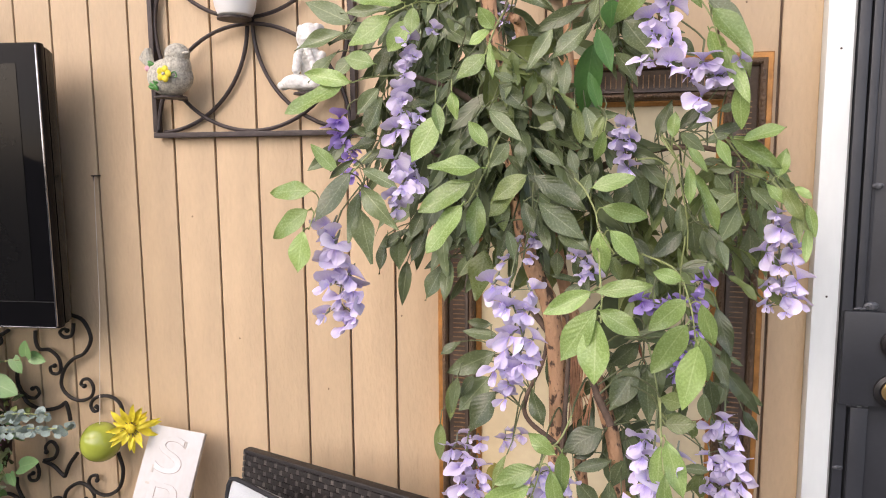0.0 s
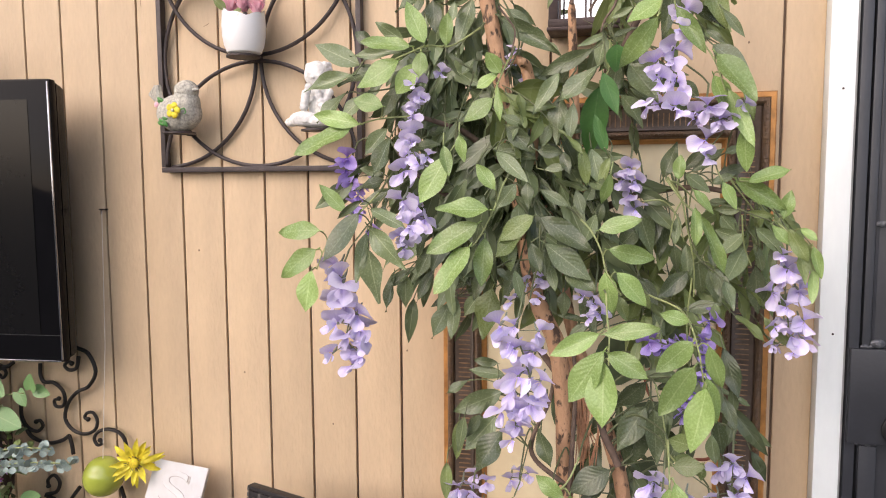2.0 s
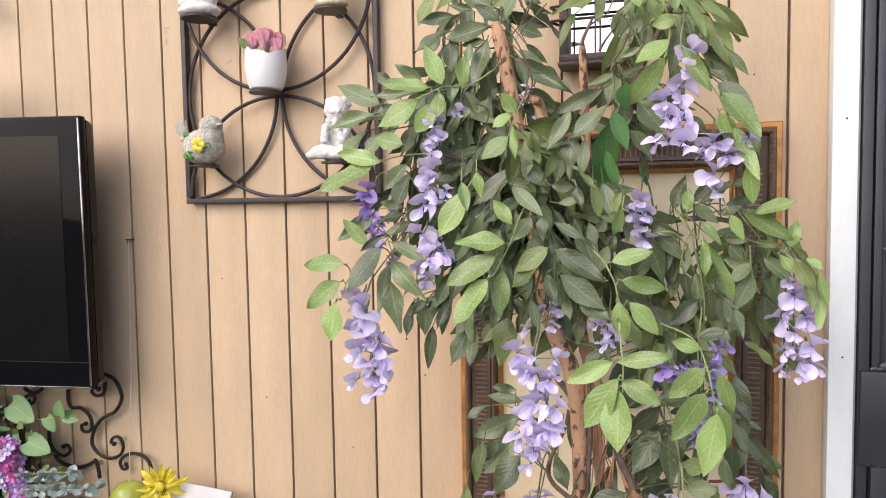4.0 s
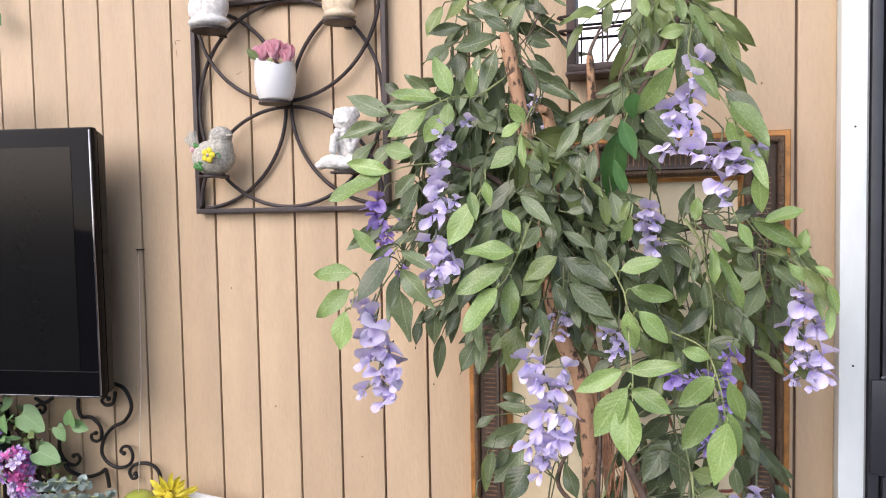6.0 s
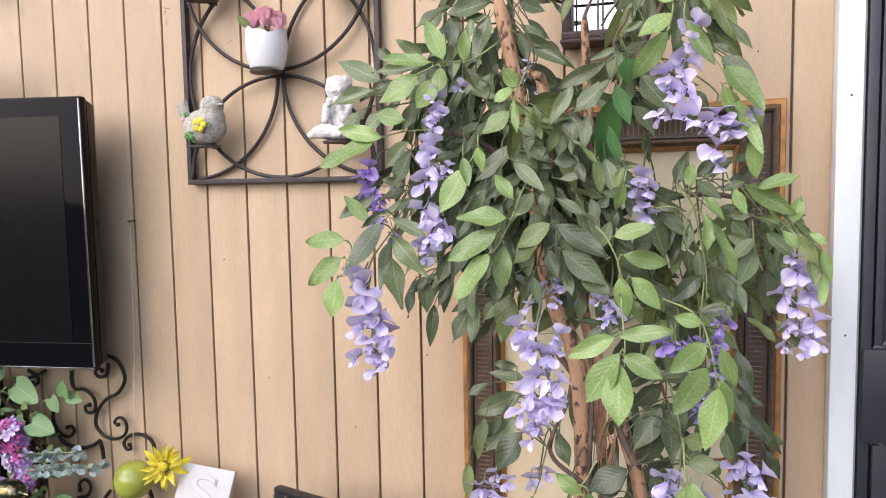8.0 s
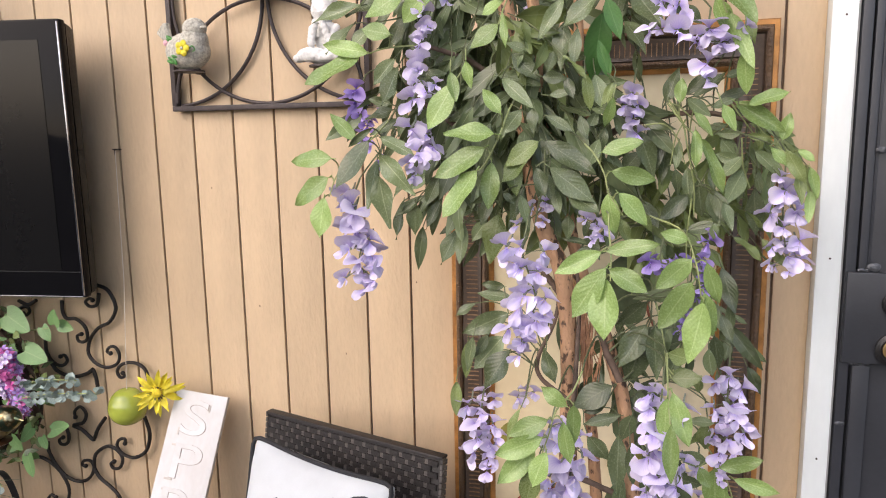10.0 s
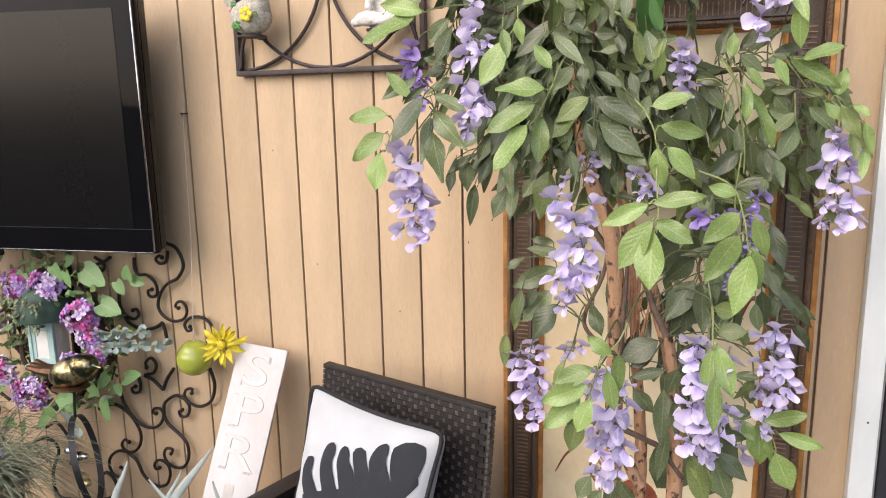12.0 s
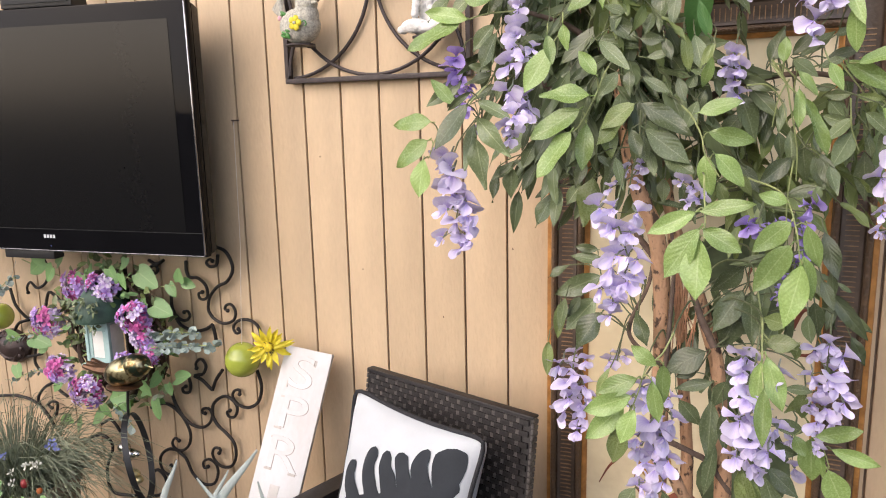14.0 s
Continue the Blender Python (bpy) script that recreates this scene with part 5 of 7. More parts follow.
for mt, radius, pts in (
    (STEM, 0.0013, ((1.216, -0.430, 1.450), (1.234, -0.418, 1.422), (1.242, -0.406, 1.388), (1.253, -0.394, 1.336), (1.255, -0.382, 1.290))),
    (STEM, 0.0012, ((1.219, -0.440, 1.445), (1.230, -0.428, 1.441), (1.250, -0.416, 1.422), (1.271, -0.404, 1.404))),
    (STEM, 0.0011, ((1.187, -0.420, 1.419), (1.212, -0.408, 1.419), (1.230, -0.396, 1.399), (1.241, -0.384, 1.364))),
    (STEM, 0.0011, ((1.238, -0.420, 1.425), (1.227, -0.408, 1.402), (1.221, -0.396, 1.364))),
    (STEM, 0.0012, ((1.314, -0.370, 1.399), (1.319, -0.358, 1.360), (1.331, -0.346, 1.329))),
    (STEM, 0.0012, ((1.299, -0.370, 1.445), (1.317, -0.358, 1.423), (1.333, -0.346, 1.403))),
    (DULLSTEM, 0.0014, ((0.972, -0.440, 1.727), (0.992, -0.428, 1.703), (1.010, -0.416, 1.671), (1.019, -0.404, 1.643), (1.016, -0.392, 1.624), (0.995, -0.380, 1.590))),
    (DULLSTEM, 0.001, ((1.044, -0.420, 1.738), (1.021, -0.408, 1.721), (1.000, -0.396, 1.703))),
    (DULLSTEM, 0.0009, ((1.017, -0.420, 1.737), (1.004, -0.408, 1.714), (0.996, -0.396, 1.695))),
    (DULLSTEM, 0.0016, ((1.058, -0.460, 1.390), (1.055, -0.448, 1.343), (1.046, -0.436, 1.312), (1.038, -0.424, 1.272))),
    (DULLSTEM, 0.0014, ((1.056, -0.440, 1.447), (1.083, -0.428, 1.419), (1.109, -0.416, 1.392))),
    (DULLSTEM, 0.0012, ((0.948, -0.450, 1.603), (0.964, -0.438, 1.590), (0.948, -0.426, 1.556), (0.935, -0.414, 1.524), (0.926, -0.402, 1.469))),
    (DULLSTEM, 0.0012, ((1.258, -0.390, 1.420), (1.294, -0.378, 1.412), (1.336, -0.366, 1.397), (1.357, -0.354, 1.389))),
    (STEM, 0.0012, ((1.248, -0.440, 1.322), (1.244, -0.428, 1.262), (1.249, -0.416, 1.201))),
):
    bm = bmesh.new()
    tube(bm, smooth_line(pts, 5), (radius, radius * 0.7), 6)
    part("stem", bm, mt, tree)
bm = bmesh.new()
for i in range(16):
    x = 1.108 + rng.uniform(-0.014, 0.016)
    tube(bm, smooth_line([(x, -0.30, 1.135 + rng.uniform(-0.02, 0.015)), (x + rng.uniform(-0.012, 0.014), -0.315, 1.09), (x + rng.uniform(-0.016, 0.02), -0.31, 1.02 + rng.uniform(-0.03, 0.03))], 4), (0.0022, 0.0008), 5)
part("bark_fibre", bm, FIBRE, tree, "peeling salmon bark fibres")


# ---- framed picture ----
def framed_picture():
    x0, x1, z0, z1 = 0.810, 1.410, 0.34, 1.601
    pic = thing("framed_picture", (x0 + x1) / 2, -0.02, z0, "botanical picture in an ornate dark and gold frame", "picture")
    cx, cz = (x0 + x1) / 2, (z0 + z1) / 2

    def band(name, material, profile, label=""):
        bm = bmesh.new()
        rings = [[bm.verts.new(v) for v in ((x0 + o, y, z0 + o), (x1 - o, y, z0 + o), (x1 - o, y, z1 - o), (x0 + o, y, z1 - o))] for o, y in profile]
        for a, b in zip(rings, rings[1:]):
            for k in range(4):
                bm.faces.new((a[k], a[(k + 1) % 4], b[(k + 1) % 4], b[k]))
        part(name, bm, material, pic, label)

    band("outer_edge", GOLD, [(0.0, -0.003), (0.0, -0.028), (0.002, -0.0305), (0.0095, -0.0305), (0.011, -0.029)], "worn gold outer edge")
    band("outer_bead", CARVED, [(0.011, -0.029), (0.0115, -0.040), (0.0145, -0.0465), (0.019, -0.0475), (0.0235, -0.044), (0.0245, -0.038)], "carved dark bead")
    band("cove", WALNUT, [(0.0245, -0.038), (0.028, -0.041), (0.034, -0.0385), (0.048, -0.036), (0.060, -0.0385), (0.064, -0.041), (0.066, -0.038)], "dark ribbed cove")
    band("inner_bead", CARVED, [(0.066, -0.038), (0.067, -0.043), (0.0715, -0.0455), (0.077, -0.0425), (0.079, -0.034)], "carved dark bead")
    band("inner_lip", GOLD, [(0.079, -0.034), (0.081, -0.0345), (0.0865, -0.029), (0.088, -0.021)], "thin gold inner lip")
    for side in range(4):
        ribs, lumps = bmesh.new(), bmesh.new()
        upright = side < 2
        length = (z1 - z0) if upright else (x1 - x0)
        n = int((length - 0.16) / 0.0092)
        for i in range(n):
            s = 0.08 + (length - 0.16) * (i + 0.5) / n
            m = Matrix.Translation((x0 if side == 0 else x1, 0, z0 + s)) if upright else Matrix.Translation((x0 + s, 0, z0 if side == 2 else z1))
            m = m @ pose(0, 0, 0, 0, (0, 180, -90, 90)[side], 0)
            box(ribs, 0.034, 0.057, -0.0395, -0.035, -0.0009, 0.0009, m=m)
        for o, y, step, r in ((0.018, -0.046, 0.0085, 0.0042), (0.0725, -0.0445, 0.007, 0.0032)):
            k = int((length - 2 * o) / step)
            for i in range(k):
                s = o + (length - 2 * o) * (i + 0.5) / k
                c = Vector((x0 + o if side == 0 else x1 - o, y, z0 + s)) if upright else Vector((x0 + s, y, z0 + o if side == 2 else z1 - o))
                sl = pose(0, 0, 0, 0, 35 if i % 2 else -35, 0)
                bmesh.ops.create_icosphere(lumps, subdivisions=1, radius=r, matrix=Matrix.Translation(c) @ sl @ Matrix.Diagonal((0.7, 0.6, 1.15, 1)))
        part("ribs", ribs, RIBGOLD, pic, "rubbed gold ribs", smooth=False)["kind"] = "stuff"
        part("carving", lumps, CARVED, pic, "small carved beads")["kind"] = "stuff"
    part("canvas", boxes((x0 + 0.080, x1 - 0.080, -0.022, -0.004, z0 + 0.080, z1 - 0.080)), CANVAS, pic, "aged cream painted canvas", smooth=False)
    y = -0.0226

    def strand(name, material, pts, r):
        bm = bmesh.new()
        tube(bm, smooth_line([(a, y, b) for a, b in pts], 6), r, 6, flat=0.25, up=(0, -1, 0))
        part(name, bm, material, pic)

    layer = [0]

    def painted_leaf(x, z, angle, length, wide, material):
        bm = bmesh.new()
        a = radians(angle)
        layer[0] += 1
        blade(bm, length, wide, 0, 0, 0, aim((x, y - 0.0007 * layer[0], z), (math.cos(a), 0, math.sin(a)), (0, -1, 0)))
        part("painted_leaf", bm, material, pic)

    strand("painted_root", PAINT_RED, ((0.985, 0.70), (0.965, 0.665), (0.945, 0.64), (0.925, 0.60)), (0.005, 0.001))
    strand("painted_root", PAINT_RED, ((1.02, 0.68), (1.00, 0.62), (1.02, 0.58), (1.025, 0.55)), (0.003, 0.001))
    strand("painted_root", PAINT_RED, ((1.28, 0.98), (1.30, 1.02), (1.33, 1.00), (1.32, 0.94), (1.29, 0.93)), (0.004, 0.003))
    strand("painted_root", PAINT_RED, ((1.22, 1.20), (1.24, 1.14), (1.20, 1.08), (1.22, 1.02)), (0.004, 0.002))
    for x, z, an, ln, wd in ((1.16, 0.78, 70, 0.16, 0.09), (1.20, 0.66, 100, 0.15, 0.10), (1.14, 0.60, 60, 0.16, 0.10), (1.24, 0.60, 80, 0.17, 0.08),
                             (1.12, 1.06, 60, 0.15, 0.09), (1.15, 0.98, 20, 0.13, 0.07), (1.06, 0.95, 100, 0.12, 0.05), (1.20, 1.10, 60, 0.13, 0.06)):
        painted_leaf(x, z, an, ln, wd, PAINT_GREEN)
    painted_leaf(0.925, 0.815, -80, 0.07, 0.045, PAINT_OLIVE)
    painted_leaf(1.13, 0.74, 30, 0.08, 0.06, PAINT_OLIVE)
    painted_leaf(1.17, 0.70, 80, 0.06, 0.05, PAINT_OLIVE)
    for x, z, r, mt in ((1.04, 0.665, 0.034, PAINT_OCHRE), (1.10, 0.56, 0.045, PAINT_RED), (1.19, 0.86, 0.03, PAINT_RED)):
        bm = bmesh.new()
        lathe(bm, [(r, 0), (r * 0.97, 0.0006)], 22, Matrix.Translation((x, y + 0.0006, z)) @ pose(0, 0, 0, 90), squash=1.15)
        part("painted_fruit", bm, mt, pic)


framed_picture()


# ---- iron plate rack with its ornaments ----
def plate_rack():
    x0, x1, z0, z1, y = 0.170, 0.641, 1.472, 1.943, -0.016
    cx, cz, h = (x0 + x1) / 2, (z0 + z1) / 2, (x1 - x0) / 2
    rack = thing("wall_plate_rack", cx, -0.008, z0, "square dark iron wall rack of interlaced circles with small plates", "wall rack")
    for r in ((x0, x1, z0, z0 + 0.011), (x0, x1, z1 - 0.011, z1), (x0, x0 + 0.011, z0 + 0.0115, z1 - 0.0115), (x1 - 0.011, x1, z0 + 0.0115, z1 - 0.0115)):
        part("frame_bar", boxes((r[0], r[1], -0.024, -0.006, r[2], r[3]), bevel=0.0012), RACKIRON, rack)
    ri = h - 0.012

    def arc(c, a0, a1, n, depth):
        bm = bmesh.new()
        full = abs(a1 - a0) >= 359
        pts = [Vector((c[0] + ri * math.cos(radians(a0 + (a1 - a0) * i / n)), depth, c[1] + ri * math.sin(radians(a0 + (a1 - a0) * i / n)))) for i in range(n if full else n + 1)]
        tube(bm, pts, 0.0042, 8, closed=full, flat=1.1, up=(0, -1, 0))
        part("iron_ring" if full else "iron_arc", bm, RACKIRON, rack)

    arc((cx, cz), 0, 360, 64, -0.015)
    arc((cx, z0 + 0.006), 3, 177, 36, -0.021)
    arc((cx, z1 - 0.006), 183, 357, 36, -0.021)
    arc((x0 + 0.006, cz), -87, 87, 36, -0.0105)
    arc((x1 - 0.006, cz), 93, 267, 36, -0.0105)
    for px, pz, w in ((0.246, 1.555, 0.033), (0.564, 1.553, 0.034), (0.402, 1.705, 0.034), (0.252, 1.869, 0.039), (0.556, 1.861, 0.034)):
        bm = bmesh.new()
        lathe(bm, [(w * 0.7, -0.004), (w, -0.0035), (w, 0), (w * 0.93, 0.0005), (w * 0.9, -0.002)], 28, Matrix.Translation((px, -0.030 - w, pz)))
        box(bm, px - 0.006, px + 0.006, -0.03, -0.012, pz - 0.005, pz - 0.001)
        part("plate", bm, RACKIRON, rack, "small round iron plate")


plate_rack()


def bird_ornament():
    c = Vector((0.248, -0.070, 1.5555))
    bm = bmesh.new()
    ball(bm, c + Vector((0.004, 0, 0.038)), 0.042, (1.16, 0.9, 0.93), u=22, v=16)
    ball(bm, c + Vector((0.024, -0.004, 0.058)), 0.0290, (1.0, 0.92, 1.15), u=20, v=14)
    ball(bm, c + Vector((0.027, -0.006, 0.083)), 0.0235, (1.12, 0.95, 0.92), u=18, v=12)
    ball(bm, c + Vector((0.054, -0.016, 0.083)), 0.006, (1.3, 0.7, 0.6))
    for k in range(5):
        tube(bm, [c + Vector((-0.022, 0.004 * k - 0.006, 0.045)), c + Vector((-0.036 - 0.005 * k, 0.006 * k - 0.01, 0.070)), c + Vector((-0.038 - 0.009 * k, 0.007 * k - 0.012, 0.096 - 0.003 * k))], (0.010, 0.0075), 8)
    f = c + Vector((0.018, -0.040, 0.040))
    for k in range(5):
        a = 2 * math.pi * k / 5
        ball(bm, f + Vector((0.0098 * math.cos(a), -0.001, 0.0098 * math.sin(a))), 0.0074, (1, 0.5, 1), u=8, v=6, slot=1)
    ball(bm, f + Vector((0, -0.003, 0)), 0.0036, u=8, v=6, slot=2)
    for dx, dz, an in ((-0.022, -0.018, 20), (-0.012, -0.024, 60), (-0.030, -0.008, 120), (-0.010, -0.014, 10), (-0.028, -0.024, 200), (-0.036, 0.004, 80), (-0.034, 0.016, 60), (-0.026, 0.024, 30)):
        ball(bm, c + Vector((0.004 + dx, -0.034 + 0.012 * abs(dx / 0.03) ** 2, 0.040 + dz)), 0.0085, (1.1, 0.4, 0.5), pose(0, 0, 0, 0, an, 0), 8, 6, slot=3)
    tube(bm, smooth_line([f + Vector((0.012, -0.001, -0.004)), f + Vector((0.022, 0.002, 0.004)), f + Vector((0.026, 0.004, -0.004)), f + Vector((0.021, 0.003, -0.007))], 4), 0.0014, 5, slot=3)
    ball(bm, c + Vector((-0.034, -0.022, 0.055)), 0.006, (1, 0.6, 1), u=8, v=6, slot=4)
    tagged(part("bird_ornament", bm, [STONE, YELLOW, WHITEBLOOM, GREEN_PAINT, PINK]), "speckled grey stone bird ornament with painted yellow flower on rack plate", "ornament")


def fused(name, bm, material, size):
    """Rounded lumps melted into one skin, as of a cast body."""
    rough_me = bpy.data.meshes.new("lumps")
    bm.to_mesh(rough_me)
    bm.free()
    ob = bpy.data.objects.new("lumps", rough_me)
    scene.collection.objects.link(ob)
    mod = ob.modifiers.new("skin", "REMESH")
    mod.mode, mod.voxel_size = "VOXEL", size
    soft_mod = ob.modifiers.new("soft", "SMOOTH")
    soft_mod.factor, soft_mod.iterations = 0.5, 4
    me = bpy.data.meshes.new_from_object(ob.evaluated_get(bpy.context.evaluated_depsgraph_get()))
    bpy.data.objects.remove(ob)
    me.name = name
    me.materials.clear()
    me.materials.append(material)
    me.polygons.foreach_set("use_smooth", [True] * len(me.polygons))
    return place(name, me)


def seated_figure(x, z, y, s, material, label):
    bm = bmesh.new()
    c = Vector((x, y, z))
    lumps = [((0, 0, 0.014), 0.040, (1.05, 0.85, 0.38)), ((-0.026, -0.020, 0.020), 0.019, (1.75, 0.85, 0.85)), ((0.026, -0.018, 0.020), 0.019, (1.4, 0.85, 0.85)),
             ((-0.056, -0.016, 0.014), 0.012, (1.2, 1, 0.8)), ((0, 0.006, 0.052), 0.027, (1.0, 0.8, 1.25)), ((0.0, 0.0, 0.076), 0.020, (1.25, 0.8, 0.7)),
             ((-0.001, -0.004, 0.112), 0.0275, (1.0, 0.95, 1.04)), ((0.000, -0.027, 0.104), 0.006, (1, 1, 0.8)), ((-0.011, -0.024, 0.108), 0.007, (1, 0.6, 1)), ((0.011, -0.024, 0.108), 0.007, (1, 0.6, 1))]
    for k in range(9):
        a = 0.7 * k
        lumps.append(((0.021 * math.cos(a), 0.004 + 0.012 * math.sin(a), 0.122 + 0.010 * abs(math.sin(1.7 * k))), 0.0095, (1, 1, 0.9)))
    for sgn in (-1, 1):
        for k in range(5):
            f = k / 4
            lumps.append(((sgn * (0.027 - 0.006 * f), -0.006 - 0.022 * f, 0.074 - 0.030 * f), 0.0092, (1, 1, 1)))
            lumps.append(((sgn * (0.021 - 0.013 * f), -0.028 - 0.004 * f, 0.044 + 0.040 * f), 0.0080, (1, 1, 1)))
    for o, r, sc in lumps:
        ball(bm, c + Vector(o) * s, r * s, sc, u=16, v=12)
    tagged(fused("figurine", bm, material, 0.0016), label, "figurine")


def crouching_figure(x, z, y, s, material, label):
    bm = bmesh.new()
    c = Vector((x, y, z))
    for o, r, sc in (((0, 0, 0.012), 0.040, (1.1, 0.85, 0.34)), ((-0.016, 0, 0.040), 0.028, (1, 0.9, 1.1)), ((0.018, -0.004, 0.044), 0.026, (1, 0.9, 1.3)),
                     ((0, 0, 0.080), 0.030, (1.05, 0.9, 1.0)), ((0.004, -0.004, 0.122), 0.022, (1, 1, 1))):
        ball(bm, c + Vector(o) * s, r * s, sc, u=16, v=12)
    tagged(fused("figurine", bm, material, 0.0022), label, "figurine")


bird_ornament()
seated_figure(0.568, 1.5535, -0.068, 0.94, PLASTER, "whitewashed plaster seated figurine on rack plate")
crouching_figure(0.254, 1.8695, -0.072, 1.1, PLASTER, "white plaster figurine on upper rack plate")
crouching_figure(0.557, 1.8615, -0.065, 0.85, CREAM, "cream and tan plaster figurine on upper rack plate")


def rose_cup():
    x, y, z = 0.407, -0.068, 1.7055
    cup = thing("flower_cup", x, y, z, "white ceramic cup with jagged rim holding pink fabric roses", "flower pot")
    bm = bmesh.new()
    seg = 40
    prof = [(0.027, 0), (0.034, 0.004), (0.0395, 0.018), (0.0428, 0.038), (0.0436, 0.056), (0.0418, 0.080)]
    rings = []
    for r, h in prof + [(0.0392, 0.080), (0.0405, 0.056), (0.029, 0.01)]:
        ring = []
        for k in range(seg):
            a = 2 * math.pi * k / seg
            hh = h + (0.007 * math.sin(2 * a + 0.4) + 0.005 * abs(math.sin(3.5 * a)) - 0.003 if h >= 0.0799 else 0)
            ring.append(bm.verts.new((x + r * math.cos(a), y + r * math.sin(a), z + hh)))
        rings.append(ring)
    for a, b in zip(rings, rings[1:]):
        for k in range(seg):
            bm.faces.new((a[k], a[(k + 1) % seg], b[(k + 1) % seg], b[k]))
    bm.faces.new(rings[0][::-1])
    bm.faces.new(rings[-1])
    part("cup", bm, CERAMIC, cup)
    for dx, dy, dz, r in ((-0.020, -0.014, 0.098, 0.025), (0.010, -0.018, 0.104, 0.027), (0.034, -0.008, 0.090, 0.021), (-0.004, 0.012, 0.106, 0.025), (0.024, 0.010, 0.104, 0.022)):
        bm = bmesh.new()
        c = Vector((x + dx, y + dy, z + dz))
        for i in range(16):
            a = 2.4 * i
            f = i / 16
            out = Vector((math.cos(a), math.sin(a), 0))
            m = aim(c + out * r * 0.25 * f - Vector((0, 0, r * 0.7)), Vector((0, 0, 1)) + out * (0.12 + 0.42 * f * f), -out)
            blade(bm, r * 1.45, r * 1.45, -0.38 + 0.42 * f, 0.3, 0.06, m, 6, 5, tip=0.55, seed=i, point=0.6)
        part("rose", bm, PINK, cup, "pink fabric rose")
    for dx, an in ((-0.022, 110), (0.012, 250)):
        bm = bmesh.new()
        blade(bm, 0.03, 0.018, 0.2, 0.2, 0.02, aim((x + dx, y - 0.030, z + 0.084), (math.cos(radians(an)), -0.4, math.sin(radians(an)) * 0.5), (0, -1, 0.6)))
        part("rose_leaf", bm, LEAF["mid"], cup)


rose_cup()


# ---- mirror window ornament behind the tree ----
def window_mirror():
    x0, x1, z0, z1 = 1.018, 1.156, 1.712, 2.02
    w = thing("window_mirror", (x0 + x1) / 2, -0.03, z0, "brown metal window-shaped mirror with a small balcony rail, on the wall", "mirror")
    for r in ((x0, x0 + 0.017, z0 + 0.026, z1), (x1 - 0.017, x1, z0 + 0.026, z1), (x0 + 0.0175, x1 - 0.0175, z1 - 0.017, z1)):
        part("frame_bar", boxes((r[0], r[1], -0.060, -0.004, r[2], r[3]), bevel=0.002), BRONZE, w)
    part("ledge", boxes((x0 - 0.002, x1 + 0.002, -0.070, -0.004, z0 + 0.004, z0 + 0.011), (x0, x1, -0.066, -0.004, z0 + 0.0115, z0 + 0.0255), bevel=0.002), BRONZE, w, "brown metal ledge")
    part("glass", boxes((x0 + 0.0175, x1 - 0.0175, -0.030, -0.022, z0 + 0.026, z1 - 0.0175)), MIRROR, w, "bright mirror glass", smooth=False)
    mid = (x0 + x1) / 2
    for x in (mid - 0.006, mid + 0.003):
        part("muntin", boxes((x, x + 0.0032, -0.0345, -0.0302, z0 + 0.026, z1 - 0.018)), BRONZE, w, smooth=False)
    for z in (1.800, 1.826):
        bm = bmesh.new()
        tube(bm, smooth_line([(x0 - 0.002, -0.03, z), (x0 - 0.010, -0.045, z), (x0 - 0.002, -0.066, z), (x1 + 0.002, -0.066, z), (x1 + 0.010, -0.045, z), (x1 + 0.002, -0.03, z)], 5), 0.0028, 6)
        part("rail", bm, BRONZE, w)
    for x in (x0 + 0.02, x1 - 0.02):
        part("baluster", boxes((x, x + 0.003, -0.0675, -0.0645, z0 + 0.0255, 1.826)), BRONZE, w, smooth=False)


window_mirror()


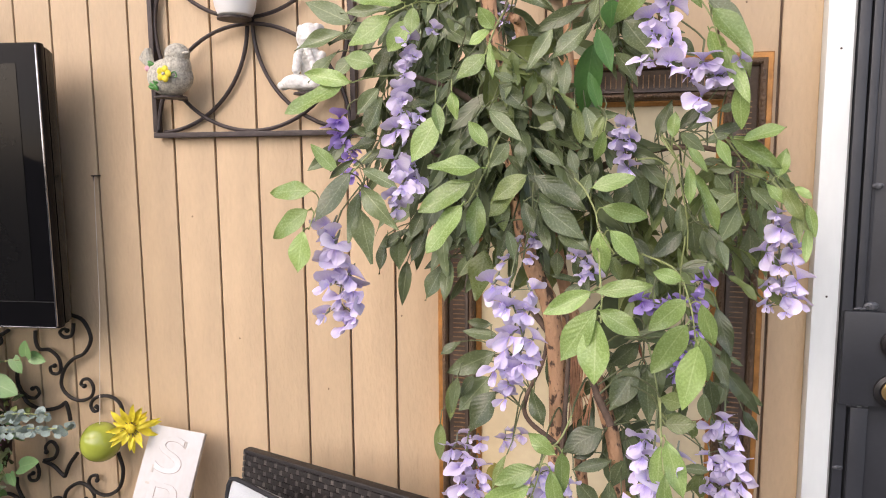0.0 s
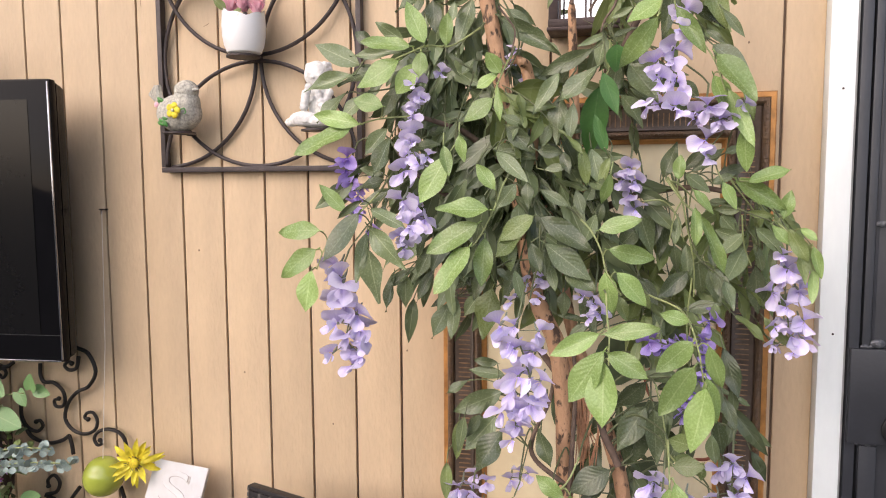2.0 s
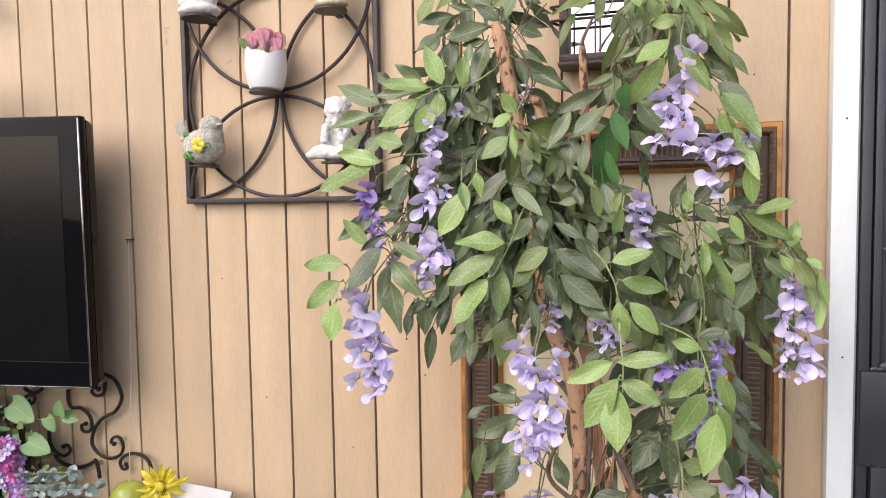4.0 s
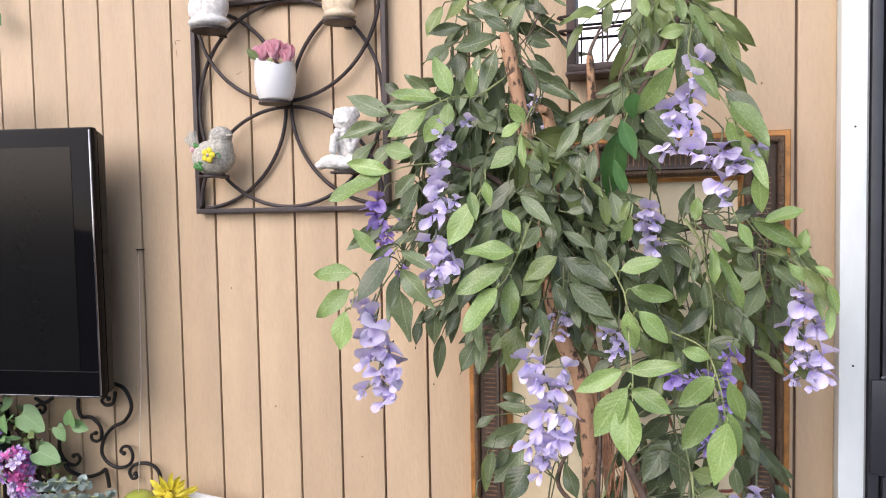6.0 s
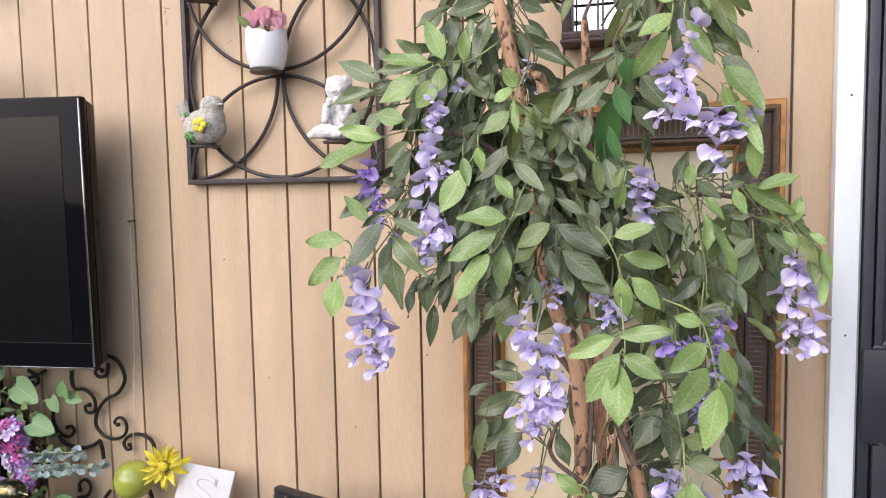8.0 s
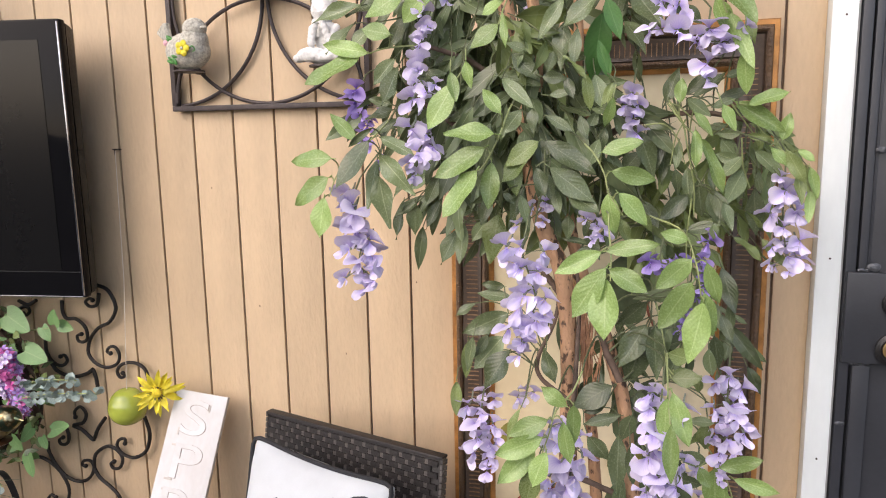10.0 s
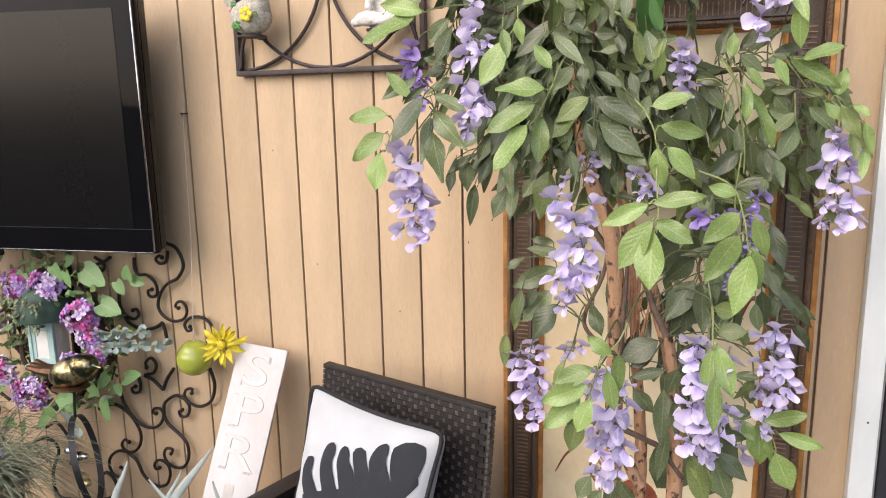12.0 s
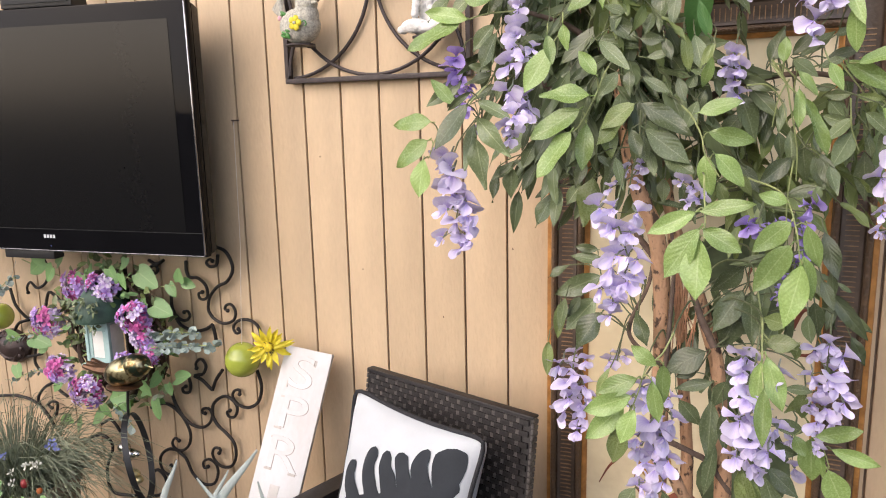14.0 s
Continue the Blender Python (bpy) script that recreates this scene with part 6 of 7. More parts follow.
# ---- wicker chair and its pillow ----
def wicker_chair():
    m = Matrix.Translation((0.6535, -0.200, 0)) @ pose(0, 0, 0, 0, 0, -16.9 + 180)
    # local: x to the sitter's right hand turned about, y forward into the seat, z up
    ch = thing("wicker_chair", 0.6485, -0.194, 0, "dark brown woven wicker armchair with grey strands, by the wall", "chair")
    shear = Matrix.Identity(4)
    shear[1][2] = -0.14
    back_m = m @ Matrix.Translation((0, 0.118, 0.010)) @ shear

    def lay(name, bm, mat_, label="", mm=m, smooth=True):
        bmesh.ops.transform(bm, matrix=mm, verts=bm.verts[:])
        return part(name, bm, mat_, ch, label, smooth)

    lay("back_core", boxes((-0.2165, 0.2165, 0.004, 0.018, 0.36, 0.832), bevel=0.004), WICKER, mm=back_m)
    dark, grey = bmesh.new(), bmesh.new()
    px, pz = 0.0285, 0.0106
    for j in range(43):
        z = 0.822 - j * pz
        for i in range(-8, 9):
            x = (i + (0.5 if j % 2 else 0)) * px
            if abs(x) > 0.206:
                continue
            box(dark, max(-0.214, x - 0.0102), min(0.214, x + 0.0102), 0.018, 0.0222, z - 0.0049, z + 0.0049)
            if abs(x + px / 2) < 0.206:
                box(grey, x + px / 2 - 0.0037, x + px / 2 + 0.0037, 0.018, 0.0216, z - 0.0042, z + 0.0042)
    lay("weave", dark, WICKER, "dark woven strands", back_m, False)["kind"] = "stuff"
    lay("weave_grey", grey, WICKER_GREY, "grey cross strands", back_m, False)["kind"] = "stuff"
    wrap = bmesh.new()
    for sx in (-1, 1):
        for j in range(42):
            z = 0.824 - j * 0.0112
            for k in range(2):
                box(wrap, sx * 0.2168 - 0.0026, sx * 0.2168 + 0.0026, 0.004 + k * 0.009, 0.0115 + k * 0.009, z - 0.0042 + (0.0056 if k % 2 else 0), z + 0.0042 + (0.0056 if k % 2 else 0))
    lay("edge_weave", wrap, WICKER_GREY, "grey woven edge", back_m, False)["kind"] = "stuff"
    top = bmesh.new()
    box(top, -0.2190, 0.2190, 0.003, 0.0222, 0.8305, 0.8365, bevel=0.0028)
    lay("top_rail", top, WICKER, "", back_m)
    lay("seat", boxes((-0.215, 0.215, 0.075, 0.50, 0.345, 0.405), bevel=0.012), WICKER)
    for sx in (-1, 1):
        x = sx * 0.245
        lay("arm", boxes((x - 0.026, x + 0.026, 0.02, 0.50, 0.565, 0.600), bevel=0.010), WICKER)
        lay("arm_post", boxes((x - 0.020, x + 0.020, 0.44, 0.48, 0.0, 0.565), bevel=0.006), WICKER)
        lay("leg", boxes((x - 0.020, x + 0.020, 0.03, 0.07, 0.0, 0.565), bevel=0.006), WICKER)


wicker_chair()


def pillow():
    tl, tr = Vector((0.474, -0.262, 0.845)), Vector((0.792, -0.352, 0.824))
    u = (tr - tl).normalized()
    down = Vector((0.03, -0.26, -0.96))
    down = (down - u * down.dot(u)).normalized()
    out = down.cross(u).normalized()
    if out.y > 0:
        out = -out
    W, Hh = 0.338, 0.335
    c = tl + u * (W * 0.495) + down * (Hh * 0.495)
    pil = thing("throw_pillow", *(c + down * Hh * 0.5), "white throw pillow with black piping and slate leaf print", "pillow")

    def edge(s, t):
        k = 1 - 0.105 * (1 - t * t)
        h = 1 - 0.085 * (1 - s * s)
        round_off = 1 - 0.06 * abs(s * t) ** 9
        return s * k * W / 2 * round_off, t * h * Hh / 2 * round_off

    def bulge(s, t):
        w = max(0.0, (1 - s * s) * (1 - t * t))
        return 0.052 * w ** 0.42 + 0.0026 * noise.noise(Vector((s * 3, t * 3, 4))) + 0.0035 * noise.noise(Vector((s * 9 + t * 3, t * 4 - s * 5, 2))) * min(1.0, 3 * w)

    def spot(s, t, lift=0.0, side=1):
        a, b = edge(s, t)
        return c + u * a + down * b + out * side * (bulge(s, t) + lift)

    bm = bmesh.new()
    n = 36
    for side in (1, -1):
        g = [[bm.verts.new(spot(2 * i / n - 1, 2 * j / n - 1, 0.022 * max(0.0, (1 - (2 * i / n - 1) ** 2) * (1 - (2 * j / n - 1) ** 2)) ** 0.3 if side < 0 else 0, side)) for i in range(n + 1)] for j in range(n + 1)]
        for j in range(n):
            for i in range(n):
                q = (g[j][i], g[j][i + 1], g[j + 1][i + 1], g[j + 1][i])
                bm.faces.new(q if side < 0 else q[::-1])
    bmesh.ops.recalc_face_normals(bm, faces=bm.faces[:])
    part("cover", bm, CLOTH, pil)
    rim = []
    for a, b in (((-1, -1), (1, -1)), ((1, -1), (1, 1)), ((1, 1), (-1, 1)), ((-1, 1), (-1, -1))):
        for k in range(18):
            f = k / 18
            s, t = a[0] + (b[0] - a[0]) * f, a[1] + (b[1] - a[1]) * f
            p, q = edge(s, t)
            rim.append(c + u * p * 1.006 + down * q * 1.006 + out * 0.007)
    bm = bmesh.new()
    tube(bm, rim, 0.0042, 8, closed=True)
    part("piping", bm, PIPING, pil, "black corded piping")

    def lobe(line, w0, w1, w2):
        """A finger of the printed leaf along (s, t) places on the cloth, widest in its middle."""
        pts = smooth_line([(a, b, 0) for a, b in line], 7)
        b2 = bmesh.new()
        rows = []
        for i, p in enumerate(pts):
            a = pts[max(0, i - 1)]
            b = pts[min(len(pts) - 1, i + 1)]
            d = (b - a).normalized()
            f = i / (len(pts) - 1)
            w = (w0 * (1 - f) + w2 * f + 4 * (w1 - (w0 + w2) / 2) * f * (1 - f)) * min(1.0, (1.02 - f) * 7) ** 0.5
            rows.append([b2.verts.new(spot(max(-0.97, min(0.97, p.x - d.y * w * k)), max(-0.97, min(0.97, p.y + d.x * w * k)), 0.0019)) for k in (-1, -0.5, 0, 0.5, 1)])
        for r0, r1 in zip(rows, rows[1:]):
            for k in range(4):
                b2.faces.new((r0[k], r0[k + 1], r1[k + 1], r1[k]))
        bmesh.ops.recalc_face_normals(b2, faces=b2.faces[:])
        part("leaf_print", b2, NAVY, pil, "slate grey printed leaf finger")

    lobe(((-1.01, 0.51), (-1.10, 0.28), (-1.16, 0.08), (-1.13, -0.07)), 0.058, 0.053, 0.035)
    lobe(((-0.48, 0.27), (-0.63, 0.11), (-0.71, -0.08), (-0.64, -0.25)), 0.140, 0.123, 0.058)
    lobe(((-0.17, 0.14), (-0.30, -0.10), (-0.38, -0.32), (-0.30, -0.54)), 0.140, 0.117, 0.070)
    lobe(((0.09, 0.03), (0.00, -0.22), (-0.10, -0.39), (-0.11, -0.57)), 0.140, 0.117, 0.064)
    lobe(((0.33, -0.06), (0.24, -0.27), (0.13, -0.48), (0.07, -0.61)), 0.117, 0.105, 0.094)
    lobe(((0.57, -0.15), (0.46, -0.35), (0.38, -0.56), (0.43, -0.75)), 0.152, 0.123, 0.070)
    lobe(((0.75, -0.27), (0.735, -0.52), (0.715, -0.68), (0.685, -0.83)), 0.094, 0.193, 0.152)
    lobe(((0.65, -0.21), (0.78, -0.37), (0.88, -0.48)), 0.129, 0.117, 0.082)
    lobe(((-0.65, 0.49), (0.26, 0.18), (0.86, -0.17)), 0.257, 0.351, 0.257)


pillow()


# ---- leaning sign, flower, hanging apple ----
def letter(text, size, extrude, swell=0.0):
    cu = bpy.data.curves.new("letter", "FONT")
    cu.body, cu.size, cu.extrude, cu.align_x, cu.align_y = text, size, extrude, "CENTER", "CENTER"
    cu.offset = swell
    ob = bpy.data.objects.new("letter", cu)
    me = bpy.data.meshes.new_from_object(ob)
    bpy.data.objects.remove(ob)
    return me


def sign_board():
    lean, roll = 24.0, 4.5
    top = Vector((0.218, -0.060, 0.832))
    w, h = 0.134, 0.93
    m = Matrix.Translation(top) @ pose(0, 0, 0, 0, roll, 0) @ pose(0, 0, 0, -lean, 0, 0)
    foot = m @ Vector((0, 0, -h))
    sg = thing("welcome_board", foot.x, foot.y, 0.0, "whitewashed wooden sign board with carved letters leaning on wall", "sign")
    bm = bmesh.new()
    box(bm, -w / 2, w / 2, 0.0, 0.0095, -h, 0, bevel=0.001)
    bmesh.ops.transform(bm, matrix=m, verts=bm.verts[:])
    bmesh.ops.recalc_face_normals(bm, faces=bm.faces[:])
    b = part("board", bm, [SIGNWHITE, SIGNEDGE], sg)
    face_way = (m.to_3x3() @ Vector((0, -1, 0))).normalized()
    for p in b.data.polygons:
        p.material_index = 0 if p.normal.dot(face_way) > 0.9 else 1
    for k, (ch, x) in enumerate((("S", -0.004), ("P", -0.004), ("R", -0.004))):
        z = -0.062 - k * 0.098
        # A darker copy, shifted down and right, paints the carved edge's shade.
        for off, mt, depth, name in ((0.0005, SIGNCUT, 0.0008, "letter_groove"), (0.0, SIGNWHITE, 0.0012, "letter")):
            me = letter(ch, 0.112, depth, 0.0005 if off else 0.0)
            me.materials.append(mt)
            place(name, me, sg, m @ Matrix.Translation((x + off, -0.0002, z - off)) @ pose(0, 0, 0, 90, 0, 0) @ Matrix.Diagonal((1.5, 1, 1, 1)), "carved serif letter %s" % ch if name == "letter" else "")
        for dx, dz in ((-0.031, -0.0375), (-0.031, 0.0375), (0.038, -0.0375)) if ch == "R" else ((-0.031, -0.0375), (-0.031, 0.0375)) if ch == "P" else ((0.033, 0.030), (-0.033, -0.030)):
            tall = ch == "S"
            bm = bmesh.new()
            box(bm, x + dx - (0.002 if tall else 0.010), x + dx + (0.002 if tall else 0.010), -0.0013, 0.0004, z + dz - (0.008 if tall else 0.0022), z + dz + (0.008 if tall else 0.0022))
            bmesh.ops.transform(bm, matrix=m, verts=bm.verts[:])
            part("serif", bm, SIGNEDGE, sg, smooth=False)
    for k in range(3):
        bm = bmesh.new()
        box(bm, -0.016, 0.010, -0.0009, 0.0005, -0.392 - k * 0.098, -0.328 - k * 0.098)
        bmesh.ops.transform(bm, matrix=m, verts=bm.verts[:])
        part("letter_bar", bm, SIGNFAINT, sg, smooth=False)


sign_board()


def daisy():
    c = Vector((0.126, -0.098, 0.842))
    fl = thing("yellow_daisy", *c, "yellow fabric daisy tucked on the corner of the sign board", "flower")
    face = Vector((0.45, -1, -0.1)).normalized()
    r = random.Random(3)
    ex = face.cross(Vector((0, 0, 1))).normalized()
    ez = ex.cross(face)
    for i in range(22):
        a = 2 * math.pi * i / 22 + r.uniform(-0.12, 0.12)
        out = ex * math.cos(a) + ez * math.sin(a)
        bm = bmesh.new()
        blade(bm, r.uniform(0.032, 0.055), 0.0135, r.uniform(-0.3, 0.5), 0.4, 0.05, aim(c + out * 0.007 + face * r.uniform(-0.004, 0.003), out + face * r.uniform(0.0, 0.45), face), 5, 4, tip=0.9, seed=i)
        part("petal", bm, YELLOW, fl)
    bm = bmesh.new()
    ball(bm, c + face * 0.006, 0.013, (1, 0.6, 1), u=16, v=10)
    part("flower_eye", bm, YELLOW_EYE, fl)
    bm = bmesh.new()
    for i in range(22):
        a = r.uniform(0, 6.28)
        out = ex * math.cos(a) + ez * math.sin(a)
        tube(bm, [c + out * 0.010 + face * 0.008, c + out * r.uniform(0.016, 0.022) + face * 0.014], 0.0007, 4)
    part("stamens", bm, STAMEN, fl)


daisy()


def hanging_apple(x, y, z, r, top, hooked=True):
    ap = thing("hanging_apple", x, y, z, "glossy lime green glass apple hanging on a thin thread", "ornament", "hanging apples")
    bm = bmesh.new()
    prof = [(r * math.sin(math.pi * k / 18) * (1 + 0.06 * math.cos(math.pi * k / 18)), -r * math.cos(math.pi * k / 18) * 1.03 - (0.10 * r * math.exp(-((18 - k) / 2.0) ** 2))) for k in range(19)]
    lathe(bm, prof, 30, Matrix.Translation((x, y, z)))
    part("apple", bm, APPLE, ap)
    bm = bmesh.new()
    tube(bm, [Vector((x, y, z + r * 0.84)), Vector((x - 0.004, (y * 0.4 - 0.012), z + (top - z) * 0.5)), Vector((-0.004 if hooked else x, -0.010, top))], 0.0009, 5)
    part("thread", bm, THREAD, ap)


hanging_apple(0.017, -0.068, 0.786, 0.0445, 1.386)
hanging_apple(-0.885, -0.085, 0.822, 0.040, 0.98, False)
bm = bmesh.new()
box(bm, -0.010, 0.006, -0.012, 0.004, 1.3885, 1.3915)
tube(bm, [Vector((-0.005, -0.0105, 1.389)), Vector((-0.005, -0.0105, 1.378))], 0.0013, 6)
tagged(part("wall_hook", bm, NAIL), "small dark wall hook on the siding", "hook")


# ---- iron scroll panel ----
scroll_art = thing("iron_scroll_panel", -0.40, -0.02, 0.35, "black wrought iron scroll panel with curled ends on wall", "wall decor")


def scroll(pts, knob=0):
    """An iron bar bent through (x, z) places on the wall, ending in a small knob where it curls."""
    line = smooth_line([(x, -0.018, z) for x, z in pts], 5)
    bm = bmesh.new()
    tube(bm, line, lambda f: 0.0047 - 0.001 * f * knob, 7, up=(0, -1, 0))
    if knob:
        ball(bm, line[-1], 0.0058, u=8, v=6)
    part("scroll_bar", bm, IRON, scroll_art)


scroll(((-0.087, 1.066), (-0.053, 1.053), (-0.035, 1.012), (-0.057, 0.975), (-0.091, 0.958), (-0.118, 0.929), (-0.128, 0.892), (-0.109, 0.867), (-0.078, 0.858), (-0.046, 0.87), (-0.037, 0.893), (-0.048, 0.912), (-0.065, 0.91), (-0.072, 0.899), (-0.063, 0.895)), 1)
scroll(((-0.192, 1.022), (-0.193, 0.994), (-0.183, 0.977), (-0.156, 0.977), (-0.131, 0.959), (-0.126, 0.933), (-0.137, 0.92), (-0.154, 0.921), (-0.157, 0.934), (-0.144, 0.939)), 1)
scroll(((0.043, 0.821), (0.035, 0.858), (0.013, 0.874), (-0.014, 0.875), (-0.037, 0.866), (-0.048, 0.85), (-0.04, 0.835), (-0.027, 0.84), (-0.032, 0.847)), 1)
scroll(((-0.254, 0.934), (-0.256, 0.886), (-0.238, 0.86), (-0.213, 0.853), (-0.195, 0.867), (-0.202, 0.881), (-0.214, 0.877)), 1)
scroll(((-0.254, 0.881), (-0.231, 0.84), (-0.182, 0.827), (-0.141, 0.837), (-0.119, 0.851)), 0)
scroll(((-0.119, 0.851), (-0.113, 0.831), (-0.11, 0.806)), 0)
scroll(((-0.196, 0.697), (-0.165, 0.707), (-0.154, 0.731), (-0.169, 0.748), (-0.188, 0.735), (-0.188, 0.719)), 1)
scroll(((-0.198, 0.695), (-0.171, 0.687), (-0.149, 0.67), (-0.138, 0.662)), 0)
scroll(((-0.138, 0.662), (-0.121, 0.695), (-0.096, 0.726)), 0)
scroll(((0.02, 0.74), (0.031, 0.695), (0.016, 0.65), (-0.018, 0.629), (-0.051, 0.633), (-0.069, 0.652), (-0.061, 0.671), (-0.044, 0.675), (-0.045, 0.663)), 1)
scroll(((-0.146, 0.579), (-0.138, 0.622), (-0.102, 0.649), (-0.073, 0.645), (-0.056, 0.623), (-0.066, 0.597), (-0.086, 0.592), (-0.093, 0.604), (-0.082, 0.611)), 1)
scroll(((-0.284, 0.643), (-0.283, 0.618), (-0.264, 0.582), (-0.232, 0.552), (-0.192, 0.544), (-0.16, 0.56), (-0.146, 0.588), (-0.156, 0.605), (-0.176, 0.602), (-0.181, 0.591), (-0.171, 0.589)), 1)
scroll(((-0.146, 0.588), (-0.13, 0.562), (-0.099, 0.54), (-0.076, 0.516), (-0.074, 0.478), (-0.092, 0.446), (-0.123, 0.438), (-0.148, 0.449), (-0.157, 0.471), (-0.147, 0.49), (-0.127, 0.49), (-0.133, 0.477)), 1)
scroll(((-0.372, 0.576), (-0.322, 0.597), (-0.285, 0.589), (-0.252, 0.563), (-0.232, 0.524), (-0.238, 0.488), (-0.263, 0.463), (-0.291, 0.461), (-0.304, 0.477), (-0.291, 0.495), (-0.277, 0.49)), 1)
scroll(((-0.285, 0.457), (-0.256, 0.438), (-0.239, 0.401), (-0.216, 0.379), (-0.19, 0.37), (-0.158, 0.382), (-0.143, 0.414), (-0.148, 0.441), (-0.172, 0.452), (-0.193, 0.439), (-0.191, 0.422), (-0.178, 0.428)), 1)
scroll(((-0.283, 0.459), (-0.317, 0.457), (-0.348, 0.436), (-0.358, 0.409), (-0.348, 0.382), (-0.323, 0.376), (-0.307, 0.397), (-0.317, 0.406)), 1)
scroll(((-0.398, 0.365), (-0.37, 0.382), (-0.344, 0.363), (-0.343, 0.333), (-0.368, 0.304), (-0.408, 0.29)), 0)
scroll(((-0.221, 0.694), (-0.214, 0.666), (-0.222, 0.645), (-0.241, 0.641), (-0.246, 0.652), (-0.233, 0.66)), 1)
scroll(((-0.783, 1.014), (-0.747, 0.992), (-0.734, 0.954), (-0.755, 0.918), (-0.793, 0.901), (-0.82, 0.917), (-0.838, 0.901), (-0.837, 0.883)), 1)
scroll(((-0.918, 0.891), (-0.902, 0.838), (-0.864, 0.805), (-0.835, 0.797)), 0)
scroll(((-0.938, 0.733), (-0.9, 0.778), (-0.848, 0.795)), 0)
scroll(((-0.77, 0.835), (-0.746, 0.889), (-0.717, 0.882), (-0.688, 0.856), (-0.678, 0.829)), 0)
scroll(((-1.099, 0.503), (-1.025, 0.521), (-0.942, 0.531), (-0.877, 0.523), (-0.829, 0.498), (-0.794, 0.45)), 0)
scroll(((-0.761, 0.642), (-0.773, 0.604), (-0.821, 0.575), (-0.853, 0.538), (-0.844, 0.505), (-0.807, 0.476)), 0)
scroll(((-0.773, 0.604), (-0.752, 0.579), (-0.717, 0.561)), 0)
scroll(((-0.78, 0.49), (-0.768, 0.53), (-0.792, 0.534), (-0.81, 0.52), (-0.796, 0.512)), 1)
scroll(((-0.831, 0.633), (-0.847, 0.659), (-0.837, 0.698), (-0.841, 0.719), (-0.86, 0.715), (-0.86, 0.702)), 1)
scroll(((-0.903, 0.668), (-0.849, 0.678), (-0.808, 0.69)), 0)
scroll(((-0.666, 0.424), (-0.589, 0.456), (-0.546, 0.426), (-0.581, 0.345), (-0.568, 0.273), (-0.473, 0.277)), 0)
scroll(((-0.583, 0.493), (-0.534, 0.51), (-0.486, 0.436), (-0.505, 0.387)), 0)
scroll(((-0.081, 1.045), (-0.084, 1.029), (-0.091, 1.015), (-0.11, 1.011), (-0.122, 1.021), (-0.11, 1.031), (-0.101, 1.027)), 1)
scroll(((-0.343, 0.963), (-0.334, 0.986), (-0.32, 0.998), (-0.303, 1.001), (-0.295, 0.991), (-0.306, 0.979), (-0.316, 0.984)), 1)
scroll(((-0.326, 1.016), (-0.299, 1.006), (-0.271, 1.019)), 0)
part("hanger", boxes((-0.439, -0.431, -0.024, -0.001, 0.60, 1.00)), IRON, scroll_art)


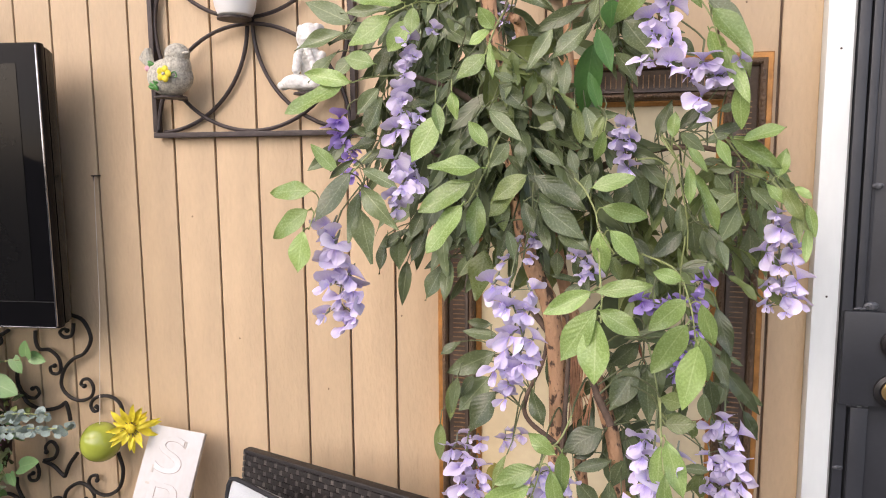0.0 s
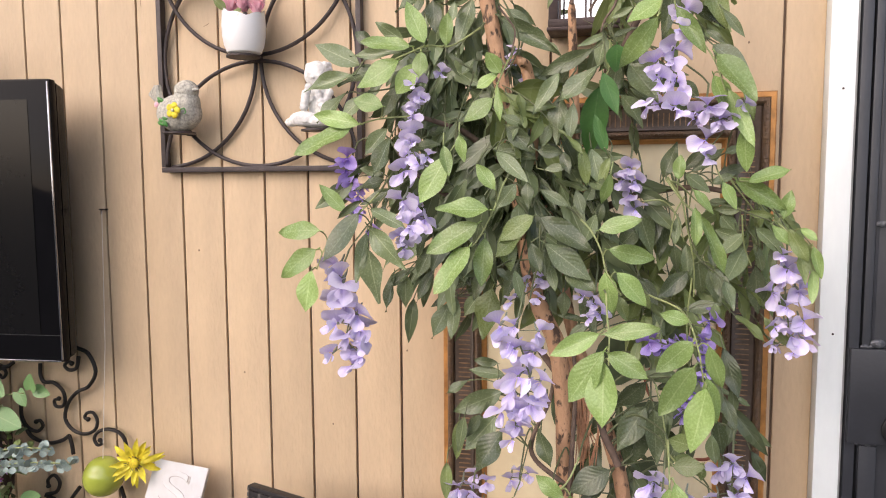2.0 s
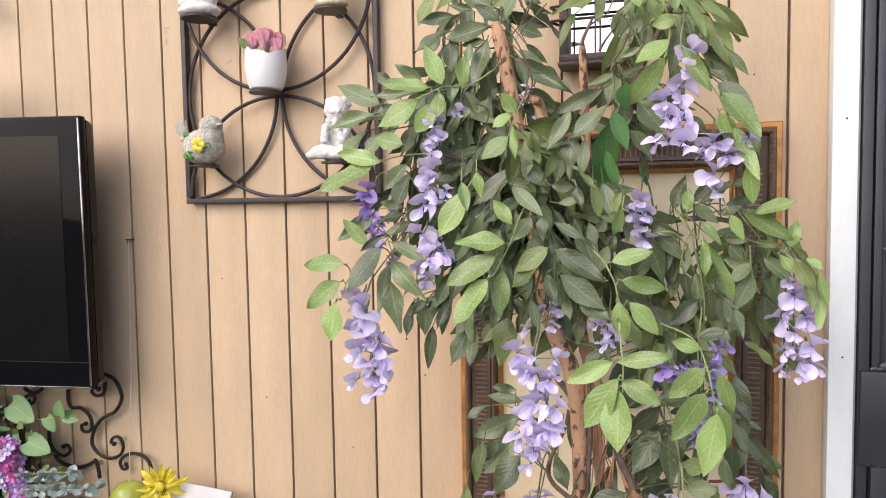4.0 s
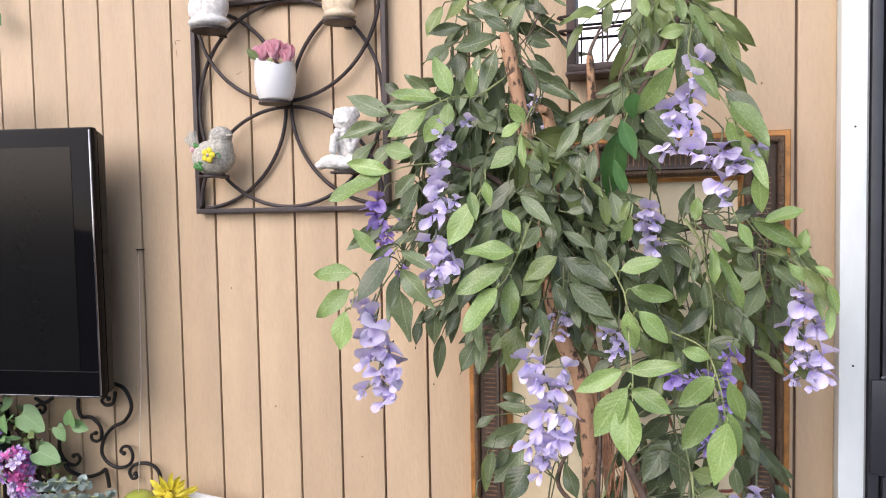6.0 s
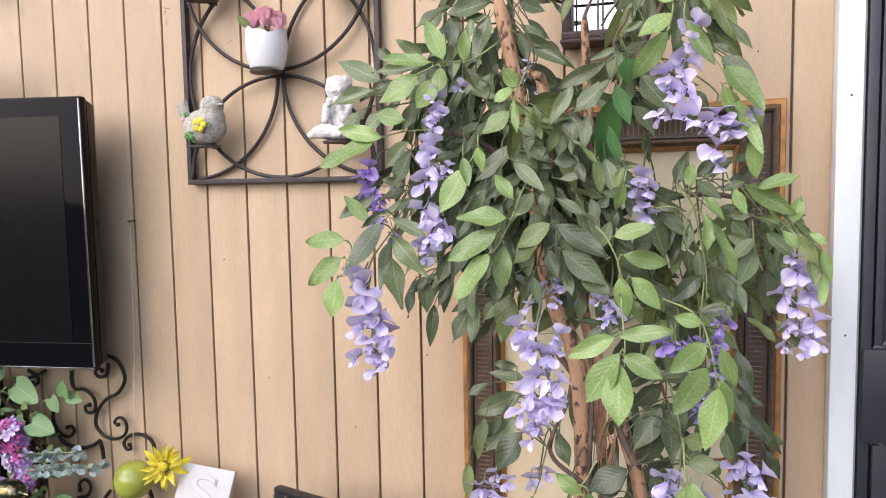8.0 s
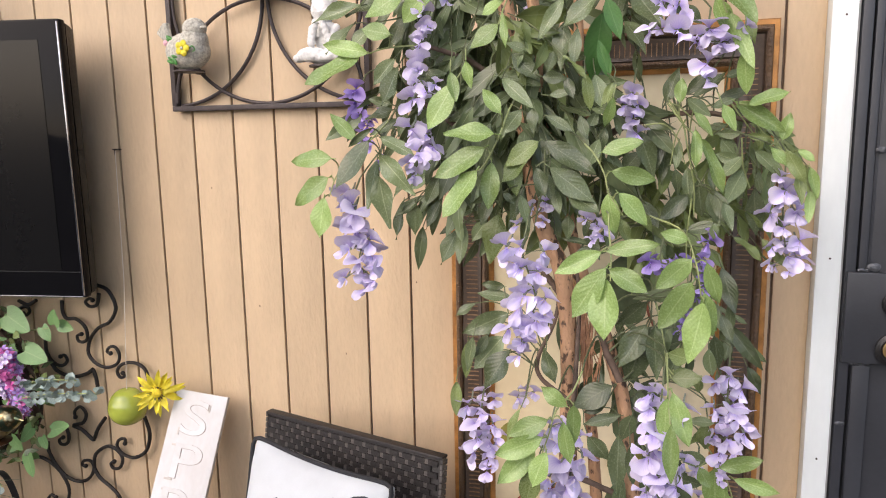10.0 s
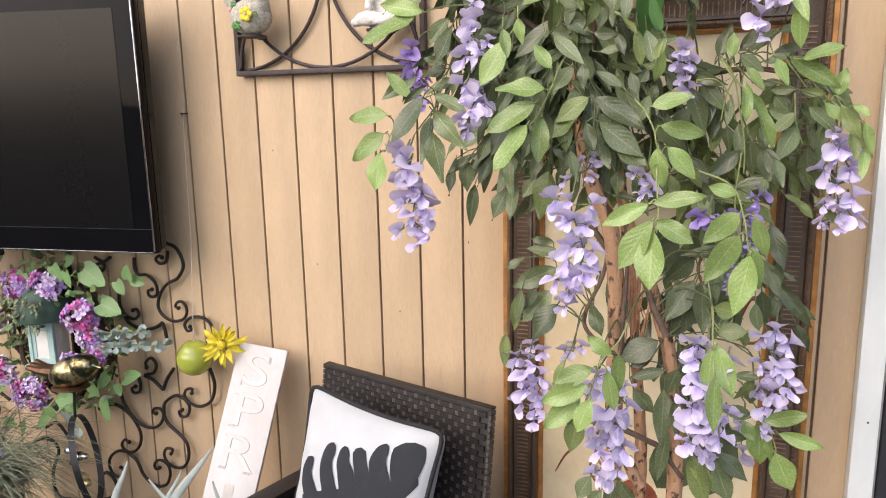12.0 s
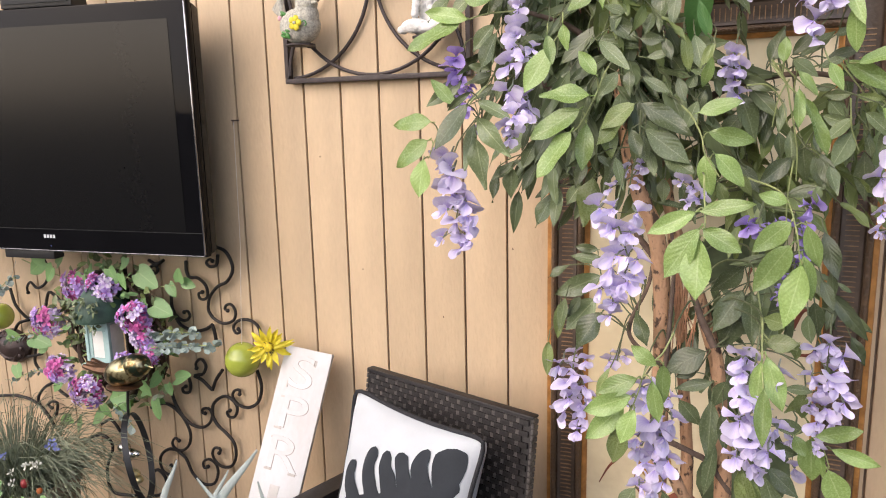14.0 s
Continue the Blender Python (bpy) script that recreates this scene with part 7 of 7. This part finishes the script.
# ---- lilac wreath with a birdhouse ----
def wreath():
    c = Vector((-0.41, -0.075, 0.815))
    R = 0.165
    wr = thing("lilac_wreath", c.x, -0.05, c.z, "round vine wreath with purple and pink lilacs and ivy leaves", "wreath")
    r = random.Random(11)
    for k in range(7):
        bm = bmesh.new()
        ph = r.uniform(0, 6)
        pts = [c + Vector((math.cos(a) * (R + 0.016 * math.sin(3 * a + ph)), 0.016 * math.cos(4 * a + ph), math.sin(a) * (R + 0.014 * math.cos(5 * a + ph)))) for a in (2 * math.pi * i / 40 for i in range(40))]
        tube(bm, pts, 0.006, 6, closed=True, rough=0.3)
        part("vine", bm, VINE, wr)
    purple = petal_material("lilac_petal", (0.58, 0.42, 0.78), (0.36, 0.18, 0.55), 0.4)
    pink = petal_material("pink_lilac_petal", (0.72, 0.20, 0.48), (0.45, 0.05, 0.26), 0.4)
    pale = petal_material("pale_lilac_petal", (0.86, 0.78, 0.90), (0.55, 0.38, 0.70), 0.25)
    for x, z, s, y in ((-0.503, 0.955, 0.052, -0.115), (-0.392, 0.958, 0.056, -0.125), (-0.624, 0.842, 0.060, -0.125), (-0.282, 0.885, 0.056, -0.13),
                       (-0.262, 0.835, 0.040, -0.125), (-0.590, 0.705, 0.054, -0.13), (-0.492, 0.650, 0.062, -0.13), (-0.235, 0.790, 0.034, -0.13), (-0.325, 0.765, 0.022, -0.14)):
        bm = bmesh.new()
        s *= 0.84
        ctr = Vector((x, y, z))
        for i in range(int(105 * s / 0.055)):
            o = rand_unit(r)
            o = o.normalized() * r.uniform(0.6, 1.08)
            q = ctr + Vector((o.x * s, o.y * s * 0.6, o.z * s * 0.85))
            out = (o + Vector((0, -0.6, 0.1))).normalized()
            side = out.orthogonal().normalized()
            up = out.cross(side)
            zone = noise.noise(q * 30 + Vector((0, 7, 0))) + r.uniform(-0.35, 0.35)
            slot = 1 if zone > 0.18 else (2 if zone < -0.16 else 0)
            spin, big = r.uniform(0, 1.5), r.uniform(0.85, 1.35)
            for kk in range(4):
                a = spin + kk * math.pi / 2
                w = side * math.cos(a) + up * math.sin(a)
                blade(bm, 0.0135 * big, 0.0085 * big, 0.1, 0.3, 0, aim(q, w + out * 0.3, out + rand_unit(r) * 0.4), 3, 2, tip=0.75, slot=slot)
        part("lilac", bm, [purple, pink, pale], wr, "purple and pink lilac head")

    bm = bmesh.new()
    for i in range(340):
        a = r.uniform(0, 2 * math.pi)
        rad = R + r.uniform(-0.065, 0.055)
        q = c + Vector((math.cos(a) * rad, r.uniform(-0.045, 0.02), math.sin(a) * rad))
        way = Vector((math.cos(a) * r.uniform(-0.3, 1), -0.35, math.sin(a) * r.uniform(-0.3, 1))) + rand_unit(r) * 0.7
        blade(bm, r.uniform(0.022, 0.045), r.uniform(0.010, 0.020), r.uniform(0, 0.3), 0.25, 0.03, aim(q, way, Vector((0, -1, 0.4)) + rand_unit(r) * 0.6), 5, 2, seed=i, slot=r.choice((0, 0, 1, 1, 2)))
    part("small_leaves", bm, [LEAF["mid"], LEAF["dark"], LEAF["ivy"]], wr, "small green leaves along the vines")["kind"] = "stuff"

    def ivy(x, z, an, s):
        a = radians(an)
        place("ivy_leaf", r.choice(LEAVES["ivy"]), wr, aim((x, -0.120 + r.uniform(-0.025, 0.02), z), (math.cos(a), r.uniform(-0.25, 0.1), math.sin(a)), Vector((0, -1, 0.35)) + rand_unit(r) * 0.35, s * 0.70))

    ivy(-0.304, 1.041, -99, 0.040)
    ivy(-0.273, 1.003, -27, 0.111)
    ivy(-0.310, 1.000, -81, 0.062)
    ivy(-0.177, 0.976, -52, 0.056)
    ivy(-0.121, 0.992, 73, 0.059)
    ivy(-0.115, 0.989, -15, 0.054)
    ivy(-0.433, 0.983, -146, 0.089)
    ivy(-0.536, 0.951, -103, 0.052)
    ivy(-0.526, 0.931, -45, 0.073)
    ivy(-0.553, 1.005, -128, 0.077)
    ivy(-0.559, 1.010, 37, 0.058)
    ivy(-0.614, 1.021, 169, 0.079)
    ivy(-0.618, 1.016, -147, 0.103)
    ivy(-0.229, 0.917, -18, 0.097)
    ivy(-0.259, 0.922, -146, 0.065)
    ivy(-0.316, 0.866, -136, 0.065)
    ivy(-0.783, 0.789, -4, 0.071)
    ivy(-0.687, 0.788, -15, 0.102)
    ivy(-0.329, 0.669, -160, 0.090)
    ivy(-0.392, 0.638, -26, 0.080)
    ivy(-0.427, 0.620, -59, 0.059)
    ivy(-0.442, 0.594, -133, 0.085)
    ivy(-0.546, 0.570, -157, 0.064)
    ivy(-0.246, 0.654, -70, 0.078)
    ivy(-0.186, 0.712, -63, 0.046)
    ivy(-0.171, 0.724, 17, 0.076)
    ivy(-0.205, 0.738, -127, 0.065)
    ivy(-0.804, 0.682, -63, 0.064)
    ivy(-0.538, 0.551, -133, 0.088)
    ivy(-0.585, 0.678, -63, 0.042)
    ivy(-0.470, 0.985, -110, 0.070)
    ivy(-0.360, 1.010, -60, 0.066)
    ivy(-0.655, 0.760, -150, 0.060)
    ivy(-0.630, 0.655, -120, 0.058)
    ivy(-0.300, 0.690, -40, 0.062)
    ivy(-0.345, 0.640, -95, 0.060)
    for pts in (((-0.40, 0.955), (-0.33, 0.985), (-0.25, 0.965), (-0.16, 0.975)), ((-0.52, 0.96), (-0.60, 0.975), (-0.66, 0.99), (-0.73, 1.01)), ((-0.27, 0.79), (-0.25, 0.74), (-0.235, 0.70), (-0.22, 0.68))):
        bm = bmesh.new()
        tube(bm, smooth_line([(a, -0.10, b) for a, b in pts], 5), 0.0016, 5)
        part("tendril", bm, STEM, wr)


wreath()


def eucalyptus(x0, z0, x1, z1, y, n, seed):
    e = thing("eucalyptus_sprig", x0, y, z0, "grey green artificial eucalyptus sprig pushed into the wreath", "foliage", "eucalyptus sprigs")
    r = random.Random(seed)
    a, b = Vector((x0, y, z0)), Vector((x1, y - 0.02, z1))
    bm = bmesh.new()
    tube(bm, smooth_line([a, a.lerp(b, 0.5) + Vector((0, 0, 0.008)), b], 6), 0.0015, 5)
    part("stem", bm, STEM, e)
    bm = bmesh.new()
    blade(bm, 1.0, 0.95, 0.1, 0.2, 0.02, None, 5, 4, tip=0.7)
    me = mesh_of("leaf", bm, EUCALYPT)
    d = (b - a).normalized()
    for i in range(n):
        q = a.lerp(b, (i + 0.5) / n)
        w = r.uniform(0, 6.28)
        side = Vector((0, math.cos(w) * 0.7 - 0.2, math.sin(w)))
        place("leaf", me, e, aim(q, side + d * r.uniform(0.1, 0.8), d + Vector((0, -1.2, 0.5)) + rand_unit(r) * 0.5, r.uniform(0.012, 0.022)))


eucalyptus(-0.27, 0.800, 0.020, 0.848, -0.135, 70, 1)
eucalyptus(-0.25, 0.835, -0.05, 0.870, -0.125, 44, 2)
eucalyptus(-0.66, 0.800, -0.78, 0.775, -0.120, 16, 3)
eucalyptus(-0.66, 0.690, -0.80, 0.640, -0.110, 20, 5)
eucalyptus(-0.40, 0.625, -0.31, 0.575, -0.120, 12, 6)
eucalyptus(-0.86, 0.900, -0.74, 0.960, -0.100, 18, 4)


def birdhouse():
    c = Vector((-0.420, -0.105, 0.745))
    bh = thing("birdhouse", *c, "small cream and aqua birdhouse with dark green roof inside the wreath", "birdhouse")
    m = Matrix.Translation(c) @ pose(0, 0, 0, 0, 0, 10) @ Matrix.Diagonal((0.78, 0.85, 1, 1))

    def lay(name, bm, mt, label=""):
        bmesh.ops.transform(bm, matrix=m, verts=bm.verts[:])
        part(name, bm, mt, bh, label)

    lay("wall", boxes((-0.042, 0.042, -0.036, 0.036, 0.0, 0.125), bevel=0.002), surf("cream_paint", (0.84, 0.83, 0.77), 0.06, 30, 0.6))
    lay("front_panel", boxes((-0.0355, 0.0355, -0.0385, -0.0362, 0.092, 0.107), (-0.0355, 0.0355, -0.0385, -0.0362, 0.001, 0.016), (-0.0355, -0.023, -0.0385, -0.0362, 0.0162, 0.0918), (0.023, 0.0355, -0.0385, -0.0362, 0.0162, 0.0918)), AQUA, "pale aqua front with a square opening")
    for x in (-0.042, 0.042):
        lay("corner_post", boxes((x - 0.006, x + 0.006, -0.042, -0.030, 0.0, 0.125), bevel=0.001), AQUA)
    lay("base", boxes((-0.062, 0.062, -0.056, 0.056, -0.010, 0.0), bevel=0.002), AQUA, "pale aqua base board")
    lay("lintel", boxes((-0.050, 0.050, -0.046, 0.046, 0.108, 0.120), bevel=0.002), AQUA)
    bm = bmesh.new()
    lathe(bm, [(0.092, 0.122), (0.094, 0.128), (0.082, 0.165), (0.050, 0.205), (0.012, 0.228), (0.002, 0.232)], 20)
    lay("roof", bm, ROOFGREEN, "rounded dark green roof")
    bm = bmesh.new()
    r = random.Random(2)
    for i in range(70):
        q = Vector((r.uniform(-0.06, 0.045), -0.075 + r.uniform(-0.02, 0.02), 0.135 + r.uniform(-0.03, 0.06)))
        blade(bm, 0.022, 0.010, 0.2, 0.2, 0, aim(q, Vector((r.uniform(-1, 1), -0.4, r.uniform(-1, 0.4))), Vector((0, -1, 0.5)) + rand_unit(r) * 0.5), 3, 2)
    lay("moss_leaves", bm, LEAF["dark"], "dark green trailing leaves")


birdhouse()


# ---- garden stake with brass bird ----
def bird_stake():
    st = thing("garden_stake", -0.243, -0.20, 0.0, "black metal garden stake with a hoop and small bells", "garden stake")
    bm = bmesh.new()
    pts = [Vector((-0.236 - 0.050 * math.cos(a) - 0.026 * math.sin(a), -0.20 + 0.074 * math.cos(a), 0.535 + 0.108 * math.sin(a))) for a in (2 * math.pi * i / 44 for i in range(44))]
    rings = []
    for i, q in enumerate(pts):
        a = 2 * math.pi * i / len(pts)
        n_ = Vector((-math.cos(a) * 0.563, math.cos(a) * 0.826, math.sin(a))).normalized()
        w = Vector((0.826, 0.563, 0)) * 0.0075
        rings.append([bm.verts.new(q + w), bm.verts.new(q + w + n_ * 0.002), bm.verts.new(q - w + n_ * 0.002), bm.verts.new(q - w)])
    for i in range(len(rings)):
        a, b = rings[i], rings[(i + 1) % len(rings)]
        for k in range(4):
            bm.faces.new((a[k], a[(k + 1) % 4], b[(k + 1) % 4], b[k]))
    bmesh.ops.recalc_face_normals(bm, faces=bm.faces[:])
    part("hoop", bm, SATIN, st, "flat black metal hoop")
    bm = bmesh.new()
    tube(bm, [Vector((-0.258, -0.20, 0.642)), Vector((-0.250, -0.20, 0.722))], 0.0035, 8)
    part("upper_rod", bm, SATIN, st)
    bm = bmesh.new()
    tube(bm, [Vector((-0.243, -0.20, 0.0)), Vector((-0.212, -0.20, 0.428))], 0.0045, 8)
    part("rod", bm, SATIN, st)
    for dx, dz, s, mt in ((-0.024, 0.026, 0.015, STEEL), (-0.004, 0.012, 0.016, STEEL), (0.020, 0.016, 0.009, STEEL), (-0.016, -0.008, 0.009, STEEL), (0.000, -0.044, 0.015, BRASS), (0.014, -0.058, 0.012, BRASS)):
        bm = bmesh.new()
        ball(bm, (-0.243 + dx, -0.215, 0.535 + dz), s, (1.25, 1, 0.8))
        part("bell", bm, mt, st, "small shiny bell")
    c = Vector((-0.255, -0.20, 0.722))
    bm = bmesh.new()
    ball(bm, c + Vector((0.004, 0, 0.044)), 0.046, (1.5, 0.85, 0.82), pose(0, 0, 0, 0, -20, 0), 24, 16)
    ball(bm, c + Vector((0.050, -0.003, 0.066)), 0.033, (1.15, 0.95, 0.92), None, 22, 14)
    tube(bm, [c + Vector((0.086, -0.006, 0.072)), c + Vector((0.108, -0.008, 0.068))], (0.007, 0.0012), 8)
    for k in range(3):
        tube(bm, [c + Vector((-0.045, 0.006 * (k - 1), 0.040)), c + Vector((-0.085, 0.010 * (k - 1), 0.040)), c + Vector((-0.128, 0.014 * (k - 1), 0.046 + 0.004 * k))], (0.017, 0.006), 8, slot=1)
    ball(bm, c + Vector((-0.004, 0, 0.004)), 0.05, (1.0, 0.8, 0.14), None, 16, 8, slot=1)
    tagged(part("brass_bird_ornament", bm, [BRASS, COPPER]), "shiny brass and copper bird ornament on a garden stake", "ornament")


bird_stake()


# ---- pots below ----
def grass_pot():
    x, y, z = -0.520, -0.34, 0.495
    gp = thing("grass_pot", x, y, 0.0, "olive clay pot of dry ornamental grass and small flowers", "potted plant")
    bm = bmesh.new()
    lathe(bm, [(0.10, 0), (0.115, 0.02), (0.135, 0.30), (0.145, z - 0.03), (0.138, z - 0.028), (0.13, z - 0.06)], 32, Matrix.Translation((x, y, 0)))
    part("pot", bm, POT, gp)
    bm = bmesh.new()
    lathe(bm, [(0.140, z - 0.030), (0.154, z - 0.028), (0.156, z - 0.004), (0.150, z), (0.143, z - 0.004), (0.140, z - 0.03)], 32, Matrix.Translation((x, y, 0)))
    part("pot_rim", bm, POTRIM, gp, "pale clay rim")
    r = random.Random(5)
    bm = bmesh.new()
    for i in range(1250):
        a = r.uniform(0, 6.28)
        out = Vector((math.cos(a), math.sin(a) * 0.7, 0))
        root = Vector((x, y, z - 0.05)) + out * r.uniform(0, 0.09)
        ln = r.uniform(0.13, 0.36)
        rise = r.uniform(0.05, 1.0)
        tip = root + out * ln * r.uniform(0.4, 1.15) + Vector((0, 0, ln * (rise - 0.25) * 0.85))
        mid = root.lerp(tip, 0.55) + Vector((0, 0, ln * 0.26)) + rand_unit(r) * 0.03
        tube(bm, smooth_line([root, mid, tip], 4), (0.0014, 0.0005), 3)
    part("grass", bm, GRASSY, gp, "thin dry green grass blades")["kind"] = "stuff"
    for k, (dx, dz, mt, s) in enumerate(((0.200, 0.074, BERRY, 0.010), (0.249, 0.066, ORANGE, 0.007))):
        bm = bmesh.new()
        ball(bm, (x + dx, y - 0.115, z + dz), s, (1, 0.9, 1.1))
        part("berry", bm, mt, gp)
    for dx, dz, mt in ((0.166, 0.098, WHITEBLOOM), (0.165, 0.072, WHITEBLOOM), (0.221, 0.125, WHITEBLOOM), (0.261, 0.135, WHITEBLOOM), (0.241, 0.130, WHITEBLOOM), (0.310, 0.190, BLUEBLOOM), (0.335, 0.192, BLUEBLOOM), (0.320, 0.200, BLUEBLOOM), (0.148, 0.136, BLUEBLOOM)):
        bm = bmesh.new()
        q = Vector((x + dx, y - 0.12, z + dz))
        for i in range(9):
            o = rand_unit(r).normalized()
            blade(bm, 0.008, 0.0065, 0.1, 0.2, 0, aim(q + o * 0.003, o + Vector((0, -0.5, 0)), Vector((0, -1, 0.3)) + o * 0.3), 3, 2, tip=0.7)
        part("small_bloom", bm, mt, gp)
    for dx, dz, an in ((0.14, 0.06, 200), (0.20, 0.04, 300), (0.27, 0.05, -20), (0.12, 0.10, 110), (0.25, 0.03, -70), (0.16, 0.03, -60)):
        a = radians(an)
        place("round_leaf", r.choice(LEAVES["ivy"]), gp, aim((x + dx, y - 0.135, z + dz), (math.cos(a), -0.3, math.sin(a)), (0, -1, 0.6), 0.06))


grass_pot()


def agave():
    x, y, z = 0.20, -0.40, 0.40
    ag = thing("agave_plant", x, y, 0.0, "grey green artificial agave with curved fleshy leaves in a clay pot", "potted plant")
    bm = bmesh.new()
    lathe(bm, [(0.075, 0), (0.085, 0.02), (0.105, z - 0.02), (0.112, z), (0.100, z), (0.095, z - 0.03)], 28, Matrix.Translation((x, y, 0)))
    part("pot", bm, POT, ag)
    for tx, tz, ty, bend, w in ((-0.098, 0.280, 0.0, 0.075, 0.015), (-0.027, 0.262, -0.02, -0.070, 0.014), (0.013, 0.262, 0.03, 0.045, 0.011), (0.118, 0.340, 0.0, 0.055, 0.017),
                               (0.131, 0.285, -0.02, -0.060, 0.013), (0.16, 0.20, 0.05, -0.04, 0.018), (0.02, 0.14, -0.10, 0.0, 0.018), (-0.13, 0.15, -0.06, 0.03, 0.018)):
        b2 = bmesh.new()
        root = Vector((x, y, z - 0.02))
        tip = Vector((x + tx, y + ty, z + tz))
        mid = root.lerp(tip, 0.5) + Vector((-bend * 1.35, 0, 0.0))
        tube(b2, smooth_line([root, mid, tip], 8), lambda f, w=w: 0.78 * w * (0.75 + 0.9 * f - 1.55 * f ** 2.2) + 0.001, 10, flat=0.45, up=(0, -1, 0.1))
        part("fleshy_leaf", b2, AGAVE, ag)


agave()


def medallion():
    bm = bmesh.new()
    m = Matrix.Translation((-0.945, -0.006, 0.700)) @ pose(0, 0, 0, 90)
    lathe(bm, [(0.075, 0), (0.076, 0.012), (0.070, 0.020), (0.066, 0.017), (0.050, 0.030), (0.046, 0.027), (0.028, 0.040), (0.010, 0.043)], 36, m, squash=0.72)
    for k in range(10):
        a = 2 * math.pi * k / 10
        ball(bm, m @ Vector((0.056 * math.cos(a), 0.040 * math.sin(a), 0.024)), 0.008, (1, 0.6, 1), u=8, v=6)
    tagged(part("wall_medallion", bm, BRONZE), "dark bronze oval embossed medallion on the wall", "wall decor")


medallion()


def wall_sprig():
    sp = thing("leaf_sprig", -0.36, -0.03, 1.93, "dark green leaf sprig hanging high on the wall", "foliage")
    bm = bmesh.new()
    tube(bm, smooth_line([(-0.40, -0.004, 2.12), (-0.385, -0.03, 2.05), (-0.372, -0.05, 1.98)], 5), 0.0018, 6)
    part("stem", bm, TWIG, sp)
    for x, z, an, s in ((-0.374, 1.99, -52, 0.075), (-0.378, 2.01, -120, 0.07), (-0.386, 2.05, 200, 0.07)):
        a = radians(an)
        place("leaf", LEAVES["vivid"][1], sp, aim((x, -0.05, z), (math.cos(a), -0.1, math.sin(a)), (0.1, -1, 0.3), s))


wall_sprig()
